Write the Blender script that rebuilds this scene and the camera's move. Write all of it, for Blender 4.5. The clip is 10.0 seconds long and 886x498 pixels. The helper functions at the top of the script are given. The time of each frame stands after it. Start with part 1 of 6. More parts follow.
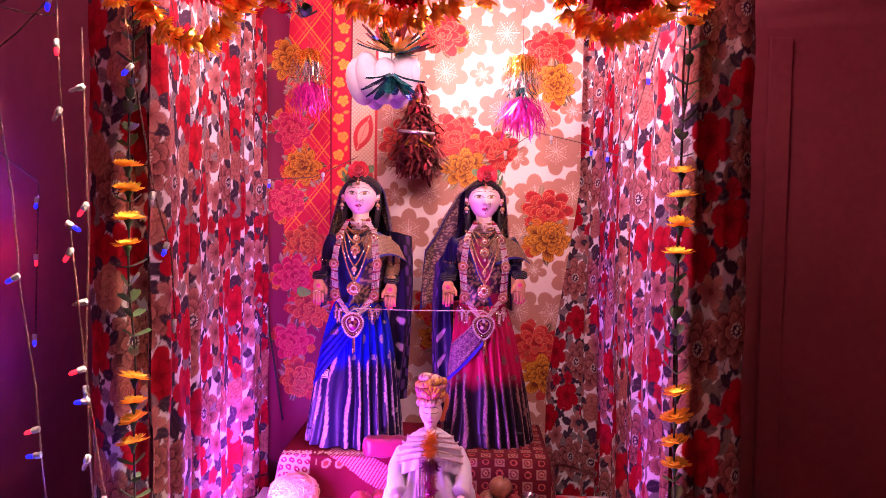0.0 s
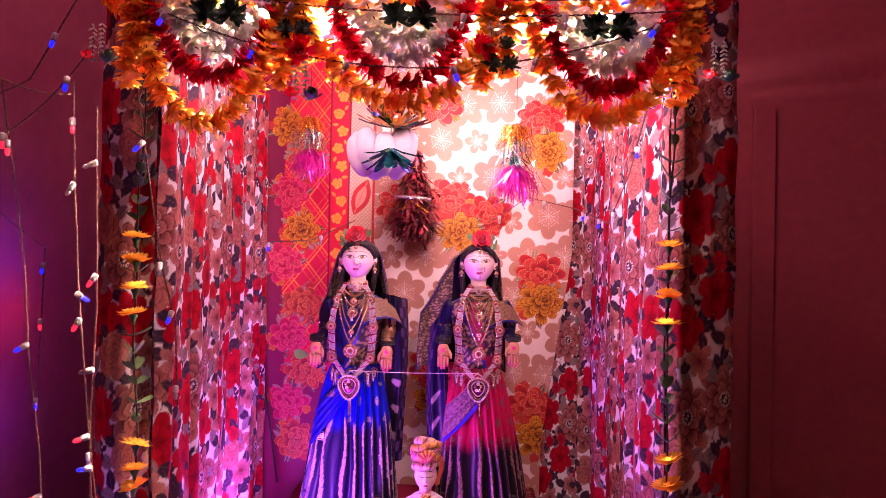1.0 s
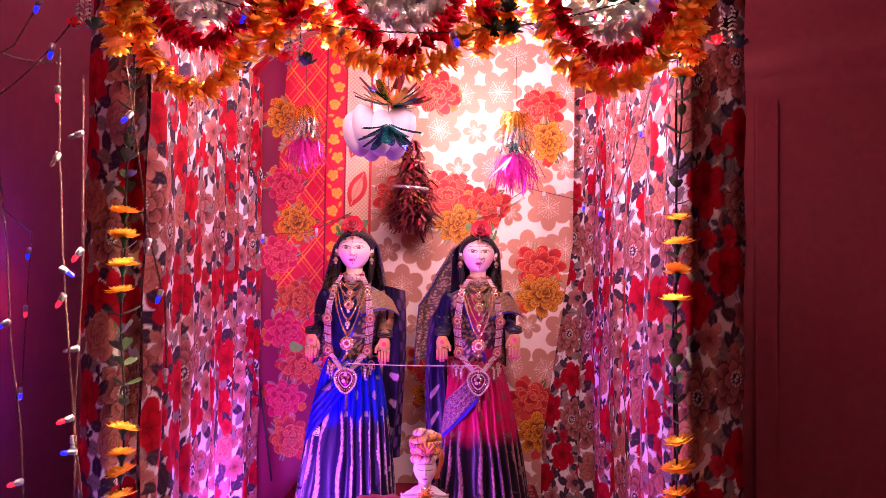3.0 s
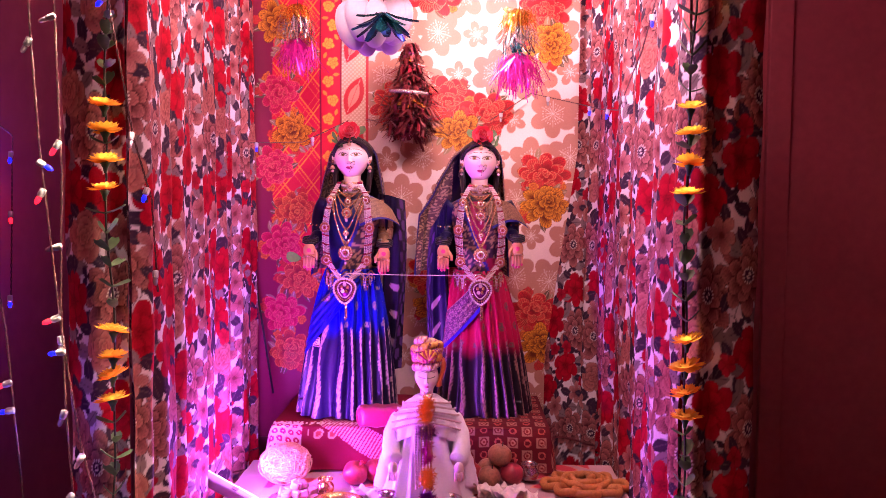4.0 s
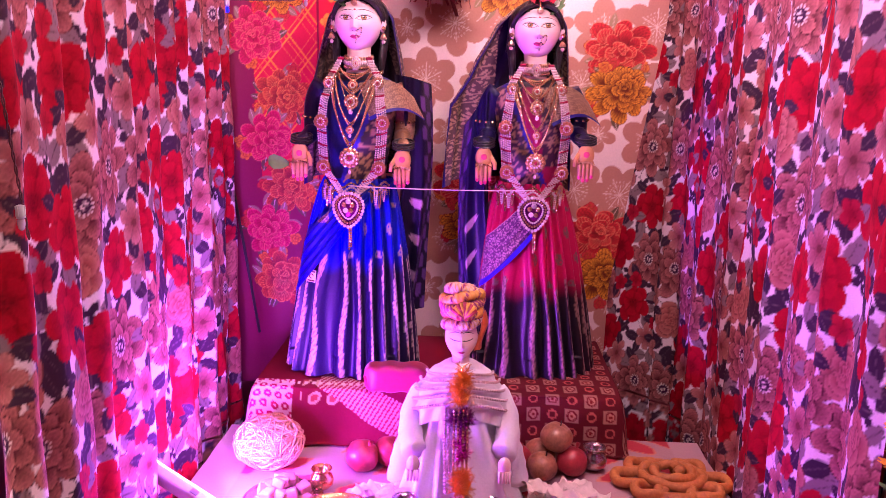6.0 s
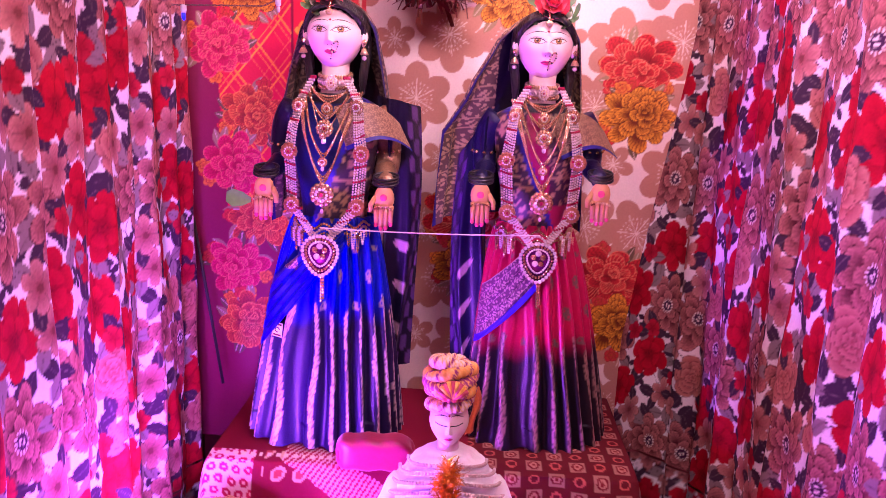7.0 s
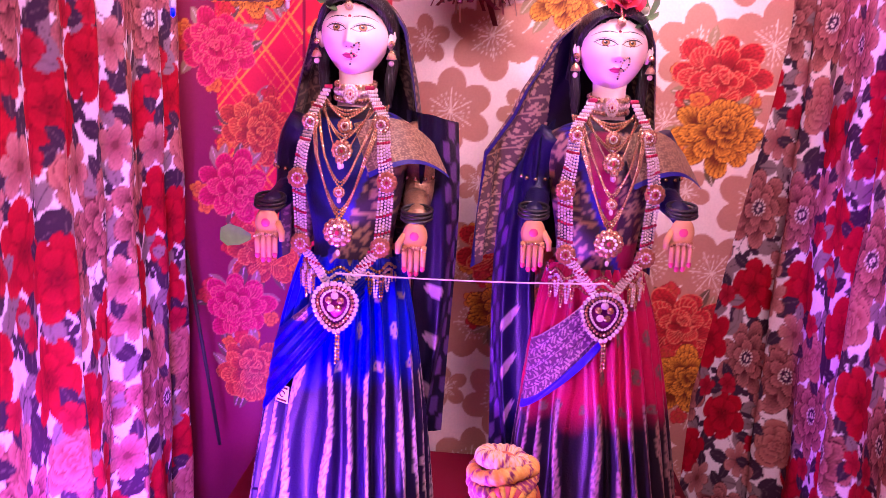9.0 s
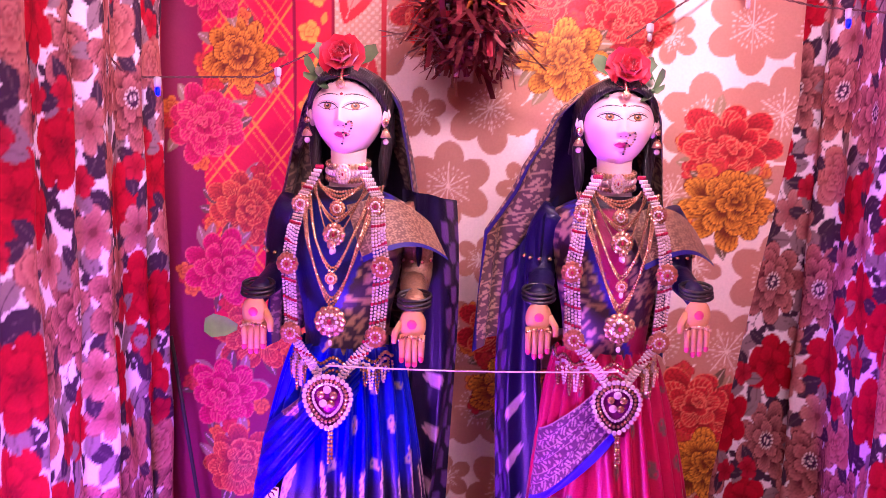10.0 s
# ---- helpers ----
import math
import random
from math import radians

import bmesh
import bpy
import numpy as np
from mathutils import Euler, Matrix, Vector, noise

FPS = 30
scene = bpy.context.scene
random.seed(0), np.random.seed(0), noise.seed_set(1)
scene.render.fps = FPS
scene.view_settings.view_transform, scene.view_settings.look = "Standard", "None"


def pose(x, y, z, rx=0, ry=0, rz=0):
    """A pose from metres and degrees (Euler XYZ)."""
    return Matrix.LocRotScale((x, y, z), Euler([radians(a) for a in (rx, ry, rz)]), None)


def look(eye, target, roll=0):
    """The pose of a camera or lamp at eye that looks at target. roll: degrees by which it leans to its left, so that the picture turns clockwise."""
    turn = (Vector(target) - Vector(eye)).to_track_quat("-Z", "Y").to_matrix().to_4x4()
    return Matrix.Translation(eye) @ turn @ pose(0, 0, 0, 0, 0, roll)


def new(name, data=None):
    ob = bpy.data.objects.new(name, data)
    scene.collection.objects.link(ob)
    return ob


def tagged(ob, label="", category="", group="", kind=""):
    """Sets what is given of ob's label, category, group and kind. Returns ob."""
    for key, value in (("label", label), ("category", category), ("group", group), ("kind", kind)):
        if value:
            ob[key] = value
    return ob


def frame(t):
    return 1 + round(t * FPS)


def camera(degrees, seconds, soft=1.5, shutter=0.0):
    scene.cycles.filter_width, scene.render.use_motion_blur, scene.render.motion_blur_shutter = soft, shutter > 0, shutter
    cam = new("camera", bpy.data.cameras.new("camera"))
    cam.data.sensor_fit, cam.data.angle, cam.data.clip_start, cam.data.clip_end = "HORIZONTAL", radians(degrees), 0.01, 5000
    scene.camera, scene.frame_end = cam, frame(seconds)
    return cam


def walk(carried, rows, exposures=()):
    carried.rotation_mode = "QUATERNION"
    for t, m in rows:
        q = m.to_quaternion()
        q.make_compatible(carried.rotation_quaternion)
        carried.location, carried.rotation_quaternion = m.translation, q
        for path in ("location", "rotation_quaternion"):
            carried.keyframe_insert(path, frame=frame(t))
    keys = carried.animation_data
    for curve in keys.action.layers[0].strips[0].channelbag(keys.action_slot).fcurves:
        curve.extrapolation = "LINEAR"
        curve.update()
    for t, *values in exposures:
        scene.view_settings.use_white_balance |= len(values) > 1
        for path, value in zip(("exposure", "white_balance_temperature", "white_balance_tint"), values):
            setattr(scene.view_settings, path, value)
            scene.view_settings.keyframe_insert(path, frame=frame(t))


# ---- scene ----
cam = camera(59.5, 10.0, soft=0.6)
PATH = [
    (0, (0.096, -0.018, 1.402), (0.026, 1.979, 1.303), 0.9),
    (0.5, (0.091, -0.058, 1.425), (0.036, 1.94, 1.355), 1.0),
    (1, (0.088, -0.076, 1.445), (0.034, 1.923, 1.479), 1.2),
    (1.5, (0.089, -0.087, 1.465), (0.042, 1.909, 1.583), 1.9),
    (2, (0.087, -0.071, 1.454), (0.039, 1.919, 1.648), 2.1),
    (2.5, (0.092, -0.035, 1.403), (0.041, 1.957, 1.576), 1.2),
    (3, (0.079, -0.013, 1.36), (0.035, 1.985, 1.433), 0.9),
    (4.3, (0.086, 0.121, 1.276), (0.038, 2.116, 1.151), 0.4),
    (4.5, (0.088, 0.173, 1.268), (0.039, 2.169, 1.146), 0.6),
    (5, (0.081, 0.353, 1.25), (-0.015, 2.345, 1.094), 1.7),
    (5.2, (0.078, 0.427, 1.245), (-0.04, 2.411, 1.029), 1.7),
    (6.3, (-0.007, 0.849, 1.343), (-0.076, 2.797, 0.895), 1.3),
    (6.5, (0.002, 0.905, 1.358), (-0.066, 2.852, 0.904), 1.4),
    (7, (0.017, 1.042, 1.37), (-0.065, 2.994, 0.941), 2.1),
    (7.5, (-0.007, 1.145, 1.372), (-0.118, 3.094, 0.937), 2.8),
    (8, (-0.022, 1.218, 1.372), (-0.136, 3.167, 0.941), 2.9),
    (8.5, (-0.039, 1.288, 1.38), (-0.157, 3.238, 0.948), 2.9),
    (9, (-0.048, 1.346, 1.378), (-0.166, 3.298, 0.958), 2.3),
    (9.5, (-0.055, 1.395, 1.389), (-0.173, 3.359, 1.031), 1.6),
    (10, (-0.057, 1.429, 1.409), (-0.175, 3.407, 1.132), 1.4),
]
walk(cam, [(t, look(eye, target, roll)) for t, eye, target, roll in PATH], [(0, 0.0, 5900, 18), (3, 0.05, 5900, 18), (5, 0.12, 5700, 18), (6.5, 0.24, 5400, 21), (10, 0.40, 5200, 23)])

# ---------------------------------------------------------------- light
world = bpy.data.worlds.new("world")
scene.world = world
world.use_nodes = True
world.node_tree.nodes["Background"].inputs[0].default_value = (0.9, 0.45, 0.6, 1)
world.node_tree.nodes["Background"].inputs[1].default_value = 0.10


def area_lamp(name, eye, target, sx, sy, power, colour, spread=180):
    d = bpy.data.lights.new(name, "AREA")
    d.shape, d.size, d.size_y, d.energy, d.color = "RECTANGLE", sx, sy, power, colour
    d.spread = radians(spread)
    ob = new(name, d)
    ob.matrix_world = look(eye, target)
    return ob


def point_lamp(name, eye, power, colour, radius=0.02):
    d = bpy.data.lights.new(name, "POINT")
    d.energy, d.color, d.shadow_soft_size = power, colour, radius
    ob = new(name, d)
    ob.location = eye
    return ob


# the two tubes behind the flower valance
area_lamp("tube_glow", (-0.30, 1.615, 2.00), (0.0, 2.7, 1.62), 0.45, 0.03, 8.0, (1.0, 0.56, 0.58), 170)
area_lamp("tube_glow", (0.33, 1.64, 2.00), (0.10, 2.7, 1.58), 0.45, 0.03, 16.0, (1.0, 0.56, 0.58), 170)
# bulb inside the hanging white flower
point_lamp("bulb_glow", (0.13, 2.56, 1.97), 16.5, (1.0, 0.60, 0.56), 0.03)
# violet emergency lamp on the table
area_lamp("violet_glow", (-0.515, 2.150, 0.545), (0.30, 2.65, 1.0), 0.2, 0.04, 14, (0.54, 0.09, 1.0))
point_lamp("violet_glow", (-0.420, 2.12, 0.62), 11.0, (0.54, 0.09, 1.0), 0.03)
# unseen fill lamp added near the ceiling to lift the wall and curtain fronts
area_lamp("room_fill", (-0.3, 1.1, 3.24), (0.2, 3.1, 2.0), 1.2, 0.1, 20, (1.0, 0.36, 0.46))
# point lamps added for coloured glow: three by the side wall, one at the corner
point_lamp("blue_glow", (-1.06, 2.02, 1.42), 0.9, (0.24, 0.06, 1.0), 0.01)
point_lamp("red_glow", (-1.09, 2.10, 1.28), 0.4, (1.0, 0.04, 0.08), 0.01)
point_lamp("blue_glow", (-1.04, 1.98, 1.0), 0.9, (0.42, 0.06, 1.0), 0.01)
point_lamp("blue_glow", (-0.72, 1.47, 0.86), 0.3, (0.10, 0.06, 1.0), 0.01)

# ---------------------------------------------------------------- materials


def mat(name, colour=(0.5, 0.5, 0.5), rough=0.6, metal=0.0, attr=False, var=0.12, scale=6.0,
        fine=120.0, bump=0.15, sheen=0.0, coat=0.0, emit=None, strength=0.0, weave=0.0, transm=0.0, island=0.0, spec=0.5, through_light=0.0):
    m = bpy.data.materials.new(name)
    m.use_nodes = True
    nt = m.node_tree
    b = nt.nodes["Principled BSDF"]

    def node(kind, **kw):
        n = nt.nodes.new(kind)
        for k, v in kw.items():
            n.inputs[k].default_value = v
        return n
    if attr:
        a = nt.nodes.new("ShaderNodeVertexColor")
        a.layer_name = "print"
        src = a.outputs[0]
    else:
        a = nt.nodes.new("ShaderNodeRGB")
        a.outputs[0].default_value = (*colour, 1)
        src = a.outputs[0]
    tc = nt.nodes.new("ShaderNodeTexCoord")
    n1 = node("ShaderNodeTexNoise", Scale=scale, Detail=4.0)
    n2 = node("ShaderNodeTexNoise", Scale=fine, Detail=3.0)
    nt.links.new(tc.outputs["Object"], n1.inputs["Vector"])
    nt.links.new(tc.outputs["Object"], n2.inputs["Vector"])
    add = nt.nodes.new("ShaderNodeMath")
    add.operation = "ADD"
    nt.links.new(n1.outputs[0], add.inputs[0])
    nt.links.new(n2.outputs[0], add.inputs[1])
    rng = node("ShaderNodeMapRange")
    rng.inputs["From Min"].default_value, rng.inputs["From Max"].default_value = 0.6, 1.4
    rng.inputs["To Min"].default_value, rng.inputs["To Max"].default_value = 1 - var, 1 + var
    nt.links.new(add.outputs[0], rng.inputs[0])
    hsv = nt.nodes.new("ShaderNodeHueSaturation")
    nt.links.new(src, hsv.inputs["Color"])
    val = rng.outputs[0]
    if island:
        oi = nt.nodes.new("ShaderNodeNewGeometry")
        ob = nt.nodes.new("ShaderNodeObjectInfo")
        s = nt.nodes.new("ShaderNodeMath")
        s.operation = "ADD"
        nt.links.new(oi.outputs["Random Per Island"], s.inputs[0])
        nt.links.new(ob.outputs["Random"], s.inputs[1])
        r2 = node("ShaderNodeMapRange")
        r2.inputs["From Max"].default_value = 2.0
        r2.inputs["To Min"].default_value, r2.inputs["To Max"].default_value = 1 - island, 1 + island
        nt.links.new(s.outputs[0], r2.inputs[0])
        mu = nt.nodes.new("ShaderNodeMath")
        mu.operation = "MULTIPLY"
        nt.links.new(val, mu.inputs[0])
        nt.links.new(r2.outputs[0], mu.inputs[1])
        val = mu.outputs[0]
    nt.links.new(val, hsv.inputs["Value"])
    nt.links.new(hsv.outputs[0], b.inputs["Base Color"])
    rr = node("ShaderNodeMapRange")
    rr.inputs["To Min"].default_value, rr.inputs["To Max"].default_value = max(0.02, rough - 0.12), min(1, rough + 0.12)
    nt.links.new(n1.outputs[0], rr.inputs[0])
    nt.links.new(rr.outputs[0], b.inputs["Roughness"])
    b.inputs["Metallic"].default_value = metal
    b.inputs["Specular IOR Level"].default_value = spec
    b.inputs["Sheen Weight"].default_value = sheen
    b.inputs["Coat Weight"].default_value = coat
    b.inputs["Transmission Weight"].default_value = transm
    if bump:
        bp = node("ShaderNodeBump", Strength=bump, Distance=0.002)
        if weave:
            w = node("ShaderNodeTexWave", Scale=weave, Distortion=1.5)
            nt.links.new(tc.outputs["Object"], w.inputs["Vector"])
            nt.links.new(w.outputs["Fac"], bp.inputs["Height"])
        else:
            nt.links.new(n2.outputs[0], bp.inputs["Height"])
        nt.links.new(bp.outputs[0], b.inputs["Normal"])
    if through_light:
        tr = nt.nodes.new("ShaderNodeBsdfTranslucent")
        mx = node("ShaderNodeMixShader", Fac=through_light)
        nt.links.new(hsv.outputs[0], tr.inputs["Color"])
        nt.links.new(b.outputs[0], mx.inputs[1])
        nt.links.new(tr.outputs[0], mx.inputs[2])
        nt.links.new(mx.outputs[0], nt.nodes["Material Output"].inputs["Surface"])
    if emit:
        b.inputs["Emission Color"].default_value = (*emit, 1)
        b.inputs["Emission Strength"].default_value = strength
    return m


PRINT = mat("printed_cotton", attr=True, rough=0.8, var=0.08, fine=260, bump=0.12, spec=0.12)
SATIN = mat("printed_satin", attr=True, rough=0.55, var=0.08, fine=220, bump=0.12, spec=0.25)
SILK = mat("woven_silk", attr=True, rough=0.40, var=0.15, fine=260, bump=0.35, spec=0.28)
BROCADE = mat("gold_brocade", (0.34, 0.20, 0.11), 0.38, 0.55, var=0.5, scale=60, fine=300, bump=0.6)
NAVY = mat("navy_silk", (0.012, 0.008, 0.05), 0.34, var=0.3, bump=0.2, sheen=0.2)
SKIN = mat("painted_plaster", (0.80, 0.60, 0.56), 0.42, var=0.04, bump=0.03, coat=0.15)
HAND = mat("painted_hand", (0.52, 0.27, 0.11), 0.5, var=0.08, bump=0.05)
HAIR = mat("black_hair", (0.012, 0.008, 0.010), 0.35, var=0.3, fine=300, bump=0.5, weave=120)
FACE = mat("painted_face", attr=True, rough=0.42, var=0.03, bump=0.02, coat=0.15, spec=0.4)
BLACK = mat("black_paint", (0.01, 0.008, 0.01), 0.3, var=0.1)
WHITE = mat("white_paint", (0.8, 0.78, 0.76), 0.35, var=0.04)
IRIS = mat("brown_paint", (0.12, 0.05, 0.02), 0.2)
LIP = mat("pink_paint", (0.60, 0.05, 0.16), 0.35)
GOLD = mat("gilt_metal", (0.62, 0.44, 0.25), 0.26, 0.9, var=0.3, fine=400, bump=0.3, island=0.25)
PEARL = mat("pearl_bead", (0.55, 0.42, 0.42), 0.25, var=0.1, coat=0.4, island=0.2)
RUBY = mat("red_stone", (0.30, 0.015, 0.05), 0.15, coat=0.3)
CRYSTAL = mat("clear_stones", (0.8, 0.62, 0.62), 0.12, 0.35, var=0.2, fine=500, bump=0.5, island=0.25)
COPPER = mat("copper_foil", (0.30, 0.11, 0.05), 0.4, 0.5, var=0.3)
ROSE = mat("red_velvet_petal", (0.72, 0.008, 0.05), 0.65, var=0.2, sheen=0.4, bump=0.1)
ORANGE = mat("orange_cloth_petal", (0.98, 0.48, 0.03), 0.62, var=0.2, fine=90, sheen=0.2, island=0.3, through_light=0.9)
AMBER = mat("amber_cloth_petal", (0.98, 0.68, 0.08), 0.62, var=0.2, fine=90, sheen=0.2, island=0.25, through_light=0.9)
REDPET = mat("red_cloth_petal", (0.75, 0.016, 0.035), 0.6, var=0.2, fine=90, sheen=0.2, island=0.25, through_light=0.9)
WHITEPET = mat("white_cloth_petal", (0.88, 0.90, 0.82), 0.6, var=0.12, fine=90, island=0.15, through_light=0.9)
LEAF = mat("green_cloth_leaf", (0.11, 0.19, 0.075), 0.55, var=0.3, fine=60, island=0.35)
DARKLEAF = mat("dark_cloth_leaf", (0.03, 0.10, 0.045), 0.5, var=0.3, fine=60, island=0.3)
STEM = mat("dark_stem_wire", (0.02, 0.014, 0.012), 0.6, var=0.2)
WIRE = mat("twisted_light_wire", (0.10, 0.03, 0.03), 0.5, var=0.25, bump=0.3)
PLASTIC = mat("white_plastic", (0.50, 0.48, 0.50), 0.4, var=0.06)
CLEAR = mat("clear_bulb_cap", (0.85, 0.8, 0.85), 0.15, transm=0.6, var=0.03, bump=0)
BLUELED = mat("blue_led", (0.02, 0.02, 0.5), 0.3, emit=(0.010, 0.008, 1.0), strength=5)
REDLED = mat("red_led", (0.5, 0.02, 0.02), 0.3, emit=(1.0, 0.008, 0.02), strength=4)
TUBE = mat("tube_glass", (0.9, 0.9, 0.9), 0.3, emit=(1.0, 0.70, 0.46), strength=4200, bump=0)
VIOLET = mat("violet_led_strip", (0.9, 0.9, 0.9), 0.3, emit=(0.86, 0.55, 1.0), strength=8, bump=0)
WALL = mat("pink_wall_paint", (0.42, 0.10, 0.12), 0.55, var=0.14, scale=1.6, fine=30, bump=0.12)
GLOSSWALL = mat("glossy_pink_paint", (0.42, 0.12, 0.18), 0.22, var=0.12, scale=1.6, fine=20, bump=0.05, coat=0.3)
CEIL = mat("ceiling_paint", (0.62, 0.45, 0.45), 0.8, var=0.08, scale=2)
FLOOR = mat("stone_floor", (0.28, 0.20, 0.18), 0.45, var=0.2, scale=3)
WOOD = mat("bamboo_pole", (0.22, 0.12, 0.06), 0.6, var=0.3, scale=14)
STEEL = mat("polished_steel", (0.55, 0.50, 0.50), 0.22, 0.95, var=0.1, bump=0.05)
BRASS = mat("polished_brass", (0.70, 0.42, 0.16), 0.25, 0.95, var=0.15, bump=0.05)
POME = mat("pomegranate_skin", (0.36, 0.035, 0.05), 0.35, var=0.35, scale=14, bump=0.1, coat=0.2)
APPLE = mat("apple_skin", (0.34, 0.15, 0.08), 0.35, var=0.45, scale=12, bump=0.05, coat=0.2)
SWEET = mat("milk_sweet", (0.34, 0.17, 0.13), 0.65, var=0.2, scale=30, bump=0.4, island=0.2)
CRISP = mat("white_rice_crisp", (0.74, 0.66, 0.58), 0.6, var=0.12, scale=18, fine=90, bump=0.5)
FRIED = mat("fried_dough", (0.48, 0.19, 0.045), 0.55, var=0.3, scale=25, fine=140, bump=0.6)
NOODLE = mat("fried_vermicelli", (0.60, 0.34, 0.16), 0.5, var=0.2, bump=0.2, island=0.2)
MUSLIN = mat("white_muslin", (0.72, 0.70, 0.74), 0.75, var=0.07, scale=12, fine=200, bump=0.3, sheen=0.3)
TURBAN = mat("turban_silk", attr=True, rough=0.45, var=0.2, fine=200, bump=0.4)
TINSEL = mat("gold_tinsel", (0.85, 0.42, 0.05), 0.25, 0.8, var=0.3, bump=0.3, island=0.4)
PURPLEFOIL = mat("purple_tinsel", (0.30, 0.02, 0.25), 0.25, 0.7, var=0.3, island=0.4)
PINKFOIL = mat("pink_tinsel", (0.75, 0.03, 0.42), 0.25, 0.6, var=0.3, island=0.4)
BROWNFOIL = mat("maroon_tinsel", (0.20, 0.03, 0.035), 0.30, 0.5, var=0.4, island=0.5)
ROSEFOIL = mat("rose_tinsel", (0.50, 0.03, 0.06), 0.28, 0.6, var=0.3, island=0.4)
SILVERFOIL = mat("silver_tinsel", (0.60, 0.62, 0.55), 0.22, 0.8, var=0.3, island=0.4)
TEALFOIL = mat("teal_foil", (0.02, 0.16, 0.18), 0.25, 0.7, var=0.3, island=0.4)
BALLOON = mat("white_cloth_bloom", (0.42, 0.37, 0.40), 0.55, var=0.1)
MAGENTA = mat("magenta_satin", (0.30, 0.004, 0.06), 0.42, var=0.15, scale=18, bump=0.2, sheen=0.3)
THREAD = mat("cotton_thread", (0.6, 0.5, 0.45), 0.8)
DAY = mat("daylight_pane", (0.9, 0.9, 0.9), 0.5, emit=(0.95, 0.97, 0.88), strength=1.3, bump=0)
FRAMEPAINT = mat("window_frame_paint", (0.62, 0.40, 0.40), 0.5, var=0.1)
IRON = mat("painted_iron", (0.05, 0.04, 0.045), 0.5, var=0.2)
SCREW = mat("grey_metal", (0.3, 0.3, 0.32), 0.4, 0.8)

# ---------------------------------------------------------------- mesh tools


class Shape:
    """Vertices, faces, material numbers and colours, gathered for one mesh."""

    def __init__(self):
        self.v, self.f, self.m, self.c, self.n = [], [], [], [], 0

    def add(self, verts, faces, slot=0, colour=None):
        verts = np.asarray(verts, float).reshape(-1, 3)
        self.v.append(verts)
        for q in faces:
            self.f.append(tuple(int(i) + self.n for i in q))
        self.m += [slot] * len(faces)
        if colour is None:
            colour = (0.5, 0.5, 0.5)
        c = np.asarray(colour, float)
        self.c.append(np.broadcast_to(c, verts.shape).copy())
        self.n += len(verts)
        return self

    def move(self, m):
        a = np.array(m)
        self.v = [p @ a[:3, :3].T + a[:3, 3] for p in self.v]
        return self

    def mesh(self, name, materials, smooth=True, colours=False):
        me = bpy.data.meshes.new(name)
        me.from_pydata(np.concatenate(self.v).tolist(), [], self.f)
        for x in materials:
            me.materials.append(x)
        me.polygons.foreach_set("material_index", np.array(self.m, dtype=np.int32))
        me.polygons.foreach_set("use_smooth", np.full(len(self.f), smooth))
        if colours:
            at = me.color_attributes.new("print", "FLOAT_COLOR", "POINT")
            c = np.concatenate(self.c)
            at.data.foreach_set("color", np.concatenate([c, np.ones((len(c), 1))], 1).astype(np.float32).ravel())
        me.update()
        return me


def fast_grid_mesh(name, P, C, material):
    """One sheet of cloth from arrays of points and colours, rows by columns."""
    nv, nu = P.shape[:2]
    me = bpy.data.meshes.new(name)
    i = np.arange(nv * nu).reshape(nv, nu)
    q = np.stack([i[:-1, :-1], i[:-1, 1:], i[1:, 1:], i[1:, :-1]], -1).reshape(-1, 4)
    me.vertices.add(nv * nu)
    me.vertices.foreach_set("co", P.astype(np.float32).ravel())
    me.loops.add(q.size)
    me.loops.foreach_set("vertex_index", q.astype(np.int32).ravel())
    me.polygons.add(len(q))
    me.polygons.foreach_set("loop_start", np.arange(0, q.size, 4, dtype=np.int32))
    me.polygons.foreach_set("use_smooth", np.ones(len(q), bool))
    me.update(calc_edges=True)
    at = me.color_attributes.new("print", "FLOAT_COLOR", "POINT")
    at.data.foreach_set("color", np.concatenate([C.reshape(-1, 3), np.ones((nv * nu, 1))], 1).astype(np.float32).ravel())
    me.materials.append(material)
    return me


def part(name, shape, materials=(), parent=None, label="", smooth=True, colours=False):
    if not isinstance(materials, (list, tuple)):
        materials = [materials]
    me = shape if isinstance(shape, bpy.types.Mesh) else shape.mesh(name, materials, smooth, colours)
    ob = new(name, me)
    ob.parent = parent
    if label:
        ob["label"] = label
    return ob


def base(name, m, label, category, group="", kind=""):
    ob = new(name)
    ob.empty_display_size = 0.05
    ob.matrix_basis = m if isinstance(m, Matrix) else Matrix.Translation(m)
    return tagged(ob, label, category, group, kind)


def grid_faces(nv, nu, wrap=False):
    out = []
    for a in range(nv - 1):
        for b in range(nu if wrap else nu - 1):
            c = (b + 1) % nu
            out.append((a * nu + b, a * nu + c, (a + 1) * nu + c, (a + 1) * nu + b))
    return out


def ball(s, c, r, slot=0, seg=10, rings=6, colour=None, rot=None):
    r = (r, r, r) if isinstance(r, (int, float)) else r
    t = np.linspace(0, math.pi, rings + 1)[1:-1]
    p = np.linspace(0, 2 * math.pi, seg, endpoint=False)
    T, P = np.meshgrid(t, p, indexing="ij")
    v = np.stack([np.sin(T) * np.cos(P), np.sin(T) * np.sin(P), np.cos(T)], -1).reshape(-1, 3)
    v = np.concatenate([v, [[0, 0, 1], [0, 0, -1]]]) * np.array(r)
    if rot is not None:
        v = v @ np.array(rot.to_3x3()).T
    f = grid_faces(rings - 1, seg, True)
    top, bot, last = len(v) - 2, len(v) - 1, (rings - 2) * seg
    for k in range(seg):
        f.append((top, (k + 1) % seg, k))
        f.append((bot, last + k, last + (k + 1) % seg))
    s.add(v + np.array(c), f, slot, colour)


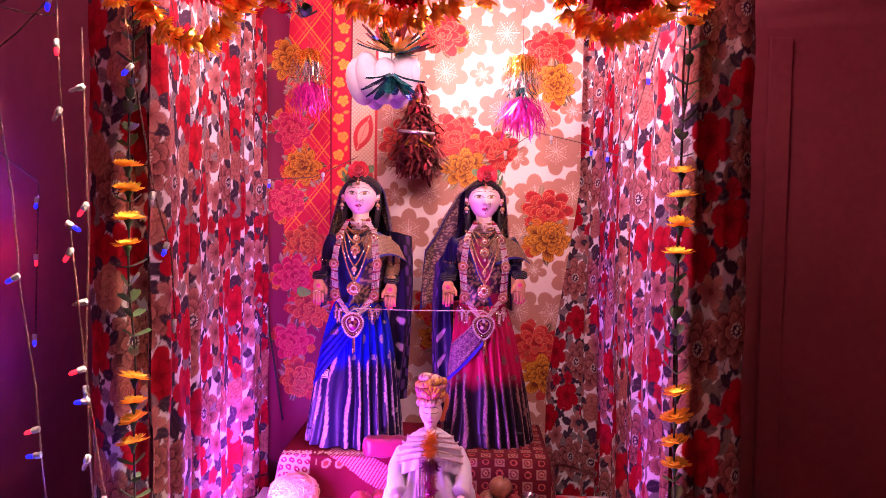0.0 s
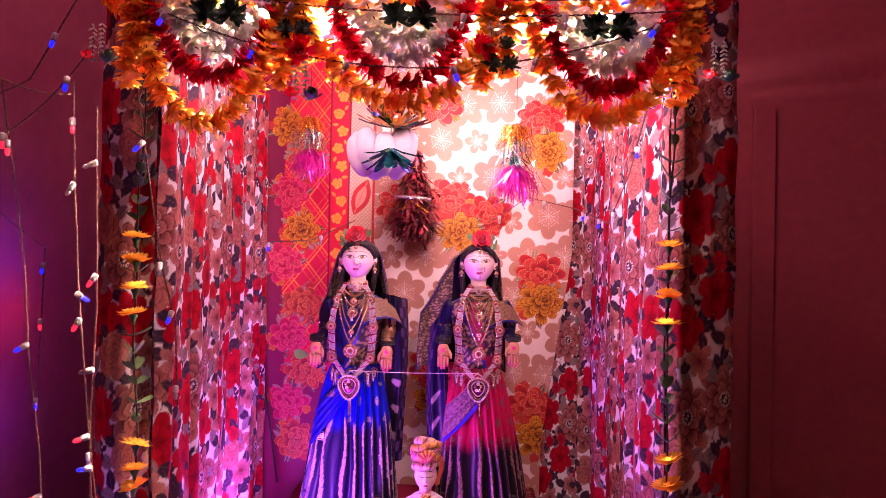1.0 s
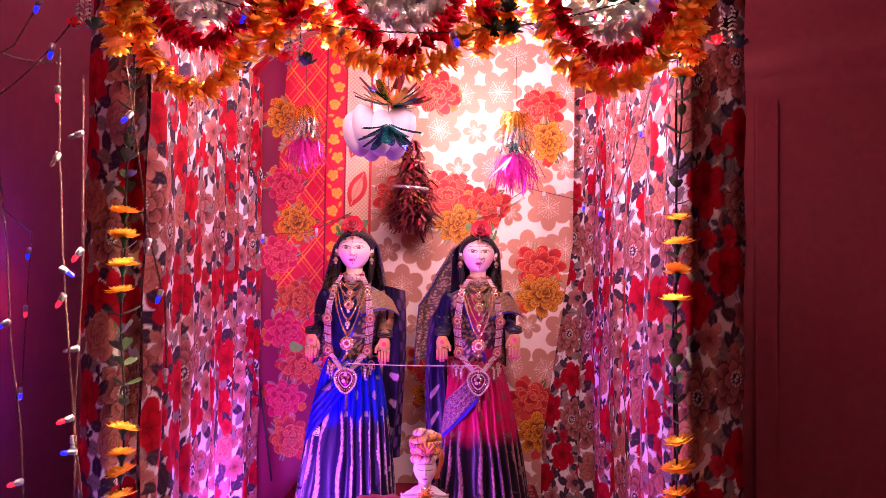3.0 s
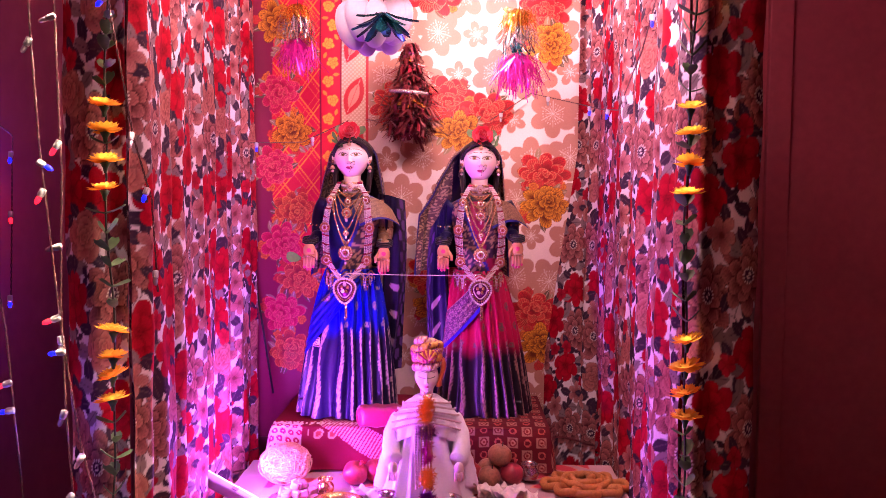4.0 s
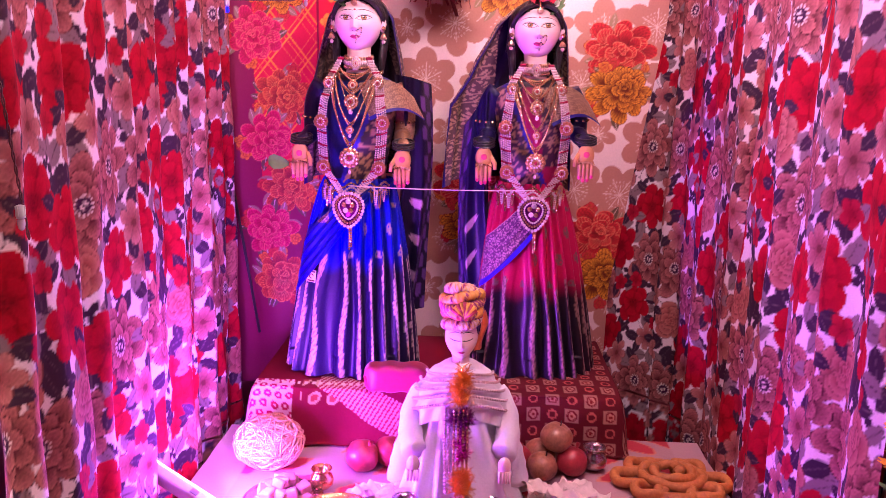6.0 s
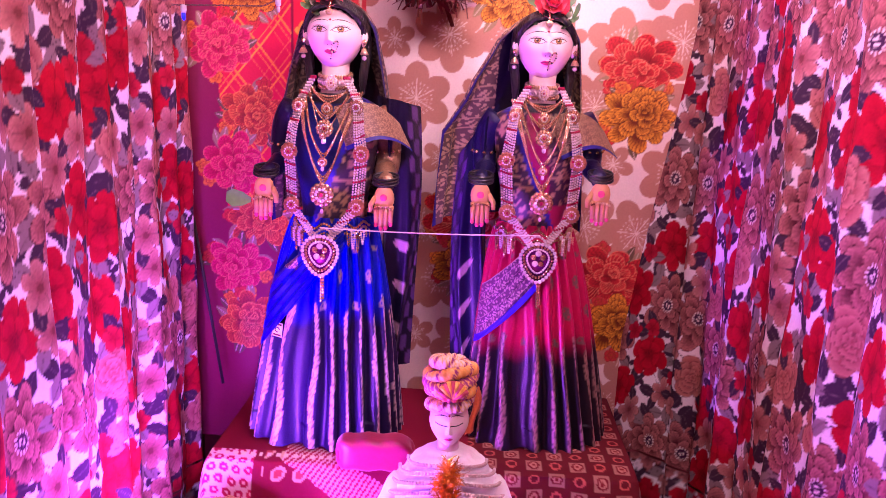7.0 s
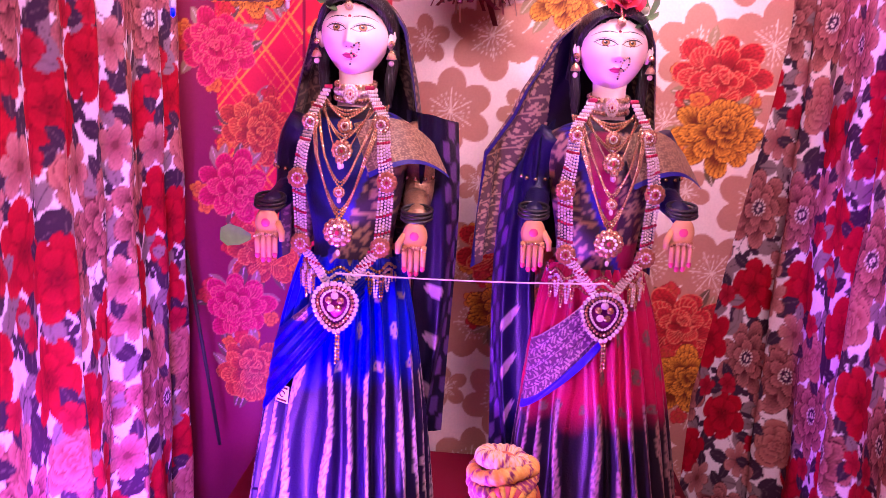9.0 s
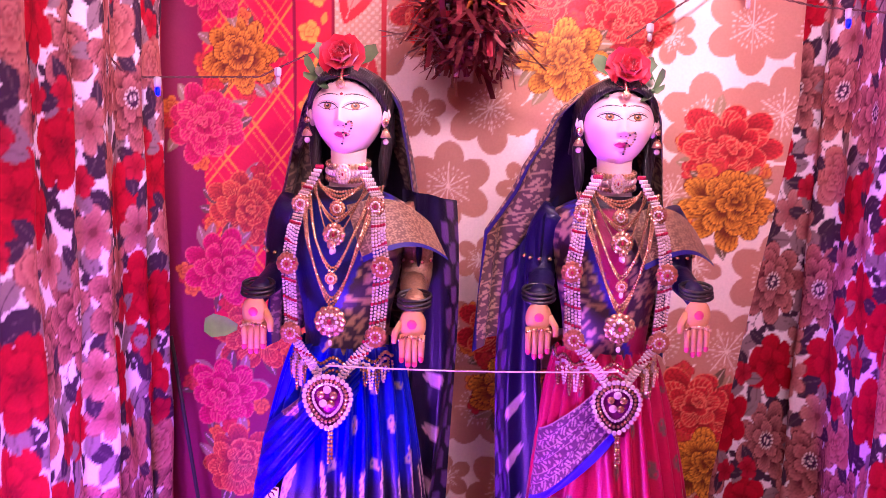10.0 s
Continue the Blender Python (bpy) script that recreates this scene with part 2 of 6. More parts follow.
def tube(s, pts, r, slot=0, seg=6, colour=None, caps=True):
    pts = np.asarray(pts, float)
    n = len(pts)
    r = np.broadcast_to(np.asarray(r, float), (n,))
    d = np.gradient(pts, axis=0)
    d /= np.linalg.norm(d, axis=1)[:, None] + 1e-9
    up = np.array((0.0, 0.0, 1.0)) if abs(d[0][2]) < 0.9 else np.array((1.0, 0.0, 0.0))
    ang = np.linspace(0, 2 * math.pi, seg, endpoint=False)
    vs = []
    for k in range(n):
        a = np.cross(d[k], up)
        a /= np.linalg.norm(a) + 1e-9
        b = np.cross(d[k], a)
        up = np.cross(a, d[k])
        vs.append(pts[k] + r[k] * (np.cos(ang)[:, None] * a + np.sin(ang)[:, None] * b))
    f = grid_faces(n, seg, True)
    if caps:
        f.append(tuple(range(seg))[::-1])
        f.append(tuple(range((n - 1) * seg, n * seg)))
    s.add(np.concatenate(vs), f, slot, colour)


def lathe(s, prof, c=(0, 0, 0), slot=0, seg=24, colour=None, oval=1.0):
    ang = np.linspace(0, 2 * math.pi, seg, endpoint=False)
    vs = [[c[0] + r * math.cos(a), c[1] + oval * r * math.sin(a), c[2] + z] for r, z in prof for a in ang]
    f = grid_faces(len(prof), seg, True)
    f.append(tuple(range(seg))[::-1])
    f.append(tuple(range((len(prof) - 1) * seg, len(prof) * seg)))
    s.add(vs, f, slot, colour)


def block(s, c, size, bevel=0.004, slot=0, rot=None, colour=None):
    """A box with chamfered edges."""
    h = np.array(size) / 2
    b = min(bevel, h.min() * 0.9)
    bm = bmesh.new()
    bmesh.ops.create_cube(bm, size=1)
    for v in bm.verts:
        v.co = Vector(np.array(v.co) * 2 * h)
    bmesh.ops.bevel(bm, geom=bm.edges[:], offset=b, segments=2, affect="EDGES", profile=0.6)
    bm.verts.index_update()
    v = np.array([list(x.co) for x in bm.verts])
    f = [[w.index for w in x.verts] for x in bm.faces]
    bm.free()
    if rot is not None:
        v = v @ np.array(rot.to_3x3()).T
    s.add(v + np.array(c), f, slot, colour)


def petal(s, length, width, tilt, turn, slot=0, lift=0.0, cup=0.25, r0=0.0, notch=0.0):
    """One rounded petal that leaves the axis z at the angle turn and rises by tilt."""
    us = (0.0, 0.35, 0.75, 1.0)
    ws = (0.25, 0.8, 1.0, 0.55)
    v = []
    for u, w in zip(us, ws):
        for e in (-1, 0, 1):
            x = r0 + length * (u - (notch if (e == 0 and u == 1.0) else 0))
            y = e * width / 2 * w
            z = abs(e) * cup * width / 2 + length * 0.25 * u * u
            v.append((x, y, z))
    v = np.array(v)
    R = Matrix.Rotation(turn, 3, "Z") @ Matrix.Rotation(-tilt, 3, "Y")
    v = v @ np.array(R).T + np.array((0, 0, lift))
    s.add(v, grid_faces(4, 3), slot)


def bezier(a, b, c, d, n):
    t = np.linspace(0, 1, n)[:, None]
    a, b, c, d = (np.array(q, float) for q in (a, b, c, d))
    return (1 - t) ** 3 * a + 3 * (1 - t) ** 2 * t * b + 3 * (1 - t) * t * t * c + t ** 3 * d


def sag(a, b, drop, n=24):
    t = np.linspace(0, 1, n)
    p = np.outer(1 - t, a) + np.outer(t, b)
    p[:, 2] -= drop * 4 * t * (1 - t)
    return p


def resample(pts, step):
    pts = np.asarray(pts, float)
    d = np.concatenate([[0], np.cumsum(np.linalg.norm(np.diff(pts, axis=0), axis=1))])
    s = np.arange(0, d[-1], step)
    return np.stack([np.interp(s, d, pts[:, k]) for k in range(3)], 1)


# ---------------------------------------------------------------- textile prints
RES = 0.0015


class Print:
    """A cloth's print, drawn with its own motifs on a raster of cloth coordinates in metres."""

    def __init__(self, w, h, ground, wrap=True, x0=0.0, z0=0.0):
        self.w, self.h, self.wrap, self.x0, self.z0 = w, h, wrap, x0, z0
        self.nx, self.nz = int(round(w / RES)), int(round(h / RES))
        self.a = np.empty((self.nz, self.nx, 3))
        self.a[:] = ground
        self.rng = np.random.default_rng(7)

    def window(self, cx, cz, R):
        ix = np.arange(math.floor((cx - self.x0 - R) / RES), math.ceil((cx - self.x0 + R) / RES) + 1)
        iz = np.arange(math.floor((cz - self.z0 - R) / RES), math.ceil((cz - self.z0 + R) / RES) + 1)
        if not self.wrap:
            ix = ix[(ix >= 0) & (ix < self.nx)]
            iz = iz[(iz >= 0) & (iz < self.nz)]
        if len(ix) == 0 or len(iz) == 0:
            return None
        X, Z = np.meshgrid(ix * RES + self.x0 - cx, iz * RES + self.z0 - cz)
        return np.ix_(iz % self.nz, ix % self.nx), X, Z

    def put(self, sel, mask, colour):
        a = self.a[sel]
        a[mask] = colour[mask] if np.ndim(colour) == 3 else colour
        self.a[sel] = a

    def bloom(self, cx, cz, R, rings, light, dark, line, turn=0.0, squeeze=1.0, streak=0.12, heart=None, dots=None, loose=0.0, deep=0.30):
        """A flower of scalloped rings of petals; rings: (share of R, petals)."""
        wd = self.window(cx, cz, R * 1.15)
        if wd is None:
            return
        sel, X, Z = wd
        X = X / squeeze
        r, th = np.hypot(X, Z), np.arctan2(Z, X) + turn
        light, dark, line = (np.array(c, float) for c in (light, dark, line))
        for k, (share, n) in enumerate(rings):
            ph = self.rng.uniform(0, 6.28)
            if loose and k:
                X, Z = X + self.rng.normal() * loose * R, Z + self.rng.normal() * loose * R
                r, th = np.hypot(X, Z), np.arctan2(Z, X) + turn
            wob = 1 + 0.07 * np.sin(3 * th + ph) + 0.05 * np.sin(5 * th + 2 * ph)
            sc = np.abs(np.cos(n / 2 * (th + ph)))
            edge = R * share * wob * (1 - deep + deep * sc ** 0.5)
            m = r < edge
            low = rings[k + 1][0] / share * 0.72 if k + 1 < len(rings) else 0.15
            t = np.clip((r - edge * low) / (edge * (1 - low) + 1e-6), 0, 1)[..., None]
            c = dark + (light - dark) * t ** 1.1
            c = c * (1 + streak * np.sin(th * n * 5 + 3 * np.sin(r * 400))[..., None])
            if loose > 0.03:
                fine = np.sin(th * n * 7 + 5 * np.sin(r / R * 7 + ph)) > 0.82 - 0.25 * (r < edge * 0.7)
                c = np.where(fine[..., None], line if k % 2 else dark, c)
            c = c * (1 - 1.3 * np.clip(0.38 - sc, 0, 1)[..., None])
            rim = (edge - r) < max(0.0016, 0.022 * R)
            c = np.where(rim[..., None], line, c)
            self.put(sel, m, np.clip(c, 0, 1))
        if heart is not None:
            self.put(sel, r < 0.17 * R, np.array(heart))
            if dots is not None:
                self.put(sel, (np.abs(r - 0.19 * R) < 0.035 * R) & (np.sin(th * 14) > 0.1), np.array(dots))
                self.put(sel, (np.abs(r - 0.06 * R) < 0.025 * R) & (np.sin(th * 2) > -0.4), np.array(dots))

    def disc_flower(self, cx, cz, R, n, fill, vein, turn=0.0):
        """A flat flower of round petals with pale veins and stamens."""
        wd = self.window(cx, cz, R * 1.05)
        if wd is None:
            return
        sel, X, Z = wd
        r, th = np.hypot(X, Z), np.arctan2(Z, X)
        for k in range(n):
            a = turn + k * 2 * math.pi / n
            u, v = X * math.cos(a) + Z * math.sin(a), -X * math.sin(a) + Z * math.cos(a)
            q = ((u - 0.60 * R) / (0.40 * R)) ** 2 + (v / (0.33 * R)) ** 2
            wedge = (u > 0) & (u < 0.6 * R) & (np.abs(v) < 0.5 * u)
            self.put(sel, (q < 1) | wedge, np.array(fill))
        for k in range(n):
            a = turn + k * 2 * math.pi / n
            v = -X * math.sin(a) + Z * math.cos(a)
            u = X * math.cos(a) + Z * math.sin(a)
            self.put(sel, (np.abs(v) < 0.0011) & (u > 0) & (u < 0.55 * R), np.array(vein))
        nn = n * 4
        lob = np.cos(nn * th)
        self.put(sel, (lob > 0.75) & (np.abs(r - 0.42 * R) < 0.03 * R), np.array(vein))
        self.put(sel, (np.cos(nn * th + 1.5) > 0.75) & (np.abs(r - 0.30 * R) < 0.03 * R), np.array(vein))

    def leaf(self, cx, cz, L, W, turn, fill, rib=None):
        wd = self.window(cx, cz, L)
        if wd is None:
            return
        sel, X, Z = wd
        u, v = X * math.cos(turn) + Z * math.sin(turn), -X * math.sin(turn) + Z * math.cos(turn)
        t = np.clip(1 - (u / L) ** 2, 0, 1)
        self.put(sel, (np.abs(v) < W * t) & (np.abs(u) < L), np.array(fill))
        if rib is not None:
            self.put(sel, (np.abs(v) < 0.0009) & (np.abs(u) < 0.85 * L), np.array(rib))

    def vine(self, cx, cz, L, turn, bend, colour, w=0.0011):
        wd = self.window(cx, cz, L)
        if wd is None:
            return
        sel, X, Z = wd
        u, v = X * math.cos(turn) + Z * math.sin(turn), -X * math.sin(turn) + Z * math.cos(turn)
        self.put(sel, (np.abs(v - bend * np.sin(u / L * 3)) < w) & (np.abs(u) < L), np.array(colour))

    def sample(self, X, Z):
        fx, fz = (X - self.x0) / RES, (Z - self.z0) / RES
        ix, iz = np.floor(fx).astype(int), np.floor(fz).astype(int)
        tx, tz = (fx - ix)[..., None], (fz - iz)[..., None]
        if self.wrap:
            g = lambda p, q: self.a[q % self.nz, p % self.nx]
        else:
            g = lambda p, q: self.a[np.clip(q, 0, self.nz - 1), np.clip(p, 0, self.nx - 1)]
        return (g(ix, iz) * (1 - tx) + g(ix + 1, iz) * tx) * (1 - tz) + (g(ix, iz + 1) * (1 - tx) + g(ix + 1, iz + 1) * tx) * tz


TAN, TAN_D, TAN_L = (0.45, 0.165, 0.15), (0.09, 0.016, 0.024), (0.05, 0.010, 0.014)
RED, RED_D = (0.44, 0.003, 0.020), (0.30, 0.004, 0.014)
INK, GREY = (0.045, 0.022, 0.045), (0.24, 0.17, 0.18)


def curtain_print():
    p = Print(0.66, 0.72, (0.80, 0.74, 0.76))
    g = np.random.default_rng(21)
    spots = []

    def free(R, tries=2500, overlap=0.72):
        for _ in range(tries):
            x, z = g.uniform(0, p.w), g.uniform(0, p.h)
            ok = True
            for a, b, q in spots:
                dx = abs(x - a)
                dz = abs(z - b)
                dx, dz = min(dx, p.w - dx), min(dz, p.h - dz)
                if math.hypot(dx, dz) < (R + q) * overlap:
                    ok = False
                    break
            if ok:
                spots.append((x, z, R))
                return x, z
        return None
    plan = [("peony", 0.082)] * 7 + [("red", 0.068)] * 10 + [("rose", 0.060)] * 5 + [("pale", 0.044)] * 9 + [("bud", 0.026)] * 12
    found = []
    for kind, R in plan:
        q = free(R)
        if q:
            found.append((kind, R, *q))
    for _ in range(34):
        x, z, L = g.uniform(0, p.w), g.uniform(0, p.h), g.uniform(0.03, 0.06)
        p.vine(x, z, L, g.uniform(0, 3.14), g.uniform(0.005, 0.014), INK)
    for _ in range(70):
        q = free(0.017, 60, 0.8)
        if q is None:
            continue
        a = g.uniform(0, 6.28)
        if g.random() < 0.35:
            for k in range(3):
                p.leaf(q[0] + 0.012 * math.cos(a + k * 2.1), q[1] + 0.012 * math.sin(a + k * 2.1), 0.013, 0.008, a + k * 2.1, INK)
        else:
            p.leaf(q[0], q[1], 0.03, 0.017, a, GREY if g.random() < 0.45 else INK, (0.1, 0.06, 0.08))
    for kind, R, x, z in found:
        a = g.uniform(0, 6.28)
        for k in range(3):
            b = a + k * 2.1
            p.leaf(x + R * 1.05 * math.cos(b), z + R * 1.05 * math.sin(b), 0.026, 0.014, b + 0.4, GREY if k == 0 else INK, (0.12, 0.08, 0.09))
        if kind == "peony":
            p.bloom(x, z, R * 1.06, [(1.0, 8), (0.74, 7), (0.48, 5)], TAN, TAN_D, TAN_L, a, 0.95, 0.22, (0.05, 0.015, 0.05), (0.75, 0.66, 0.60), loose=0.02, deep=0.42)
        elif kind == "red":
            p.bloom(x, z, R, [(1.0, 6), (0.62, 5)], RED, (0.27, 0.003, 0.014), (0.36, 0.004, 0.017), a, 0.92, 0.07)
            p.bloom(x, z, R * 0.26, [(1.0, 6), (0.5, 5)], RED_D, (0.16, 0.002, 0.01), (0.22, 0.003, 0.012), a)
        elif kind == "rose":
            p.bloom(x, z, R, [(1.0, 5), (0.78, 4), (0.55, 4), (0.33, 3), (0.18, 3)], (0.50, 0.20, 0.16), (0.26, 0.06, 0.06), (0.17, 0.05, 0.05), a, 0.9, 0.06)
        elif kind == "pale":
            p.bloom(x, z, R, [(1.0, 6)], (0.50, 0.21, 0.19), (0.26, 0.07, 0.075), (0.18, 0.05, 0.05), a, 0.95, 0.16, (0.16, 0.04, 0.04), deep=0.48)
        else:
            p.bloom(x, z, R, [(1.0, 5)], (0.46, 0.012, 0.035), (0.26, 0.006, 0.02), (0.24, 0.006, 0.02), a, 1.0, 0.05)
    return p


def back_print():
    """The bedspread behind the dolls: plaid and roses at one side, cream with tan flowers at the other."""
    p = Print(1.34, 2.02, (0.80, 0.70, 0.64), False, -0.76, 0.36)
    X, Z = np.meshgrid(np.arange(p.nx) * RES + p.x0, np.arange(p.nz) * RES + p.z0)
    g = np.random.default_rng(5)
    # cream field with tan flowers
    for i in range(9):
        for j in range(14):
            x, z = -0.40 + i * 0.135 + (0.067 if j % 2 else 0), 0.42 + j * 0.15
            R = 0.088 if (i + 2 * j) % 3 else 0.05
            p.disc_flower(x + g.uniform(-0.014, 0.014), z + g.uniform(-0.014, 0.014), R, 6 if R > 0.06 else 5, (0.46, 0.23, 0.16), (0.74, 0.60, 0.52), g.uniform(0, 6))
    # paisley border beside the red band
    m = (X > -0.36) & (X < -0.262)
    p.a[m] = (0.58, 0.36, 0.24)
    p.a[m & (np.sin(X * 420) * np.sin(Z * 420) > 0.35)] = (0.74, 0.58, 0.42)
    for k in range(8):
        zc = 0.55 + k * 0.19
        p.leaf(-0.315, zc, 0.075, 0.034, 1.2, (0.55, 0.03, 0.04), (0.8, 0.5, 0.4))
        p.leaf(-0.315, zc, 0.048, 0.018, 1.2, (0.75, 0.30, 0.22), (0.5, 0.05, 0.05))
    m = (X > -0.272) & (X < -0.262)
    p.a[m] = (0.55, 0.03, 0.04)
    # plaid field
    m = X < -0.44
    p.a[m] = (0.62, 0.012, 0.05)
    for d, w, c in ((0.0, 0.006, (0.80, 0.36, 0.03)), (0.018, 0.0025, (0.80, 0.36, 0.03)), (0.05, 0.002, (0.75, 0.25, 0.05))):
        for s in (1, -1):
            q = np.mod(X * 1.25 + s * Z + d, 0.13)
            p.a[m & (q < w)] = c
    # purple-red side strip
    m = (X < -0.60 + 0.02 * np.sin(Z * 3)) | ((X < -0.44) & (Z < 1.02))
    p.a[m] = (0.21, 0.012, 0.055)
    # red band with small yellow flowers
    m = (X > -0.44) & (X < -0.36)
    p.a[m] = (0.60, 0.010, 0.035)
    for e in (-0.437, -0.363):
        p.a[(np.abs(X - e) < 0.003)] = (0.20, 0.006, 0.03)
    for k in range(26):
        p.bloom(-0.40 + 0.008 * (-1) ** k, 0.45 + k * 0.068, 0.022, [(1.0, 5), (0.5, 4)], (0.85, 0.45, 0.04), (0.75, 0.28, 0.03), (0.5, 0.12, 0.02), k)
        p.leaf(-0.40 - 0.02 * (-1) ** k, 0.475 + k * 0.068, 0.012, 0.006, k, (0.75, 0.30, 0.03))
    YEL = ((0.82, 0.36, 0.02), (0.14, 0.022, 0.006), (0.10, 0.015, 0.008))
    PNK = ((0.62, 0.012, 0.10), (0.32, 0.005, 0.04), (0.72, 0.16, 0.12))
    ORG = ((0.55, 0.08, 0.03), (0.22, 0.02, 0.02), (0.75, 0.30, 0.06))
    CRM = ((0.58, 0.02, 0.025), (0.24, 0.006, 0.012), (0.70, 0.20, 0.10))
    full = [(1.0, 8), (0.82, 7), (0.64, 7), (0.46, 5), (0.28, 4), (0.14, 3)]

    def sprig(x, z, R):
        for k in range(7):
            b = g.uniform(0, 6.28)
            p.leaf(x + R * 1.1 * math.cos(b), z + R * 1.1 * math.sin(b), R * 0.42, R * 0.17, b + g.uniform(-0.6, 0.6), (0.13, 0.09, 0.05) if k % 2 else (0.30, 0.22, 0.12), (0.6, 0.5, 0.4))
        for k in range(4):
            b = g.uniform(0, 6.28)
            p.bloom(x + R * 1.2 * math.cos(b), z + R * 1.2 * math.sin(b), R * 0.3, [(1.0, 5), (0.5, 4)], (0.78, 0.32, 0.03) if k % 2 else (0.62, 0.02, 0.05), (0.45, 0.06, 0.02), (0.3, 0.02, 0.02))
    stack = ((-0.546, 1.56, YEL), (-0.613, 1.43, PNK), (-0.535, 1.27, ORG), (-0.585, 1.15, PNK), (-0.524, 1.01, ORG), (-0.58, 0.89, PNK),
             (-0.55, 0.75, ORG), (-0.59, 1.70, PNK), (-0.53, 1.84, ORG), (-0.60, 1.96, YEL))
    for x, z, k in stack:
        sprig(x, z, 0.062)
        p.bloom(x, z, 0.076, full, *k, g.uniform(0, 6), 1.0, 0.2, loose=0.06, deep=0.42)
    bunch = ((0.028, 1.68, CRM), (0.172, 1.63, CRM), (0.072, 1.56, YEL), (0.382, 1.41, CRM), (0.385, 1.295, YEL), (0.382, 2.0, CRM), (0.395, 1.88, YEL),
             (0.355, 0.90, CRM), (0.385, 0.78, YEL), (-0.16, 1.66, CRM), (-0.02, 1.04, CRM), (0.0, 0.92, YEL), (-0.02, 2.06, CRM))
    for x, z, k in bunch:
        sprig(x, z, 0.066)
        p.bloom(x, z, 0.085 if k is not YEL else 0.078, full, *k, g.uniform(0, 6), 1.15, 0.25, loose=0.07, deep=0.45)
    return p


FLORAL, BEDSPREAD = curtain_print(), back_print()

# ---------------------------------------------------------------- the room
def slab(name, lo, hi, material, kind_label, category):
    s = Shape()
    lo, hi = np.array(lo), np.array(hi)
    block(s, (lo + hi) / 2, hi - lo, 0.002)
    ob = part(name, s, material, smooth=False)
    return tagged(ob, kind_label, category, kind="structure")


slab("floor", (-1.4, -2.6, -0.1), (2.8, 3.3, 0.0), FLOOR, "dull brown stone floor of the room", "floor")
slab("ceiling", (-1.4, -2.6, 3.3), (2.8, 3.3, 3.4), CEIL, "pale painted ceiling", "ceiling")
slab("wall_west", (-1.34, -2.6, 0.0), (-1.2, 3.3, 3.3), GLOSSWALL, "glossy purple-pink painted wall", "wall")
slab("wall_east", (2.6, -2.6, 0.0), (2.75, 3.3, 3.3), WALL, "dark red painted wall", "wall")
slab("wall_south", (-1.4, -2.75, 0.0), (2.8, -2.6, 3.3), WALL, "plain red painted wall", "wall")
# north wall with the opening of the ventilator
WX0, WX1, WZ0, WZ1, WY = 0.77, 1.26, 2.815, 3.12, 3.12
n_wall = base("wall_north", (0, 0, 0), "dark pink painted wall with a small ventilator opening", "wall", kind="structure")
for nm, lo, hi in (("wall_panel", (-1.2, WY, 0.0), (2.6, WY + 0.14, WZ0)), ("wall_panel", (-1.2, WY, WZ1), (2.6, WY + 0.14, 3.3)),
                   ("wall_panel", (-1.2, WY, WZ0), (WX0, WY + 0.14, WZ1)), ("wall_panel", (WX1, WY, WZ0), (2.6, WY + 0.14, WZ1))):
    s = Shape()
    lo, hi = np.array(lo), np.array(hi)
    block(s, (lo + hi) / 2, hi - lo, 0.0005)
    part(nm, s, WALL, n_wall, smooth=False)
s = Shape()
block(s, (1.30, WY - 0.012, 1.05), (0.09, 0.03, 2.1), 0.006)
tagged(part("trim", s, WALL, smooth=False), "painted upright strip on the red wall", "trim", kind="structure")

vent = base("window_1", (0, 0, 0), "small barred ventilator window with a diamond mesh and bright daylight", "window", kind="structure")
for c, sz in (((WX0 - 0.02, WY - 0.01, (WZ0 + WZ1) / 2), (0.04, 0.05, WZ1 - WZ0 + 0.08)), ((WX1 + 0.045, WY - 0.01, (WZ0 + WZ1) / 2), (0.09, 0.05, WZ1 - WZ0 + 0.08)),
              (((WX0 + WX1) / 2, WY - 0.01, WZ0 - 0.02), (WX1 - WX0, 0.05, 0.04)), (((WX0 + WX1) / 2, WY - 0.01, WZ1 + 0.02), (WX1 - WX0, 0.05, 0.04))):
    s = Shape()
    block(s, c, sz, 0.004)
    part("window_frame", s, FRAMEPAINT, vent, smooth=False)
s = Shape()
for k in range(-8, 22):
    for d in (1, -1):
        a = np.array((WX0 + k * 0.035, WY + 0.05, WZ0)) if d > 0 else np.array((WX0 + k * 0.035, WY + 0.054, WZ1))
        b = a + np.array((0.30, 0, 0.30 * d))
        t0, t1 = max(0, (WX0 - a[0]) / 0.30), min(1, (WX1 - a[0]) / 0.30)
        if t1 > t0:
            tube(s, [a + (b - a) * t0, a + (b - a) * t1], 0.003, seg=4)
part("mesh_grille", s, IRON, vent)
s = Shape()
block(s, ((WX0 + WX1) / 2, WY + 0.12, (WZ0 + WZ1) / 2), (WX1 - WX0, 0.01, WZ1 - WZ0), 0.001)
part("pane", s, DAY, vent, "bright daylit pane")

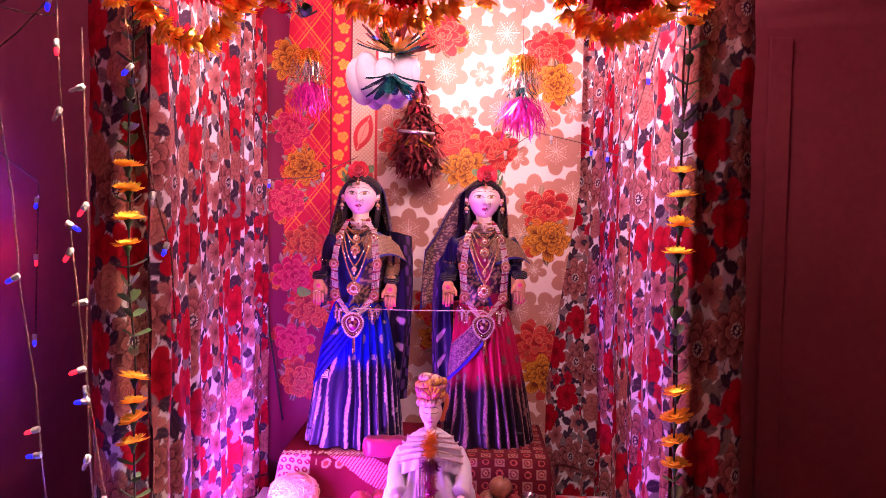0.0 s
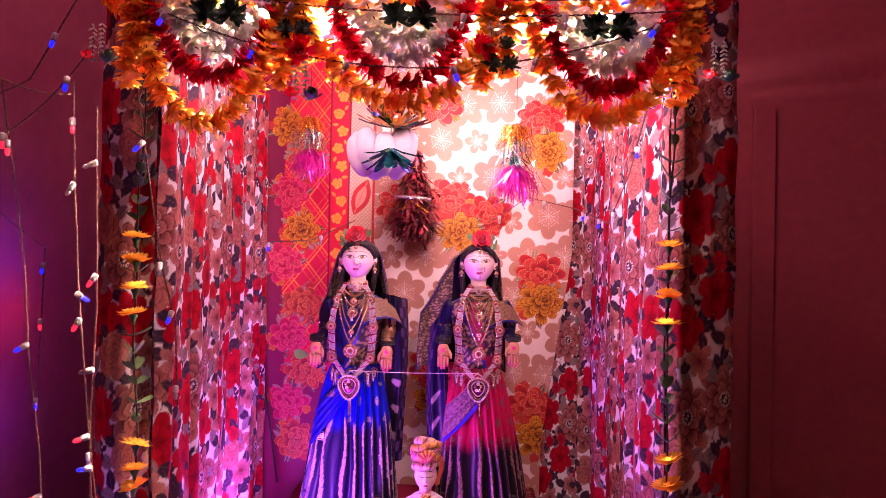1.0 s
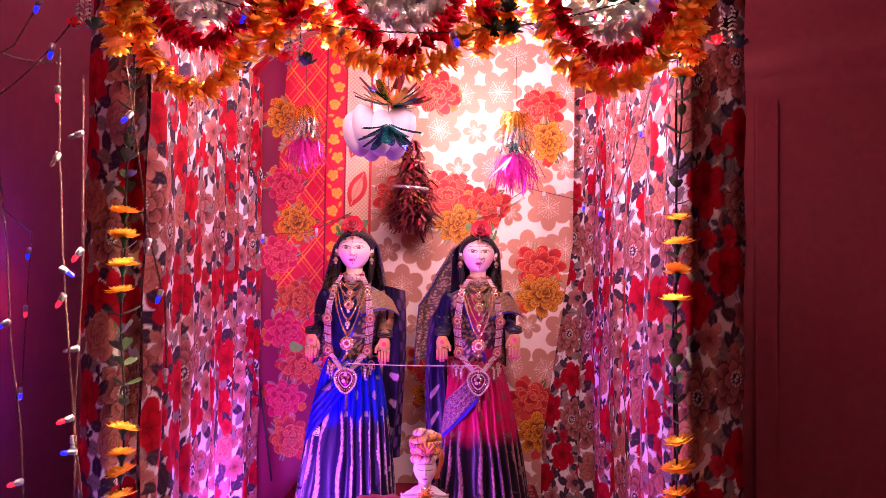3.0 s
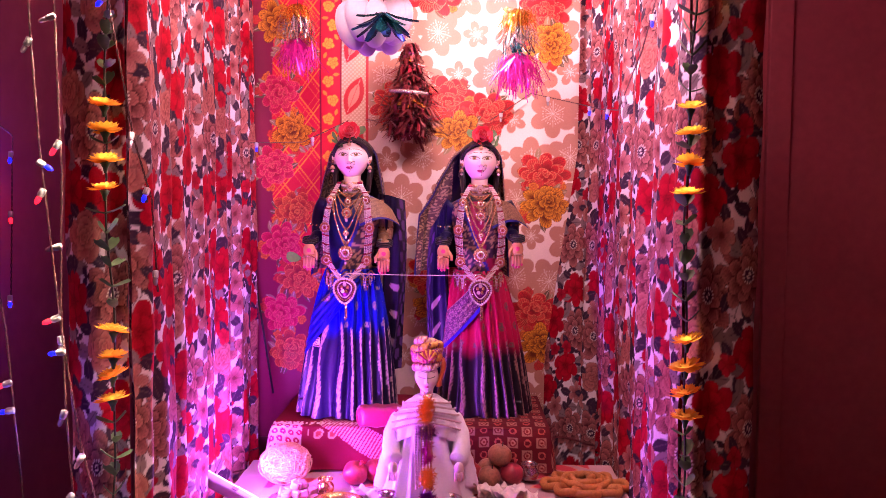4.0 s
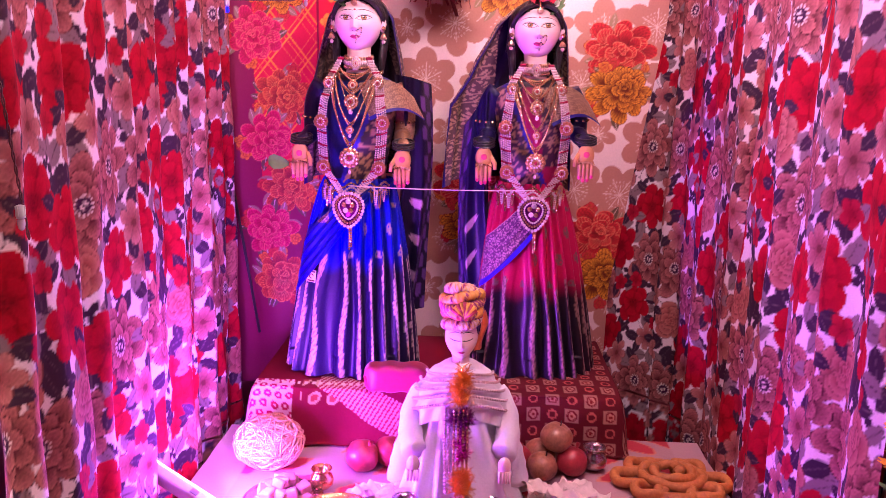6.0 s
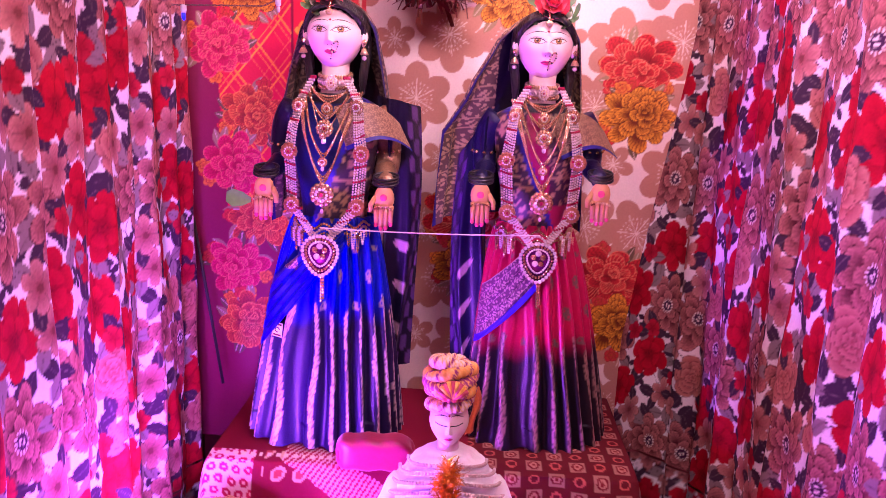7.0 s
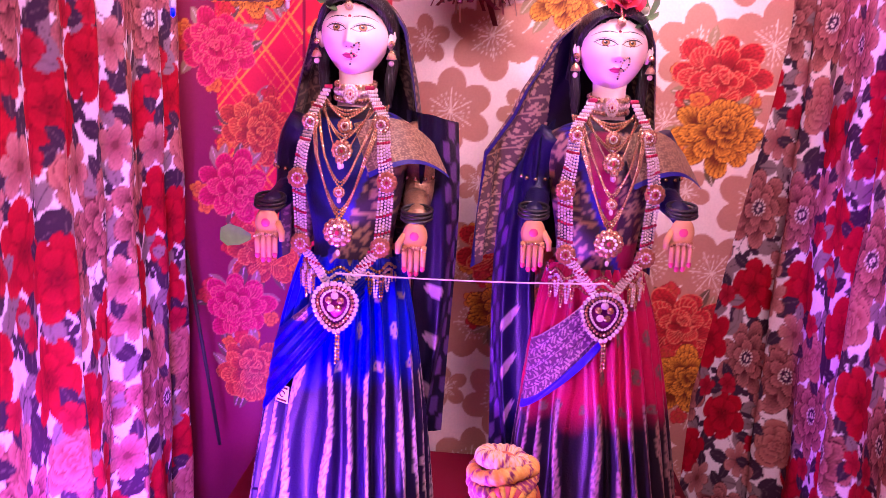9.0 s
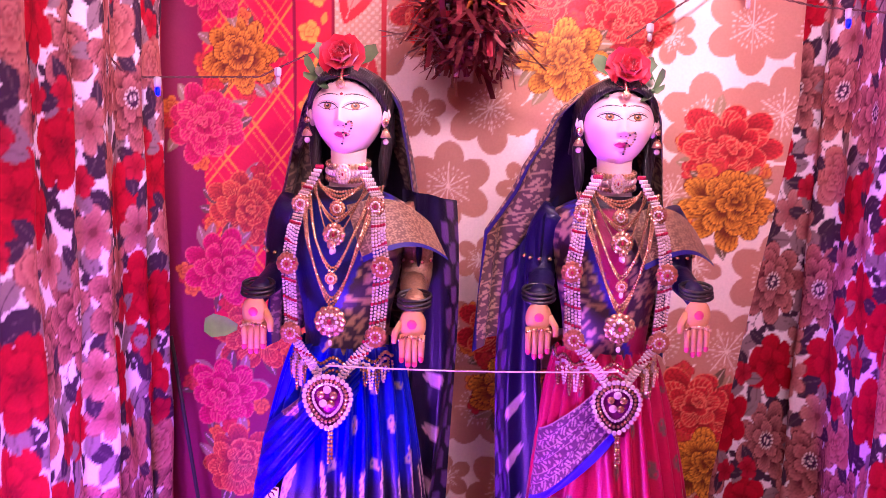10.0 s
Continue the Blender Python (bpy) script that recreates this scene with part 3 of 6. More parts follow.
# ---------------------------------------------------------------- the booth
booth = base("booth_frame", (0, 0, 0), "bamboo pole frame carrying the cloth of the shrine", "frame")
for x, y in ((-0.69, 1.70), (0.63, 1.75), (-0.74, 3.04), (0.66, 3.04)):
    s = Shape()
    tube(s, [(x, y, 0.0), (x, y, 1.0), (x, y, 2.04)], 0.016, seg=10)
    part("pole", s, WOOD, booth)
for a, b in (((-0.72, 1.70, 2.045), (0.66, 1.75, 2.045)), ((-0.76, 3.04, 2.045), (0.68, 3.04, 2.045)), ((-0.69, 1.64, 2.07), (-0.74, 3.06, 2.07)), ((0.63, 1.66, 2.07), (0.66, 3.06, 2.07))):
    s = Shape()
    tube(s, [a, b], 0.015, seg=10)
    part("crossbar", s, WOOD, booth)


def curtain_sheet(name, line, z0, z1, step, pleat, depth, seed, shift):
    """A pleated curtain along a line of (x, y) on the plan, with the floral print on it."""
    pl = np.array([(*q, 0.0) for q in line], float)
    du = step * 0.66
    fine = resample(pl, du)
    nrm = np.gradient(fine[:, :2], axis=0)
    nrm = np.stack([-nrm[:, 1], nrm[:, 0]], 1)
    for _ in range(12):
        nrm[1:-1] = (nrm[:-2] + nrm[1:-1] * 2 + nrm[2:]) / 4
    nrm /= np.linalg.norm(nrm, axis=1)[:, None]
    zs = np.arange(z0, z1, step)
    u = np.arange(len(fine)) * du
    U, Zg = np.meshgrid(u, zs)
    g = np.random.default_rng(seed)
    down = (2.06 - Zg) / 2.03
    w = np.zeros_like(U)
    for k, (per, amp) in enumerate(((pleat, 1.0), (pleat * 0.63, 0.6), (pleat * 2.1, 0.8))):
        w += amp * np.sin(2 * math.pi * U / per + g.uniform(0, 6) + 0.9 * np.sin(Zg * (1.6 + k) + g.uniform(0, 6)) * (0.4 + 0.6 * down))
    w = depth * w * (0.55 + 0.6 * down)
    w += 0.004 * np.sin(U * 31 + Zg * 9) * np.sin(Zg * 13 + U * 7)
    P = np.empty((*U.shape, 3))
    P[..., 0] = fine[:, 0][None] + nrm[:, 0][None] * w
    P[..., 1] = fine[:, 1][None] + nrm[:, 1][None] * w
    P[..., 2] = Zg
    C = FLORAL.sample(U * 1.45 + shift, Zg * 1.04 + 0.01 * np.sin(U * 9))
    return fast_grid_mesh(name, P, C, PRINT)


def curtain(name, line, z0, z1, step, pleat, depth, seed, label, shift, body):
    """The curtain's hanging body and, under the table's height, its plainer hem."""
    ob = base(name, (0, 0, 0), label, "curtain")
    part("cloth", curtain_sheet(name, line, body[0], body[1], body[2], pleat, depth, seed, shift), (), ob)
    part("hem", curtain_sheet("hem", line, z0, z1 + 0.001, step, pleat, depth, seed, shift), (), ob)
    return ob


for nm, line, pleat, depth, seed, shift, label in (
        ("curtain", [(-0.600, 1.655), (-0.612, 2.0), (-0.622, 2.28), (-0.652, 2.55), (-0.645, 2.76), (-0.70, 2.90)], 0.12, 0.012, 3, 0.1, "white cotton curtain printed with red and brown flowers in soft pleats"),
        ("curtain", [(0.30, 2.965), (0.48, 2.955), (0.555, 2.93), (0.582, 2.8), (0.585, 2.4), (0.575, 2.0), (0.556, 1.70)], 0.14, 0.012, 9, 0.35, "white cotton curtain printed with red and brown flowers in soft pleats"),
        ("curtain_end", [(-0.735, 1.76), (-0.735, 1.65), (-0.70, 1.628), (-0.64, 1.628), (-0.603, 1.642)], 0.09, 0.005, 5, 0.2, "turned front end of a floral curtain round the corner pole"),
        ("curtain_end", [(0.552, 1.69), (0.58, 1.675), (0.64, 1.675), (0.70, 1.69), (0.705, 1.80)], 0.09, 0.006, 6, 0.45, "turned front end of a floral curtain round the corner pole")):
    curtain(nm, line, 0.03, 0.42, 0.008, pleat, depth, seed, label, shift, body=(0.42, 2.06, 0.0036))

# the bedspread on the back
zs, xs = np.arange(0.42, 2.36, 0.0029), np.arange(-0.74, 0.56, 0.0026)
U, Zg = np.meshgrid(np.linspace(0, 1, len(xs)), zs)
right = 0.395 + 0.110 * np.clip((Zg - 0.75) / 0.75, 0, 1)
left = -0.715 + 0 * Zg
Xg = left + (right - left) * U
P = np.stack([Xg, 2.92 + 0.006 * np.sin(Xg * 17 + Zg * 3) + 0.004 * np.sin(Zg * 11 + Xg * 5) + 0.003 * np.sin(Xg * 47), Zg], -1)
back = new("bedspread", fast_grid_mesh("bedspread", P, BEDSPREAD.sample(Xg, Zg), SATIN))
tagged(back, "printed bedspread with plaid, roses and tan flowers hung as backdrop", "bedspread")

# cloth roof
xs, ys = np.arange(-0.72, 0.66, 0.009), np.arange(1.66, 3.05, 0.009)
X, Y = np.meshgrid(xs, ys)
P = np.stack([X, Y, 2.085 + 0.30 * np.sin(np.clip((X + 0.72) * 2.27, 0, 3.14)) ** 0.5 * (Y - 1.66) / 1.39 + 0.004 * np.sin(X * 23 + Y * 5)], -1)
tagged(new("roof_cloth", fast_grid_mesh("roof_cloth", P, FLORAL.sample(X, Y), PRINT)), "floral cloth stretched over the shrine as its roof", "cloth")

# rolled cloth along the front bar
for k, (a, b, r, sh) in enumerate((((-0.68, 1.60, 2.085), (-0.20, 1.59, 2.082), 0.022, 0.0), ((-0.22, 1.59, 2.08), (0.25, 1.60, 2.085), 0.026, 0.3), ((0.22, 1.60, 2.085), (0.70, 1.63, 2.075), 0.024, 0.5))):
    n, m = 130, 40
    t, th = np.meshgrid(np.linspace(0, 1, n), np.linspace(0, 2 * math.pi, m))
    rad = r * (1 + 0.18 * np.sin(t * 40 + th * 2) + 0.12 * np.sin(t * 90 - th * 3))
    A, B = np.array(a), np.array(b)
    P = A + (B - A) * t[..., None]
    P[..., 1] += rad * np.cos(th)
    P[..., 2] += rad * np.sin(th) * 1.1
    tagged(new("rolled_cloth", fast_grid_mesh("rolled_cloth", P, FLORAL.sample(t * 0.46 + sh, th * r), PRINT)), "floral cloth rolled over the front bar", "cloth")

# ---------------------------------------------------------------- table and step
TZ = 0.455


def table_cloth_colour(X, Y):
    c = np.empty((*X.shape, 3))
    c[:] = (0.46, 0.30, 0.31)
    q = np.sin(X * 38 + 2 * np.sin(Y * 17)) * np.sin(Y * 41 + 2 * np.sin(X * 13))
    c[q > 0.35] = (0.50, 0.05, 0.07)
    c[(q > 0.2) & (q <= 0.35)] = (0.62, 0.24, 0.16)
    edge = np.abs(X) > 0.50
    c[edge] = (0.50, 0.34, 0.36)
    return c


tab = base("low_table", (-0.01, 2.25, 0.0), "low wooden table under a pale pink printed cloth", "table")
s = Shape()
block(s, (0, 0, TZ - 0.022), (1.16, 0.60, 0.03), 0.006)
part("tabletop", s, WOOD, tab)
for x in (-0.52, 0.52):
    for y in (-0.25, 0.25):
        s = Shape()
        block(s, (x, y, (TZ - 0.037) / 2), (0.05, 0.05, TZ - 0.037), 0.005)
        part("leg", s, WOOD, tab)
xs, ys = np.linspace(-0.595, 0.575, 200), np.linspace(1.93, 2.56, 110)
X, Y = np.meshgrid(xs, ys)
drop = np.clip((1.95 - Y) / 0.02, 0, 1) * 0.12
P = np.stack([X, np.maximum(Y, 1.942), TZ - 0.004 + 0.0025 * np.sin(X * 33 + Y * 21) * np.sin(Y * 27) - drop], -1)
tagged(new("table_cloth", fast_grid_mesh("table_cloth", P, table_cloth_colour(X, Y), PRINT)), "pale pink cloth with red blotches spread over the low table", "tablecloth")

SZ = 0.592
st = base("display_step", (-0.08, 2.71, 0.0), "raised wooden step carrying the two dolls", "step")
s = Shape()
block(s, (0, 0, (TZ + SZ) / 2 - 0.014), (0.84, 0.40, SZ - TZ - 0.02), 0.01)
part("box", s, WOOD, st)
for x in (-0.36, 0.36):
    s = Shape()
    block(s, (x, 0, TZ / 2), (0.06, 0.3, TZ - 0.01), 0.005)
    part("leg", s, WOOD, st)


def step_colour(X, D):
    """D: way along the cloth from the back edge of the top over the front rim and down."""
    c = np.empty((*X.shape, 3))
    c[:] = (0.20, 0.008, 0.03)
    # block print
    r = (X > 0.02)
    cell_x, cell_z = np.mod(X * 1.45, 0.066) - 0.033, np.mod(D * 1.45, 0.056) - 0.028
    rr = np.hypot(cell_x, cell_z)
    par = (np.floor(X * 1.45 / 0.066) + np.floor(D * 1.45 / 0.056)) % 2 == 0
    c[r] = (0.11, 0.010, 0.016)
    c[r & par & (np.maximum(np.abs(cell_x), np.abs(cell_z)) < 0.023)] = (0.34, 0.17, 0.13)
    c[r & par & (rr < 0.018)] = (0.16, 0.01, 0.02)
    c[r & par & (rr < 0.012)] = (0.45, 0.22, 0.16)
    c[r & par & (rr < 0.006)] = (0.2, 0.02, 0.02)
    c[r & ~par & (np.abs(rr - 0.014) < 0.003)] = (0.45, 0.10, 0.08)
    # small white flowers on red
    l = (X < -0.42) & (D > 0.37)
    c[l] = (0.70, 0.46, 0.50)
    q = np.hypot(np.mod(X + 0.012 * np.floor(D / 0.024) + 0.004 * np.sin(D * 50), 0.026) - 0.013, np.mod(D + 0.004 * np.sin(X * 60), 0.024) - 0.012)
    c[l & (q < 0.0095)] = (0.42, 0.01, 0.08)
    c[l & (q < 0.003)] = (0.75, 0.5, 0.5)
    b = (X > -0.40) & (X < -0.20) & (D > 0.37) & (D < 0.44)
    q = np.hypot(np.mod(X * 1.1 + 0.3 * D, 0.05) - 0.025, np.mod(D, 0.05) - 0.025)
    c[b & (q < 0.017)] = (0.60, 0.38, 0.24)
    c[b & (q < 0.010)] = (0.40, 0.06, 0.06)
    # striped runner, laid askew
    k = X * 0.62 - D + 0.02 + 0.5
    d = (X > -0.36) & (X < 0.06) & (k > -0.10) & (k < -0.01)
    c[d] = (0.36, 0.01, 0.05)
    c[d & (np.mod(X + 0.62 * D, 0.012) < 0.005)] = (0.68, 0.42, 0.42)
    rim = (D > 0.375) & (D < 0.385) & (X < 0.02)
    c[rim & (np.mod(X, 0.018) < 0.009)] = (0.70, 0.55, 0.42)
    return c


xs = np.linspace(-0.54, 0.39, 290)
ds = np.linspace(0, 0.585, 190)
X, D = np.meshgrid(xs, ds)
w = 0.004 * np.sin(X * 37 + D * 9) + 0.004 * np.sin(X * 21 - D * 13)
front = np.clip(D - 0.40, 0, None)
Yc = 2.90 - np.minimum(D, 0.40) - 0.02 * np.clip((D - 0.36) / 0.08, 0, 1) - w * (D > 0.40) - 0.03 * front / 0.18
Zc = SZ + 0.0 * X - front
rimd = np.clip(1 - np.abs(D - 0.40) / 0.03, 0, 1)
Zc = np.maximum(Zc - 0.006 * rimd, TZ + 0.003) + 0.25 * np.maximum(w, 0) * (D < 0.40)
side = np.clip((np.abs(X + 0.075) - 0.44) / 0.025, 0, 1)
Zc = np.maximum(Zc - 0.12 * side ** 2, TZ + 0.003)
tagged(new("step_cloth", fast_grid_mesh("step_cloth", np.stack([X, Yc, Zc], -1), step_colour(X, D), PRINT)), "patchwork of red printed cloths draped over the step", "cloth")


# ---------------------------------------------------------------- the dolls
def brocade(U, V, ground, thread, k=1.0):
    """Woven scrolls and dots on silk."""
    q = np.sin(U * 150 * k + 1.6 * np.sin(V * 90 * k)) * np.sin(V * 130 * k + 1.6 * np.sin(U * 80 * k))
    c = np.empty((*U.shape, 3))
    c[:] = ground
    c[q > 0.25] = thread
    c[np.mod(V * k, 0.05) < 0.004] = thread
    return c


WARP = ((0, 0.355, 0.512, 0.60, 0.715, 0.748, 0.836, 0.922, 1.1), (0, 0.380, 0.536, 0.622, 0.737, 0.782, 0.861, 0.922, 1.1))


def warp(s):
    """The proportions of these dolls: long in the neck, short in the face."""
    for v in s.v:
        v[:, 2] = np.interp(v[:, 2], *WARP)
    return s


def paint(C, mask, colour):
    C[mask] = colour


def painted_head(s, slot, c, rx, ry, rz, jaw_in, skin, k=1.0, half_closed=False):
    """A head with nose, sockets, lips and chin in relief and painted eyes, brows and lips; k scales the features."""
    nu, nv = 260, 230
    u, ph = np.meshgrid(np.linspace(-1, 1, nu, endpoint=False), np.linspace(0.03, math.pi - 0.03, nv))
    th = -math.pi / 2 + math.pi * np.sign(u) * np.abs(u) ** 1.3
    hx, hy, hz = np.sin(ph) * np.cos(th), np.sin(ph) * np.sin(th), np.cos(ph)
    low = np.clip(-hz, 0, 1)
    jaw = 1 - jaw_in * low ** 1.5
    x, y, z = rx * hx * jaw, ry * hy * (1 - 0.10 * low), rz * hz
    front = np.clip(-hy * 1.6, 0, 1)
    X, Z = x / k, z / k
    ax = np.abs(X)
    bump = lambda px, pz, wx, wz: np.exp(-((X - px) / wx) ** 2 - ((Z - pz) / wz) ** 2)
    ridge = np.interp(Z, (-0.026, -0.021, -0.016, 0.0, 0.014, 0.022), (0.0, 0.55, 1.0, 0.55, 0.22, 0.0))
    d = 0.0135 * ridge * np.exp(-(X / 0.0062) ** 2)
    d += 0.0045 * (bump(0.0062, -0.019, 0.0036, 0.0045) + bump(-0.0062, -0.019, 0.0036, 0.0045))
    d -= 0.0042 * (np.exp(-((ax - 0.021) / 0.012) ** 2 - ((Z - 0.008) / 0.010) ** 2))
    d += 0.0022 * np.exp(-((ax - 0.021) / 0.009) ** 2 - ((Z - 0.008) / 0.006) ** 2)
    d += 0.0040 * bump(0, -0.0365, 0.010, 0.0030) + 0.0042 * bump(0, -0.0420, 0.008, 0.0030)
    d -= 0.0018 * bump(0, -0.0490, 0.010, 0.003)
    d += 0.0050 * bump(0, -0.063, 0.013, 0.010)
    d += 0.0022 * np.exp(-((ax - 0.030) / 0.015) ** 2 - ((Z + 0.020) / 0.016) ** 2)
    y = y - d * k * front
    C = np.empty((*x.shape, 3))
    C[:] = skin
    f = hy < -0.15
    rouge = np.exp(-((ax - 0.032) / 0.014) ** 2 - ((Z + 0.020) / 0.014) ** 2)[..., None]
    C = C * (1 - rouge * np.array((0.0, 0.10, 0.06)))
    t = (ax - 0.0215) / 0.0165
    q = np.clip(1 - t * t, 0, 1)
    ze = 0.008 + 0.002 * t
    if half_closed:
        paint(C, f & (np.abs(t) < 1.1) & (np.abs(Z - ze + 0.003 * q) < 0.0016), (0.02, 0.012, 0.012))
    else:
        up, dn = ze + 0.0078 * q ** 0.8, ze - 0.0056 * q ** 0.9
        eye = f & (Z < up) & (Z > dn) & (np.abs(t) < 1)
        paint(C, eye, (0.70, 0.62, 0.56))
        r = np.hypot(ax - 0.0215, Z - 0.0093)
        paint(C, eye & (r < 0.0066), (0.05, 0.025, 0.01))
        paint(C, eye & (r < 0.0056), (0.30, 0.16, 0.035))
        paint(C, eye & (r < 0.0030), (0.008, 0.006, 0.006))
        paint(C, eye & (np.hypot(X + 0.0215 * -np.sign(X) + 0.0018, Z - 0.0115) < 0.0011), (0.85, 0.82, 0.80))
        paint(C, f & (np.abs(t) < 1.12) & (np.abs(Z - up) < 0.0011 + 0.0006 * q), (0.010, 0.006, 0.008))
        paint(C, f & (np.abs(t) < 1.0) & (np.abs(Z - dn) < 0.0006), (0.10, 0.035, 0.03))
        paint(C, f & (np.abs(t) < 0.95) & (np.abs(Z - up - 0.0036) < 0.0005), (0.30, 0.13, 0.10))
    b = (ax - 0.0235) / 0.0195
    bz = 0.0275 + 0.0062 * (1 - b * b) - 0.0035 * b
    paint(C, f & (np.abs(b) < 1) & (np.abs(Z - bz) < 0.0004 + 0.0011 * np.clip(1 - np.abs(b + 0.1), 0, 1)), (0.012, 0.008, 0.012))
    lip = np.clip(1 - (ax / 0.0125) ** 2, 0, 1)
    paint(C, f & (ax < 0.0125) & (Z < -0.0385 + 0.0048 * lip - 0.0018 * np.exp(-(X / 0.003) ** 2)) & (Z > -0.0390 - 0.0056 * lip ** 0.8), (0.55, 0.035, 0.15))
    paint(C, f & (ax < 0.0120) & (np.abs(Z + 0.0390) < 0.0006), (0.16, 0.008, 0.03))
    for e in (-1, 1):
        paint(C, f & (np.hypot(X - e * 0.0042, (Z + 0.0245) * 1.6) < 0.0017), (0.30, 0.10, 0.09))
    paint(C, f & (np.hypot(X, Z - 0.034) < 0.0029), (0.30, 0.005, 0.03))
    faces = grid_faces(nv, nu, True)
    s.add(np.stack([c[0] + x, c[1] + y, c[2] + z], -1).reshape(-1, 3), faces, slot, C.reshape(-1, 3))


def doll(name, m, body, ground, hem, thread, hem_z, mirror, label):
    """One standing draped doll, built as one mesh; the dark shawl hangs at its own left, or at its right when mirrored."""
    s = Shape()
    sg = -1 if mirror else 1
    g = np.random.default_rng(3 if mirror else 4)
    # skirt
    nth, nz = 360, 90
    th, v = np.meshgrid(np.linspace(0, 2 * math.pi, nth, endpoint=False), np.linspace(0, 1, nz))
    z = 0.46 * v
    ease = (1 - v) ** 0.72
    rx0, rx1, lean = (0.076, 0.084, 0.026) if mirror else (0.082, 0.086, -0.014)
    rx, ry = rx0 + rx1 * ease, 0.058 + 0.062 * ease
    K = 24
    ph = K * th + 3.4 * np.sin(2 * th + 1.0) + 1.6 * np.sin(5 * th) + 1.4 * v * np.sin(th * 3) + 0.5 * np.sin(v * 9 + th * 7)
    fold = np.sign(np.sin(ph)) * np.abs(np.sin(ph)) ** 0.7
    amp = (0.0052 + 0.0058 * ease) * (0.35 + 0.65 * np.clip(-np.sin(th) + 0.5, 0, 1))
    r = 1 + 0.03 * np.sin(th * 5 + v * 4) * ease
    x = (rx * r + amp * fold) * np.cos(th) + lean * (1 - v)
    y = (ry * r + amp * fold) * np.sin(th) - 0.012 * ease
    z = z + 0.006 * np.sin(th * 7 + 1) * (1 - v) * (v < 0.1)
    c = np.empty((*th.shape, 3))
    up = np.clip((z - hem_z + 0.012 * np.sin(th * 9)) / 0.05, 0, 1)[..., None]
    c[:] = np.array(hem) * (1 - up) + np.array(ground) * up
    stripe = (np.sin(ph + 0.5 * np.sin(z * 30 + th * 5)) > 0.80 + 0.13 * np.sin(th * 7 + 2)) & (z < hem_z + 0.035 + 0.02 * np.sin(th * 11))
    tex = 0.30 + 0.55 * (np.sin(z * 420 + 3 * np.sin(th * 40)) * np.sin(th * 190 + z * 160) > -0.25)
    c = np.where(stripe[..., None], np.array(thread) * tex[..., None], c)
    # woven buds on the upper field
    bu, bv = np.mod(th * 0.17 + 0.5 * np.floor(z / 0.062) * 0.095, 0.095) - 0.047, np.mod(z, 0.062) - 0.031
    bud = ((bu / 0.008) ** 2 + (bv / 0.014) ** 2 < 1) & (np.sin(bu * 1500) * np.sin(bv * 900) > -0.5)
    c[bud & (z > hem_z + 0.03) & (z < 0.40)] = np.array(thread) * 0.55
    s.add(np.stack([x, y, z], -1).reshape(-1, 3), grid_faces(nz, nth, True), 0, c.reshape(-1, 3))
    # folded drape across the hip
    n1, n2 = 130, 90
    a, b = np.meshgrid(np.linspace(0, 1, n1), np.linspace(0, 1, n2))
    hx = (-0.152 + 0.125 * a + 0.032 * b) if mirror else -0.150 + 0.19 * a
    hz = 0.275 + 0.135 * a - b * 0.075 if mirror else 0.30 + 0.17 * a - b * (0.12 - 0.05 * a)
    el = (1 - np.clip(hz / 0.46, 0, 1)) ** 0.72
    rx2, ry2 = rx0 + 0.004 + rx1 * el, 0.064 + 0.064 * el
    off = lean * (1 - np.clip(hz / 0.46, 0, 1))
    xx = np.clip(hx, -rx2 * 0.99 + off, rx2 * 0.99 + off)
    hy = -ry2 * np.sqrt(np.clip(1 - ((xx - off) / rx2) ** 2, 0, 1)) - 0.022 + 0.004 * np.sin(b * 26 + a * 5)
    cc = brocade(a * 0.2, b * 0.1, (0.11, 0.035, 0.10), (0.40, 0.25, 0.27), 3.4) if mirror else brocade(a * 0.2, b * 0.15, ground, np.array(ground) * 0.7, 0.45)
    if mirror:
        edge = b > 0.86
        cc[edge] = (0.04, 0.02, 0.35)
    else:
        top = (hx < -0.055) & (hz > 0.355)
        cc[top] = brocade(a * 0.2, b * 0.15, (0.16, 0.06, 0.16), (0.50, 0.36, 0.42), 3.0)[top]
    s.add(np.stack([xx, hy, hz], -1).reshape(-1, 3), grid_faces(n2, n1), 0, cc.reshape(-1, 3))
    # torso
    prof = ((0.43, 0.072, 0.060), (0.47, 0.068, 0.058), (0.52, 0.074, 0.062), (0.58, 0.086, 0.074), (0.62, 0.092, 0.076), (0.66, 0.098, 0.062), (0.69, 0.094, 0.050), (0.705, 0.066, 0.042), (0.715, 0.034, 0.034))
    pz = np.array([q[0] for q in prof])
    zz = np.linspace(0.43, 0.715, 50)
    th, Z = np.meshgrid(np.linspace(0, 2 * math.pi, 90, endpoint=False), zz)
    RX, RY = np.interp(Z, pz, [q[1] for q in prof]), np.interp(Z, pz, [q[2] for q in prof])
    x, y = RX * np.cos(th), RY * np.sin(th) * (1 + 0.02 * np.sin(Z * 90 + th * 3))
    c = np.empty((*th.shape, 3))
    c[:] = body
    sash = (sg * x - (Z - 0.46) * 0.42 + 0.03 > 0)
    c = np.where(sash[..., None], brocade(x, Z, (0.05, 0.03, 0.05), (0.40, 0.25, 0.14), 1.3), c)
    if mirror:
        wrap_over = (np.abs(x + 0.01) > 0.022 + 0.10 * np.clip(0.62 - Z, 0, 1)) & (Z > 0.50)
        c = np.where(wrap_over[..., None], brocade(x, Z, (0.045, 0.018, 0.045), (0.36, 0.22, 0.14), 1.6), c)
    c[Z > 0.697] = (0.012, 0.006, 0.014)
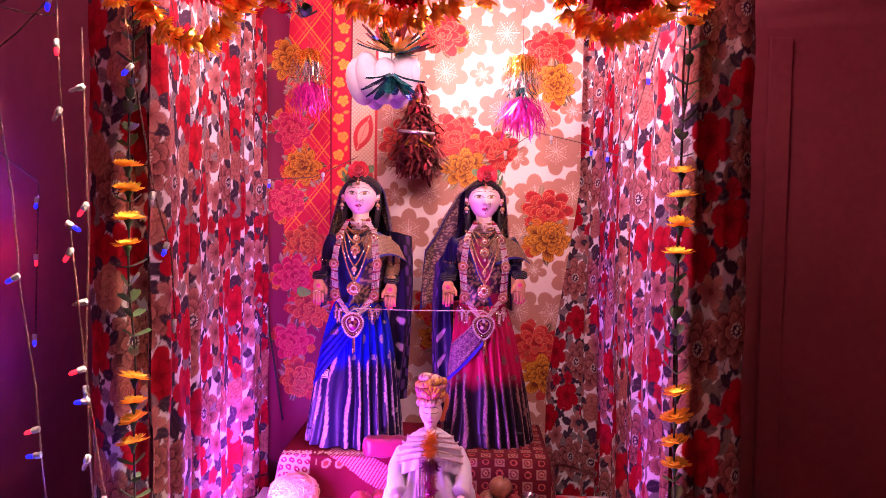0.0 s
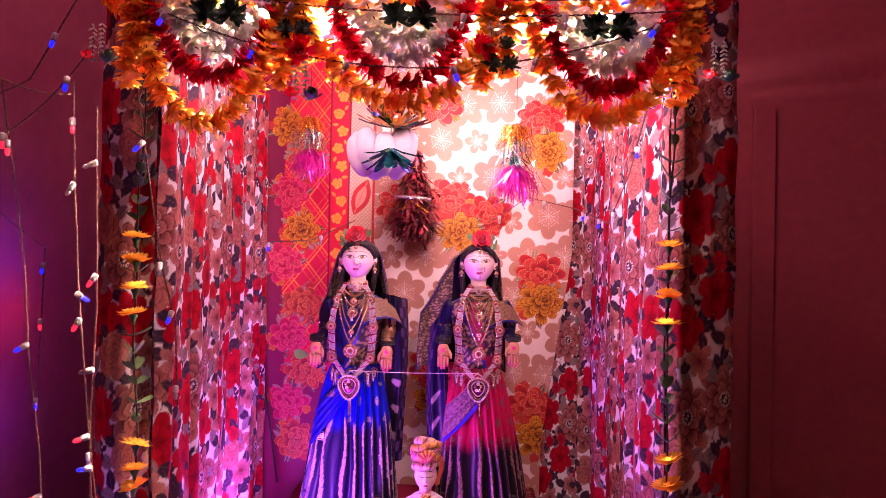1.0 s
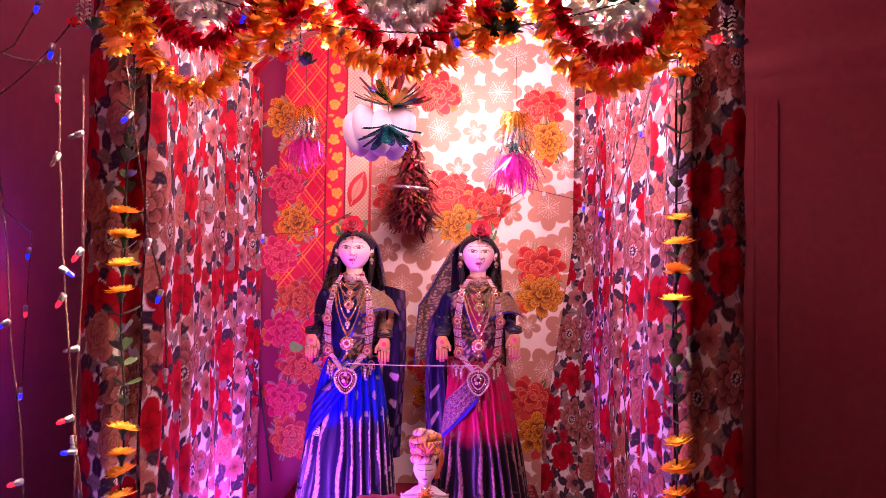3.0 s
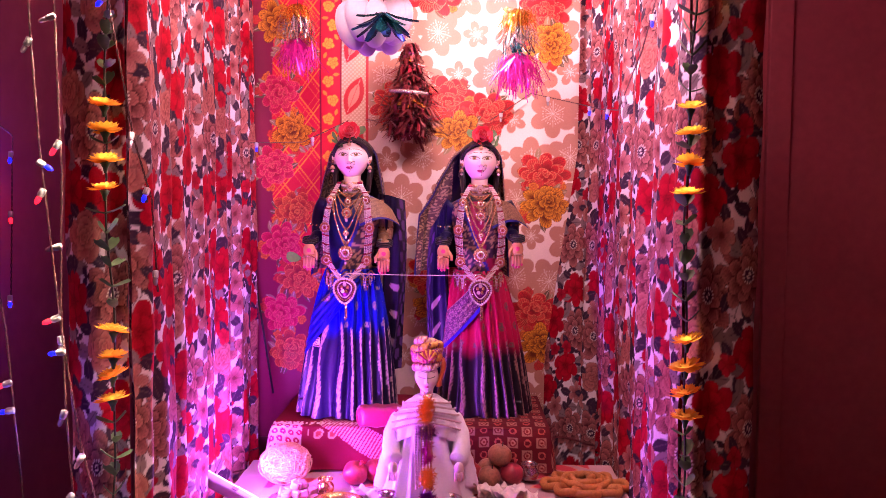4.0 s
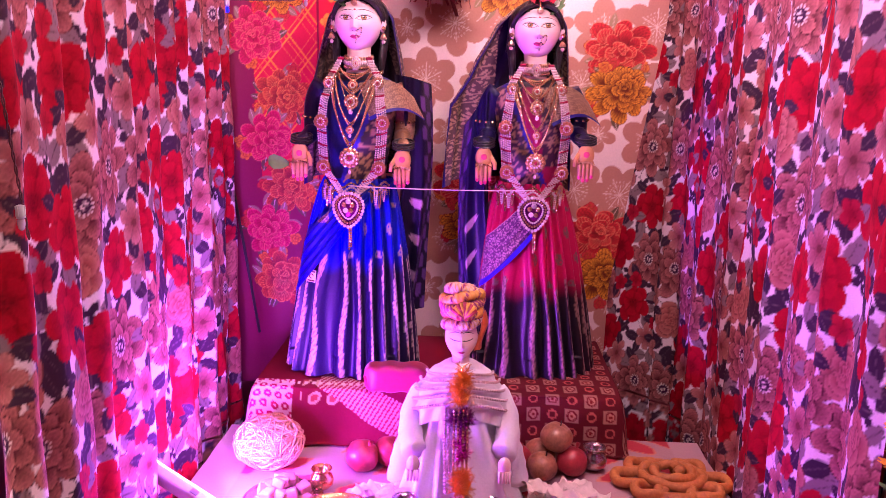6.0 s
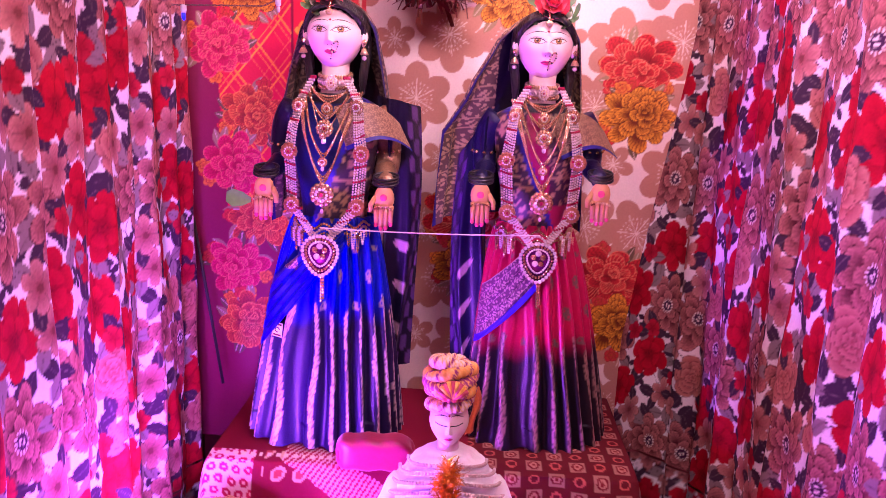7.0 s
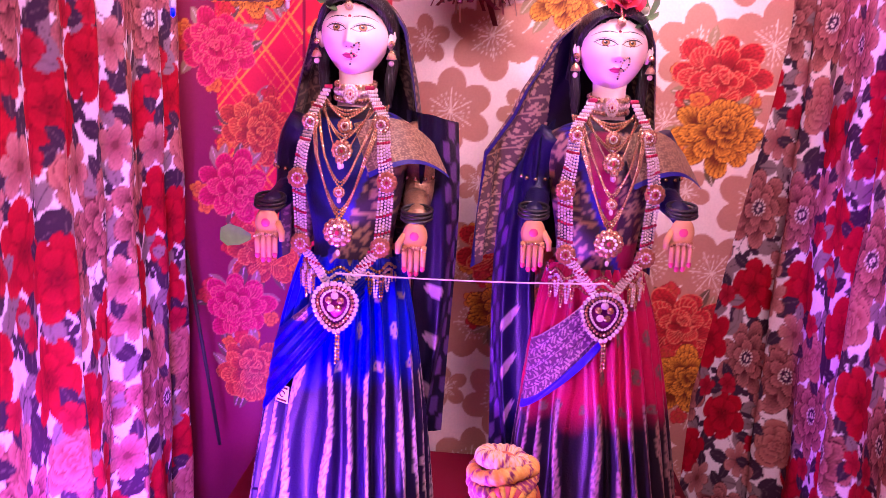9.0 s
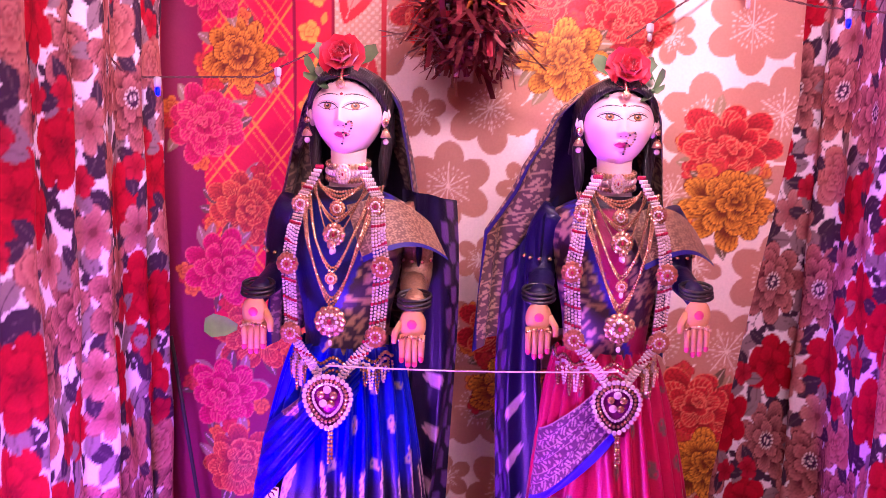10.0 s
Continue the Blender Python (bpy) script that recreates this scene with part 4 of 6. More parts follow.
    rim = np.abs(sg * x - (Z - 0.46) * 0.42 + 0.03) < 0.006
    c[rim & (y < 0)] = (0.03, 0.02, 0.30)
    s.add(np.stack([x, y, Z], -1).reshape(-1, 3), grid_faces(50, 90, True), 0, c.reshape(-1, 3))
    # neck, head
    lathe(s, ((0.033, 0.700), (0.029, 0.725), (0.028, 0.75), (0.030, 0.78)), (0, -0.002, 0), 1, 24)
    painted_head(s, 10, (0, -0.006, 0.828), 0.0570, 0.058, 0.080, 0.25, (0.82, 0.62, 0.58))

    def fy(px, pz):
        k = 1 - ((pz - 0.828) / 0.080) ** 2 - (px / (0.0610 * (1 if pz > 0.828 else 1 - 0.30 * abs((pz - 0.828) / 0.080) ** 1.4))) ** 2
        return -0.006 - 0.0565 * math.sqrt(max(k, 0.02))
    for e in (-1, 1):
        ball(s, (e * 0.0580, -0.006, 0.822), (0.0065, 0.011, 0.020), 1, 14, 10)
        tube(s, [(e * 0.0635, -0.011, 0.834), (e * 0.0655, -0.008, 0.824), (e * 0.0625, -0.009, 0.810)], (0.0022, 0.0026, 0.0020), 1, 6)
    # nose ornament
    for k in range(15):
        a = k / 15 * 6.28
        ball(s, (0.0115 + 0.0055 * math.cos(a) + 0.004 * math.sin(a), fy(0.012, 0.800) - 0.008, 0.799 + 0.0120 * math.sin(a)), 0.0019, 7 if k % 3 else 5, 6, 4)
    for k in range(4):
        ball(s, (0.005 - 0.001 * k, fy(0.004, 0.78) - 0.008, 0.786 - 0.0042 * k), 0.0019, 5 if k == 3 else 7, 6, 4)
    # hair with a centre parting
    th, ph = np.meshgrid(np.linspace(0, 2 * math.pi, 60, endpoint=False), np.linspace(0.02, 2.2, 30))
    hx, hy, hz = np.sin(ph) * np.cos(th), np.sin(ph) * np.sin(th), np.cos(ph)
    ripple = 1 + 0.012 * np.sin(th * 26 + ph * 6)
    s.add(np.stack([0.0685 * hx * ripple, 0.064 * hy * ripple + 0.016 - 0.010 * np.clip(hz, 0, 1), 0.844 + 0.078 * hz * ripple], -1).reshape(-1, 3), grid_faces(30, 60, True), 2)
    for e in (-1, 1):
        for k in range(6):
            o = 0.004 * k
            tube(s, bezier((e * 0.003, -0.044 + o * 0.5, 0.903 + o * 0.7), (e * 0.042, -0.064 + o, 0.902 + o), (e * 0.062, -0.030 + o, 0.862), (e * (0.060 + 0.001 * k), 0.016 + o, 0.800 - 0.006 * k), 14), 0.0068, 2, 7)
        tube(s, bezier((e * 0.058, 0.018, 0.84), (e * 0.066, 0.018, 0.78), (e * 0.052, 0.006, 0.75), (e * 0.056, 0.004, 0.715), 14), (0.010,) * 10 + (0.009, 0.008, 0.006, 0.004), 2, 8)
    # veil behind the head
    nt, nv = 170, 190
    a, v = np.meshgrid(np.linspace(-1, 1, nt), np.linspace(0, 1, nv))
    zt = 0.925 - 0.47 * v
    cap = np.sqrt(np.clip(1 - (1 - np.clip(v / 0.16, 0, 1)) ** 2, 0.0, 1))
    reach = np.where(a < 0, 0.120 if mirror else 0.050, 0.022 if mirror else 0.045)
    wide = (0.070 + reach * np.clip(v / 0.55, 0, 1) ** 1.25 + 0.01 * v) * (0.05 + 0.95 * cap)
    ang = a * (1.72 - 0.25 * v)
    fl = 0.005 * np.sin(a * 22 + v * 5) * (0.3 + v)
    x = (wide + fl) * np.sin(ang) * (1 + 0.08 * v * (a < 0))
    y = 0.018 + (0.060 + 0.030 * v + fl) * np.cos(ang) * (0.05 + 0.95 * cap)
    zt = 0.930 - 0.47 * v - 0.03 * np.abs(a) ** 3 * cap
    c = brocade(a * 0.14, v * 0.47, (0.10, 0.055, 0.05) if mirror else (0.085, 0.055, 0.05), (0.40, 0.26, 0.15) if mirror else (0.26, 0.17, 0.12), 2.4)
    c[np.abs(a + 0.1 * np.sin(v * 9)) < 0.42] = (0.012, 0.006, 0.020)
    c[np.abs(a) > 0.95] = (0.02, 0.012, 0.12)
    s.add(np.stack([x, y, zt], -1).reshape(-1, 3), grid_faces(nv, nt), 0, c.reshape(-1, 3))
    # shoulder fold and hanging end of the shawl
    a, v = np.meshgrid(np.linspace(0, 1, 40), np.linspace(0, 1, 100))
    zt = 0.712 - (0.12 * a ** 1.2 if mirror else 0.02 * a ** 2) - v * (0.56 + 0.03 * np.sin(a * 3))
    xt = sg * (0.085 + 0.085 * a + 0.018 * np.sin(v * 3) + 0.012 * np.sin(a * 9 + v * 4) * v - 0.012 * v)
    yt = 0.012 + 0.05 * a - 0.05 * np.sin(a * 3.14) * (1 - 0.7 * v) + 0.010 * np.sin(a * 14 + v * 3)
    c = np.empty((*a.shape, 3))
    c[:] = (0.007, 0.004, 0.022) if not mirror else (0.006, 0.004, 0.034)
    rim = (a > 0.72) & (np.sin(v * 50) * np.sin(a * 30) > 0.1)
    c[rim] = (0.12, 0.05, 0.22)
    spot = (np.hypot((a - 0.55) * 0.08, np.mod(v * 0.56, 0.085) - 0.04) < 0.012)
    c[spot & (v > 0.4)] = (0.35, 0.22, 0.30)
    s.add(np.stack([xt, yt, zt], -1).reshape(-1, 3), grid_faces(100, 40), 0, c.reshape(-1, 3))
    # gold-woven panel over the shoulder
    a, v = np.meshgrid(np.linspace(0, 1, 110), np.linspace(0, 1, 110))
    xt = 0.012 + 0.125 * v ** 0.9 + 0.03 * a
    zt = 0.690 + 0.022 * np.sin(v * 2.4) - 0.045 * v ** 2 - 0.085 * a * (1 - 0.35 * v)
    yt = -0.070 + 0.055 * v ** 1.5 - 0.012 * a
    c = brocade(a * 0.1, v * 0.13, (0.16, 0.09, 0.055), (0.36, 0.23, 0.13), 5.0)
    c[a > 0.9] = (0.02, 0.015, 0.20)
    s.add(np.stack([xt, yt, zt], -1).reshape(-1, 3), grid_faces(110, 110), 0, c.reshape(-1, 3))
    # arms and hands, palms to the front
    for e in (-1, 1):
        ex, hx = 0.112, 0.122
        i0 = len(s.v)
        dark = mirror or e < 0
        arm = bezier((e * 0.088, 0.0, 0.685), (e * 0.125, 0.012, 0.64), (e * ex, 0.022, 0.575), (e * ex, -0.015, 0.555), 12)
        tube(s, arm, np.linspace(0.028, 0.024, 12), 8 if not dark else 0, 14, (0.009, 0.005, 0.045))
        fore = bezier((e * ex, -0.012, 0.560), (e * ex, -0.04, 0.548), (e * hx, -0.06, 0.545), (e * hx, -0.085, 0.535), 8)
        tube(s, fore, np.linspace(0.023, 0.017, 8), 8 if not dark else 0, 12, (0.009, 0.005, 0.045))
        for k in range(3):
            q = np.linspace(0, 2 * math.pi, 17)
            tube(s, np.stack([e * hx + 0.0245 * np.cos(q), -0.082 - 0.003 * k + 0.016 * np.sin(q), 0.552 - 0.006 * k + 0.006 * np.sin(q)], 1), 0.0028, 5, 6, caps=False)
        ball(s, (e * hx, -0.100, 0.510), (0.0205, 0.010, 0.027), 9, 16, 10)
        ball(s, (e * hx, -0.1085, 0.512), (0.008, 0.0028, 0.008), 6, 12, 6)
        for k in range(4):
            fx = e * hx + (k - 1.5) * 0.0098
            ln = (0.036, 0.043, 0.042, 0.034)[k]
            tube(s, [(fx, -0.101, 0.495), (fx, -0.106, 0.480), (fx, -0.106, 0.495 - ln)], (0.0052, 0.0050, 0.0042), 9, 8)
            ball(s, (fx, -0.107, 0.493 - ln), (0.0044, 0.0044, 0.0058), 6, 8, 6)
        tube(s, [(e * (hx - 0.016), -0.100, 0.513), (e * (hx - 0.026), -0.106, 0.497), (e * (hx - 0.027), -0.108, 0.482)], (0.006, 0.0055, 0.004), 9, 8)
        for k in range(9):
            ball(s, (e * hx + (k - 4) * 0.0045, -0.111, 0.494 - 0.0003 * (k - 4) ** 2), 0.0026, 7, 6, 4)
        for k in range(11):
            q = k / 11 * 6.28
            ball(s, (e * ex + 0.029 * math.cos(q), 0.010 + 0.029 * math.sin(q), 0.600 + 0.004 * math.sin(q)), 0.0042, 7, 6, 4)
        lift = (0.028 if e > 0 else 0.016) if mirror else (0.004 if e > 0 else 0.012)
        for q in s.v[i0:]:
            q[:, 2] += lift * np.clip((0.69 - q[:, 2]) / 0.13, 0, 1)
    ob = part(name, warp(s).mesh(name, [SILK, SKIN, HAIR, WHITE, IRIS, BLACK, LIP, GOLD, BROCADE, HAND, FACE], True, True), None)
    ob.matrix_basis = m
    return tagged(ob, label, "doll", "standing dolls")


DOLL_L = pose(-0.288, 2.668, 0.596, 0, 0.2, -2)
DOLL_R = pose(0.140, 2.718, 0.590, 0, 0.2, 2)
doll("doll", DOLL_L, (0.008, 0.010, 0.09), (0.004, 0.010, 0.40), (0.012, 0.006, 0.045), (0.55, 0.42, 0.44), 0.245, False, "standing female doll in a blue and gold silk saree")
doll("doll", DOLL_R, (0.30, 0.008, 0.07), (0.40, 0.004, 0.06), (0.010, 0.005, 0.012), (0.30, 0.17, 0.15), 0.185, True, "standing female doll in a pink and black silk saree")


# ---------------------------------------------------------------- what the dolls wear
def beads(s, pts, r, step, slot=0, jitter=0.0):
    for q in resample(pts, step):
        ball(s, q, r, slot, 6, 4)


def rosette(s, c, R, slots=(0, 1, 2)):
    """A flower-shaped brooch that faces -y."""
    n = 12
    for k in range(n):
        a = k * 2 * math.pi / n
        ball(s, (c[0] + R * 0.72 * math.cos(a), c[1], c[2] + R * 0.72 * math.sin(a)), (R * 0.30, R * 0.16, R * 0.30), slots[0], 8, 5)
    ball(s, (c[0], c[1] - 0.001, c[2]), (R * 0.72, R * 0.22, R * 0.72), slots[0], 14, 6)
    for k in range(10):
        a = k * 2 * math.pi / 10
        ball(s, (c[0] + R * 0.45 * math.cos(a), c[1] - R * 0.22, c[2] + R * 0.45 * math.sin(a)), R * 0.12, slots[1], 6, 4)
    ball(s, (c[0], c[1] - R * 0.24, c[2]), (R * 0.15, R * 0.14, R * 0.19), slots[2], 10, 6)


def chest(x, z):
    """Front of the dressed torso."""
    return -0.098 + 5.5 * x * x - 0.03 * max(0.0, (0.56 - z)) + max(0.0, z - 0.64) * 0.55


def hang(x_top, z_top, z_low, n=40, x_low=0.0, y_off=0.0, pow_=2.0):
    out = []
    for t in np.linspace(-1, 1, n):
        x = x_low + x_top * t
        z = z_low + (z_top - z_low) * abs(t) ** pow_
        out.append((x, chest(x, z) - y_off, z))
    return np.array(out)


def jewels(m, tag):
    label = "of the doll in " + tag
    # tight neck band
    nk = base("choker", m, "gilt choker with pearls round the neck " + label, "necklace", "doll jewellery")
    s = Shape()
    for dz, sl in ((0.742, 0), (0.734, 1), (0.726, 0)):
        q = np.linspace(0, 2 * math.pi, 40)
        beads(s, np.stack([0.034 * np.cos(q), -0.003 + 0.034 * np.sin(q), dz - 0.004 * np.sin(q) * -1], 1), 0.0036, 0.006, sl)
    part("band", warp(s), [GOLD, CRYSTAL], nk)
    s = Shape()
    rosette(s, (0, -0.042, 0.730), 0.012)
    part("brooch", warp(s), [CRYSTAL, GOLD, RUBY], nk)
    # gold chains, shorter to longer
    for nm, xt, zt, zl, r, st, yo, pend, R, rows in (("necklace", 0.036, 0.722, 0.697, 0.0032, 0.0058, 0.006, "brooch", 0.013, 3), ("necklace", 0.044, 0.720, 0.664, 0.0028, 0.0052, 0.008, "medallion", 0.018, 2),
                                                   ("necklace", 0.040, 0.722, 0.640, 0.0022, 0.0044, 0.010, "drop", 0.007, 1), ("necklace", 0.050, 0.718, 0.592, 0.0030, 0.0056, 0.011, "drop", 0.010, 2),
                                                   ("necklace", 0.056, 0.718, 0.540, 0.0032, 0.0058, 0.014, "medallion", 0.025, 3)):
        nk = base(nm, m, "gilt bead necklace with a round pendant " + label, "necklace", "doll jewellery")
        for k in range(rows):
            s = Shape()
            beads(s, hang(xt + 0.004 * k, zt, zl + 0.006 * k, 60, 0, yo - 0.001 * k, 1.5), r * 0.80, st * 0.80, k % 2)
            part("strand", warp(s), [GOLD, COPPER if zl > 0.6 else GOLD], nk)
        s = Shape()
        c = (0, chest(0, zl) - yo - 0.006, zl - R * 0.9)
        rosette(s, c, R)
        ball(s, (0, c[1], c[2] - R * 1.35), (0.0036, 0.0036, 0.005), 1, 8, 6)
        part(pend, warp(s), [GOLD, CRYSTAL, RUBY], nk)
    # long haar of five bead strands with brooches and a drop plate
    nk = base("long_necklace", m, "long bead necklace with a jewelled plate " + label, "necklace", "doll jewellery")
    for e in (-1, 1):
        for k in range(5):
            o = (k - 2) * 0.0050
            pts = [(e * 0.034 + o * 0.5, 0.738), (e * 0.058 + o * 0.7, 0.705), (e * 0.073 + o, 0.60), (e * 0.066 + o, 0.49), (e * 0.030 + o * 0.8, 0.45), (e * 0.014 + o * 0.5, 0.425)]
            zs_ = (0.738, 0.705, 0.60, 0.49, 0.45, 0.425)
            zz = np.linspace(0.738, 0.425, 66)
            xx = np.interp(-zz, [-q for q in zs_], [q[0] for q in pts])
            pl = np.array([(x, min(chest(x, z), -0.070) - 0.018 if z < 0.66 else chest(x, z) - 0.016, z) for x, z in zip(xx, zz)])
            s = Shape()
            beads(s, pl, 0.0025, 0.0055, 0)
            beads(s, pl[::6] + np.array((0, -0.001, 0)), 0.0030, 0.03, 1)
            part("strand", warp(s), [PEARL, RUBY], nk)
        for x, z, R in ((0.073, 0.600, 0.0175), (0.066, 0.492, 0.0175), (0.058, 0.690, 0.015)):
            s = Shape()
            rosette(s, (e * x, min(chest(x, z), -0.07) - 0.024 if z < 0.66 else chest(x, z) - 0.022, z), R)
            part("brooch", warp(s), [COPPER if z < 0.65 else GOLD, PEARL, RUBY], nk)
    s = Shape()
    q = np.linspace(0, 2 * math.pi, 49)[:-1]

    def drop(k):
        R = 0.036 * k
        x = R * np.sin(q) * (1 - 0.22 * (np.cos(q) < 0) * np.cos(q) ** 2)
        z = R * np.where(np.cos(q) > 0, np.cos(q) * 0.85, np.cos(q) * (1.25 + 0.15 * np.abs(np.cos(q))))
        return np.stack([x, np.full_like(x, -0.128), 0.405 + z], 1)
    rim = drop(1.0)
    v = np.concatenate([rim + (0, 0.004, 0), rim, [[0, -0.131, 0.402]]])
    f = [(k, (k + 1) % 48, 48 + (k + 1) % 48, 48 + k) for k in range(48)] + [(48 + k, 48 + (k + 1) % 48, 96) for k in range(48)]
    s.add(v, f, 0)
    for k, sl, r in ((1.0, 1, 0.0042), (0.80, 2, 0.0034), (0.62, 1, 0.0026)):
        beads(s, np.concatenate([drop(k), drop(k)[:1]]) - (0, 0.004, 0), r, r * 1.9, sl)
    for k in range(5):
        a = k * 1.2566 + 0.3
        ball(s, (0.010 * math.cos(a), -0.135, 0.404 + 0.012 * math.sin(a)), (0.0065, 0.003, 0.0065), 1 if k % 2 else 2, 8, 5)
    part("drop_plate", warp(s), [PURPLEFOIL, CRYSTAL, GOLD, RUBY], nk, "tear-shaped plate set with clear stones")
    s = Shape()
    beads(s, [(0.002, -0.128, 0.352), (0.003, -0.136, 0.305)], 0.0030, 0.0058, 0)
    beads(s, [(0.006, -0.128, 0.352), (0.008, -0.136, 0.311)], 0.0030, 0.0058, 0)
    part("tassel", warp(s), [GOLD], nk)
    # waist chain
    wc = base("waist_chain", m, "gilt waist chain with hanging loops " + label, "belt", "doll jewellery")
    s = Shape()
    for k in range(3):
        q = np.linspace(math.pi * 0.95, math.pi * 2.05, 50)
        beads(s, np.stack([0.083 * np.cos(q), 0.092 * np.sin(q) - 0.004, 0.455 - 0.010 * k - 0.012 * np.sin(q * 6) ** 2], 1), 0.0032, 0.006, k % 2)
    part("chain", warp(s), [GOLD, CRYSTAL], wc)
    for e in (-1, 1):
        for k in range(5):
            s = Shape()
            x = e * (0.045 + 0.008 * k)
            y = -0.092 * math.sqrt(max(0, 1 - (x / 0.083) ** 2)) - 0.012
            beads(s, sag((x, y, 0.443), (x + e * 0.006, y + 0.006, 0.435), 0.03 + 0.008 * (k % 3), 12), 0.0024, 0.005, k % 2)
            part("loop", warp(s), [GOLD, CRYSTAL], wc)
    # earrings
    for e in (-1, 1):
        er = base("earring", m @ Matrix.Translation((e * 0.0625, -0.022, 0.832)), "gilt bell earring with a pearl " + label, "earring", "doll jewellery")
        s = Shape()
        ball(s, (0, 0, 0.008), 0.0055, 0, 8, 6)
        lathe(s, ((0.002, -0.002), (0.006, -0.008), (0.009, -0.016), (0.008, -0.017)), (0, 0, 0), 0, 14)
        part("bell", s, [GOLD], er)
        s = Shape()
        ball(s, (0, 0, -0.023), 0.005, 0, 8, 6)
        part("pearl", s, [PEARL], er)
    # forehead ornament
    fo = base("forehead_ornament", m @ Matrix.Translation((0, -0.058, 0.898)), "gilt forehead ornament on the parting " + label, "jewel", "doll jewellery")
    s = Shape()
    beads(s, [(0, 0.032, 0.036), (0, 0.012, 0.026), (0, -0.004, 0.008), (0, -0.008, -0.002)], 0.0026, 0.005, 0)
    part("chain", s, [GOLD], fo)
    s = Shape()
    rosette(s, (0, -0.008, -0.004), 0.0075)
    part("pendant", s, [GOLD, CRYSTAL, RUBY], fo)


jewels(DOLL_L, "blue")
jewels(DOLL_R, "pink")


def rose(m, R=0.036):
    r = base("rose", m, "red artificial rose with green leaves on the doll's hair", "flower", "roses on the dolls")
    g = np.random.default_rng(2)
    for ring, (n, f, tilt) in enumerate(((8, 1.0, 0.15), (8, 0.95, 0.45), (7, 0.80, 0.75), (6, 0.62, 1.0), (5, 0.45, 1.2), (4, 0.28, 1.35))):
        s = Shape()
        for k in range(n):
            a = k * 2 * math.pi / n + ring * 0.7 + g.uniform(-0.1, 0.1)
            petal(s, R * f, R * f * 1.25, tilt, a, cup=0.45, lift=0.004 * ring, r0=0.002)
        part("petals", s, ROSE, r)
    for a in (0.4, 2.7, 3.9):
        s = Shape()
        petal(s, R * 1.5, R * 0.8, -0.05, a, cup=0.2, lift=-0.008)
        part("leaf", s, LEAF, r)


rose(DOLL_L @ pose(-0.004, -0.022, 0.930, 68, 0, 0))
rose(DOLL_R @ pose(0.004, -0.022, 0.930, 68, 0, 6))
for m, x in ((DOLL_L, -0.045), (DOLL_R, 0.05)):
    sp = base("hair_sprig", m @ pose(x, -0.035, 0.905, 60, 0, 40 if x < 0 else -50), "small green and white sprig in the doll's hair", "flower")
    s = Shape()
    for k in range(5):
        petal(s, 0.034, 0.018, 0.2, k * 1.25 + 1.0, cup=0.3)
    part("leaves", s, LEAF, sp)
    s = Shape()
    for k in range(6):
        petal(s, 0.014, 0.009, 0.6, k * 1.05, cup=0.3, lift=0.006)
    part("petals", s, WHITEPET, sp)

s = Shape()
a, b = (DOLL_L @ Vector((0.0, -0.135, 0.478))), (DOLL_R @ Vector((0.0, -0.135, 0.478)))
tube(s, sag(np.array(a), np.array(b), 0.004, 20), 0.0013, 0, 5)
tagged(part("thread", s, THREAD), "pale cotton thread stretched between the two dolls", "thread")
lf = base("betel_leaf", DOLL_L @ pose(-0.150, -0.10, 0.520, 70, 20, 20), "small green leaf held in the doll's hand", "leaf")
s = Shape()
petal(s, 0.05, 0.036, 0, 3.4)
part("blade", s, LEAF, lf)

# magenta cushion before the step's dolls
cu = base("cushion", pose(-0.165, 2.482, SZ + 0.002, 0, 0, 3), "small magenta satin cushion on the red cloth", "cushion")
s = Shape()
a, v = np.meshgrid(np.linspace(0, 2 * math.pi, 60, endpoint=False), np.linspace(-1, 1, 50))
sq = lambda q, p: np.sign(q) * np.abs(q) ** p
end = (1 - np.abs(v) ** 8) ** 0.5
P = np.stack([0.078 * v + 0.004 * np.cos(a * 2), 0.032 * sq(np.cos(a), 0.5) * end, 0.033 + 0.033 * sq(np.sin(a), 0.5) * end * (1 - 0.06 * np.sin(v * 9)), ], -1)
s.add(P.reshape(-1, 3), grid_faces(50, 60, True), 0)
part("cover", s, MAGENTA, cu)

# woven maker's label on the blue saree
lb = base("saree_label", DOLL_L @ pose(-0.100, -0.088, 0.245, 82, 0, -28), "small white woven label on the blue saree", "label")
s = Shape()
block(s, (0, 0, 0), (0.026, 0.030, 0.0016), 0.0006)
part("patch", s, WHITE, lb)
for y in (-0.011, 0.011):
    s = Shape()
    block(s, (0, y, 0.0012), (0.022, 0.0035, 0.0012), 0.0003)
    part("bar", s, IRIS, lb)
s = Shape()
q = np.linspace(0, 5.2, 20)
tube(s, np.stack([0.006 * np.cos(q), 0.005 * np.sin(q), np.full(20, 0.0014)], 1), 0.0012, 0, 5)
part("mark", s, IRIS, lb)
# dark rod leaning at the back
s = Shape()
tube(s, [(-0.668, 2.862, 1.02), (-0.640, 2.852, 0.86), (-0.598, 2.84, 0.605)], 0.004, 0, 8)
tagged(part("rod", s, STEM), "thin dark rod leaning against the bedspread", "rod")

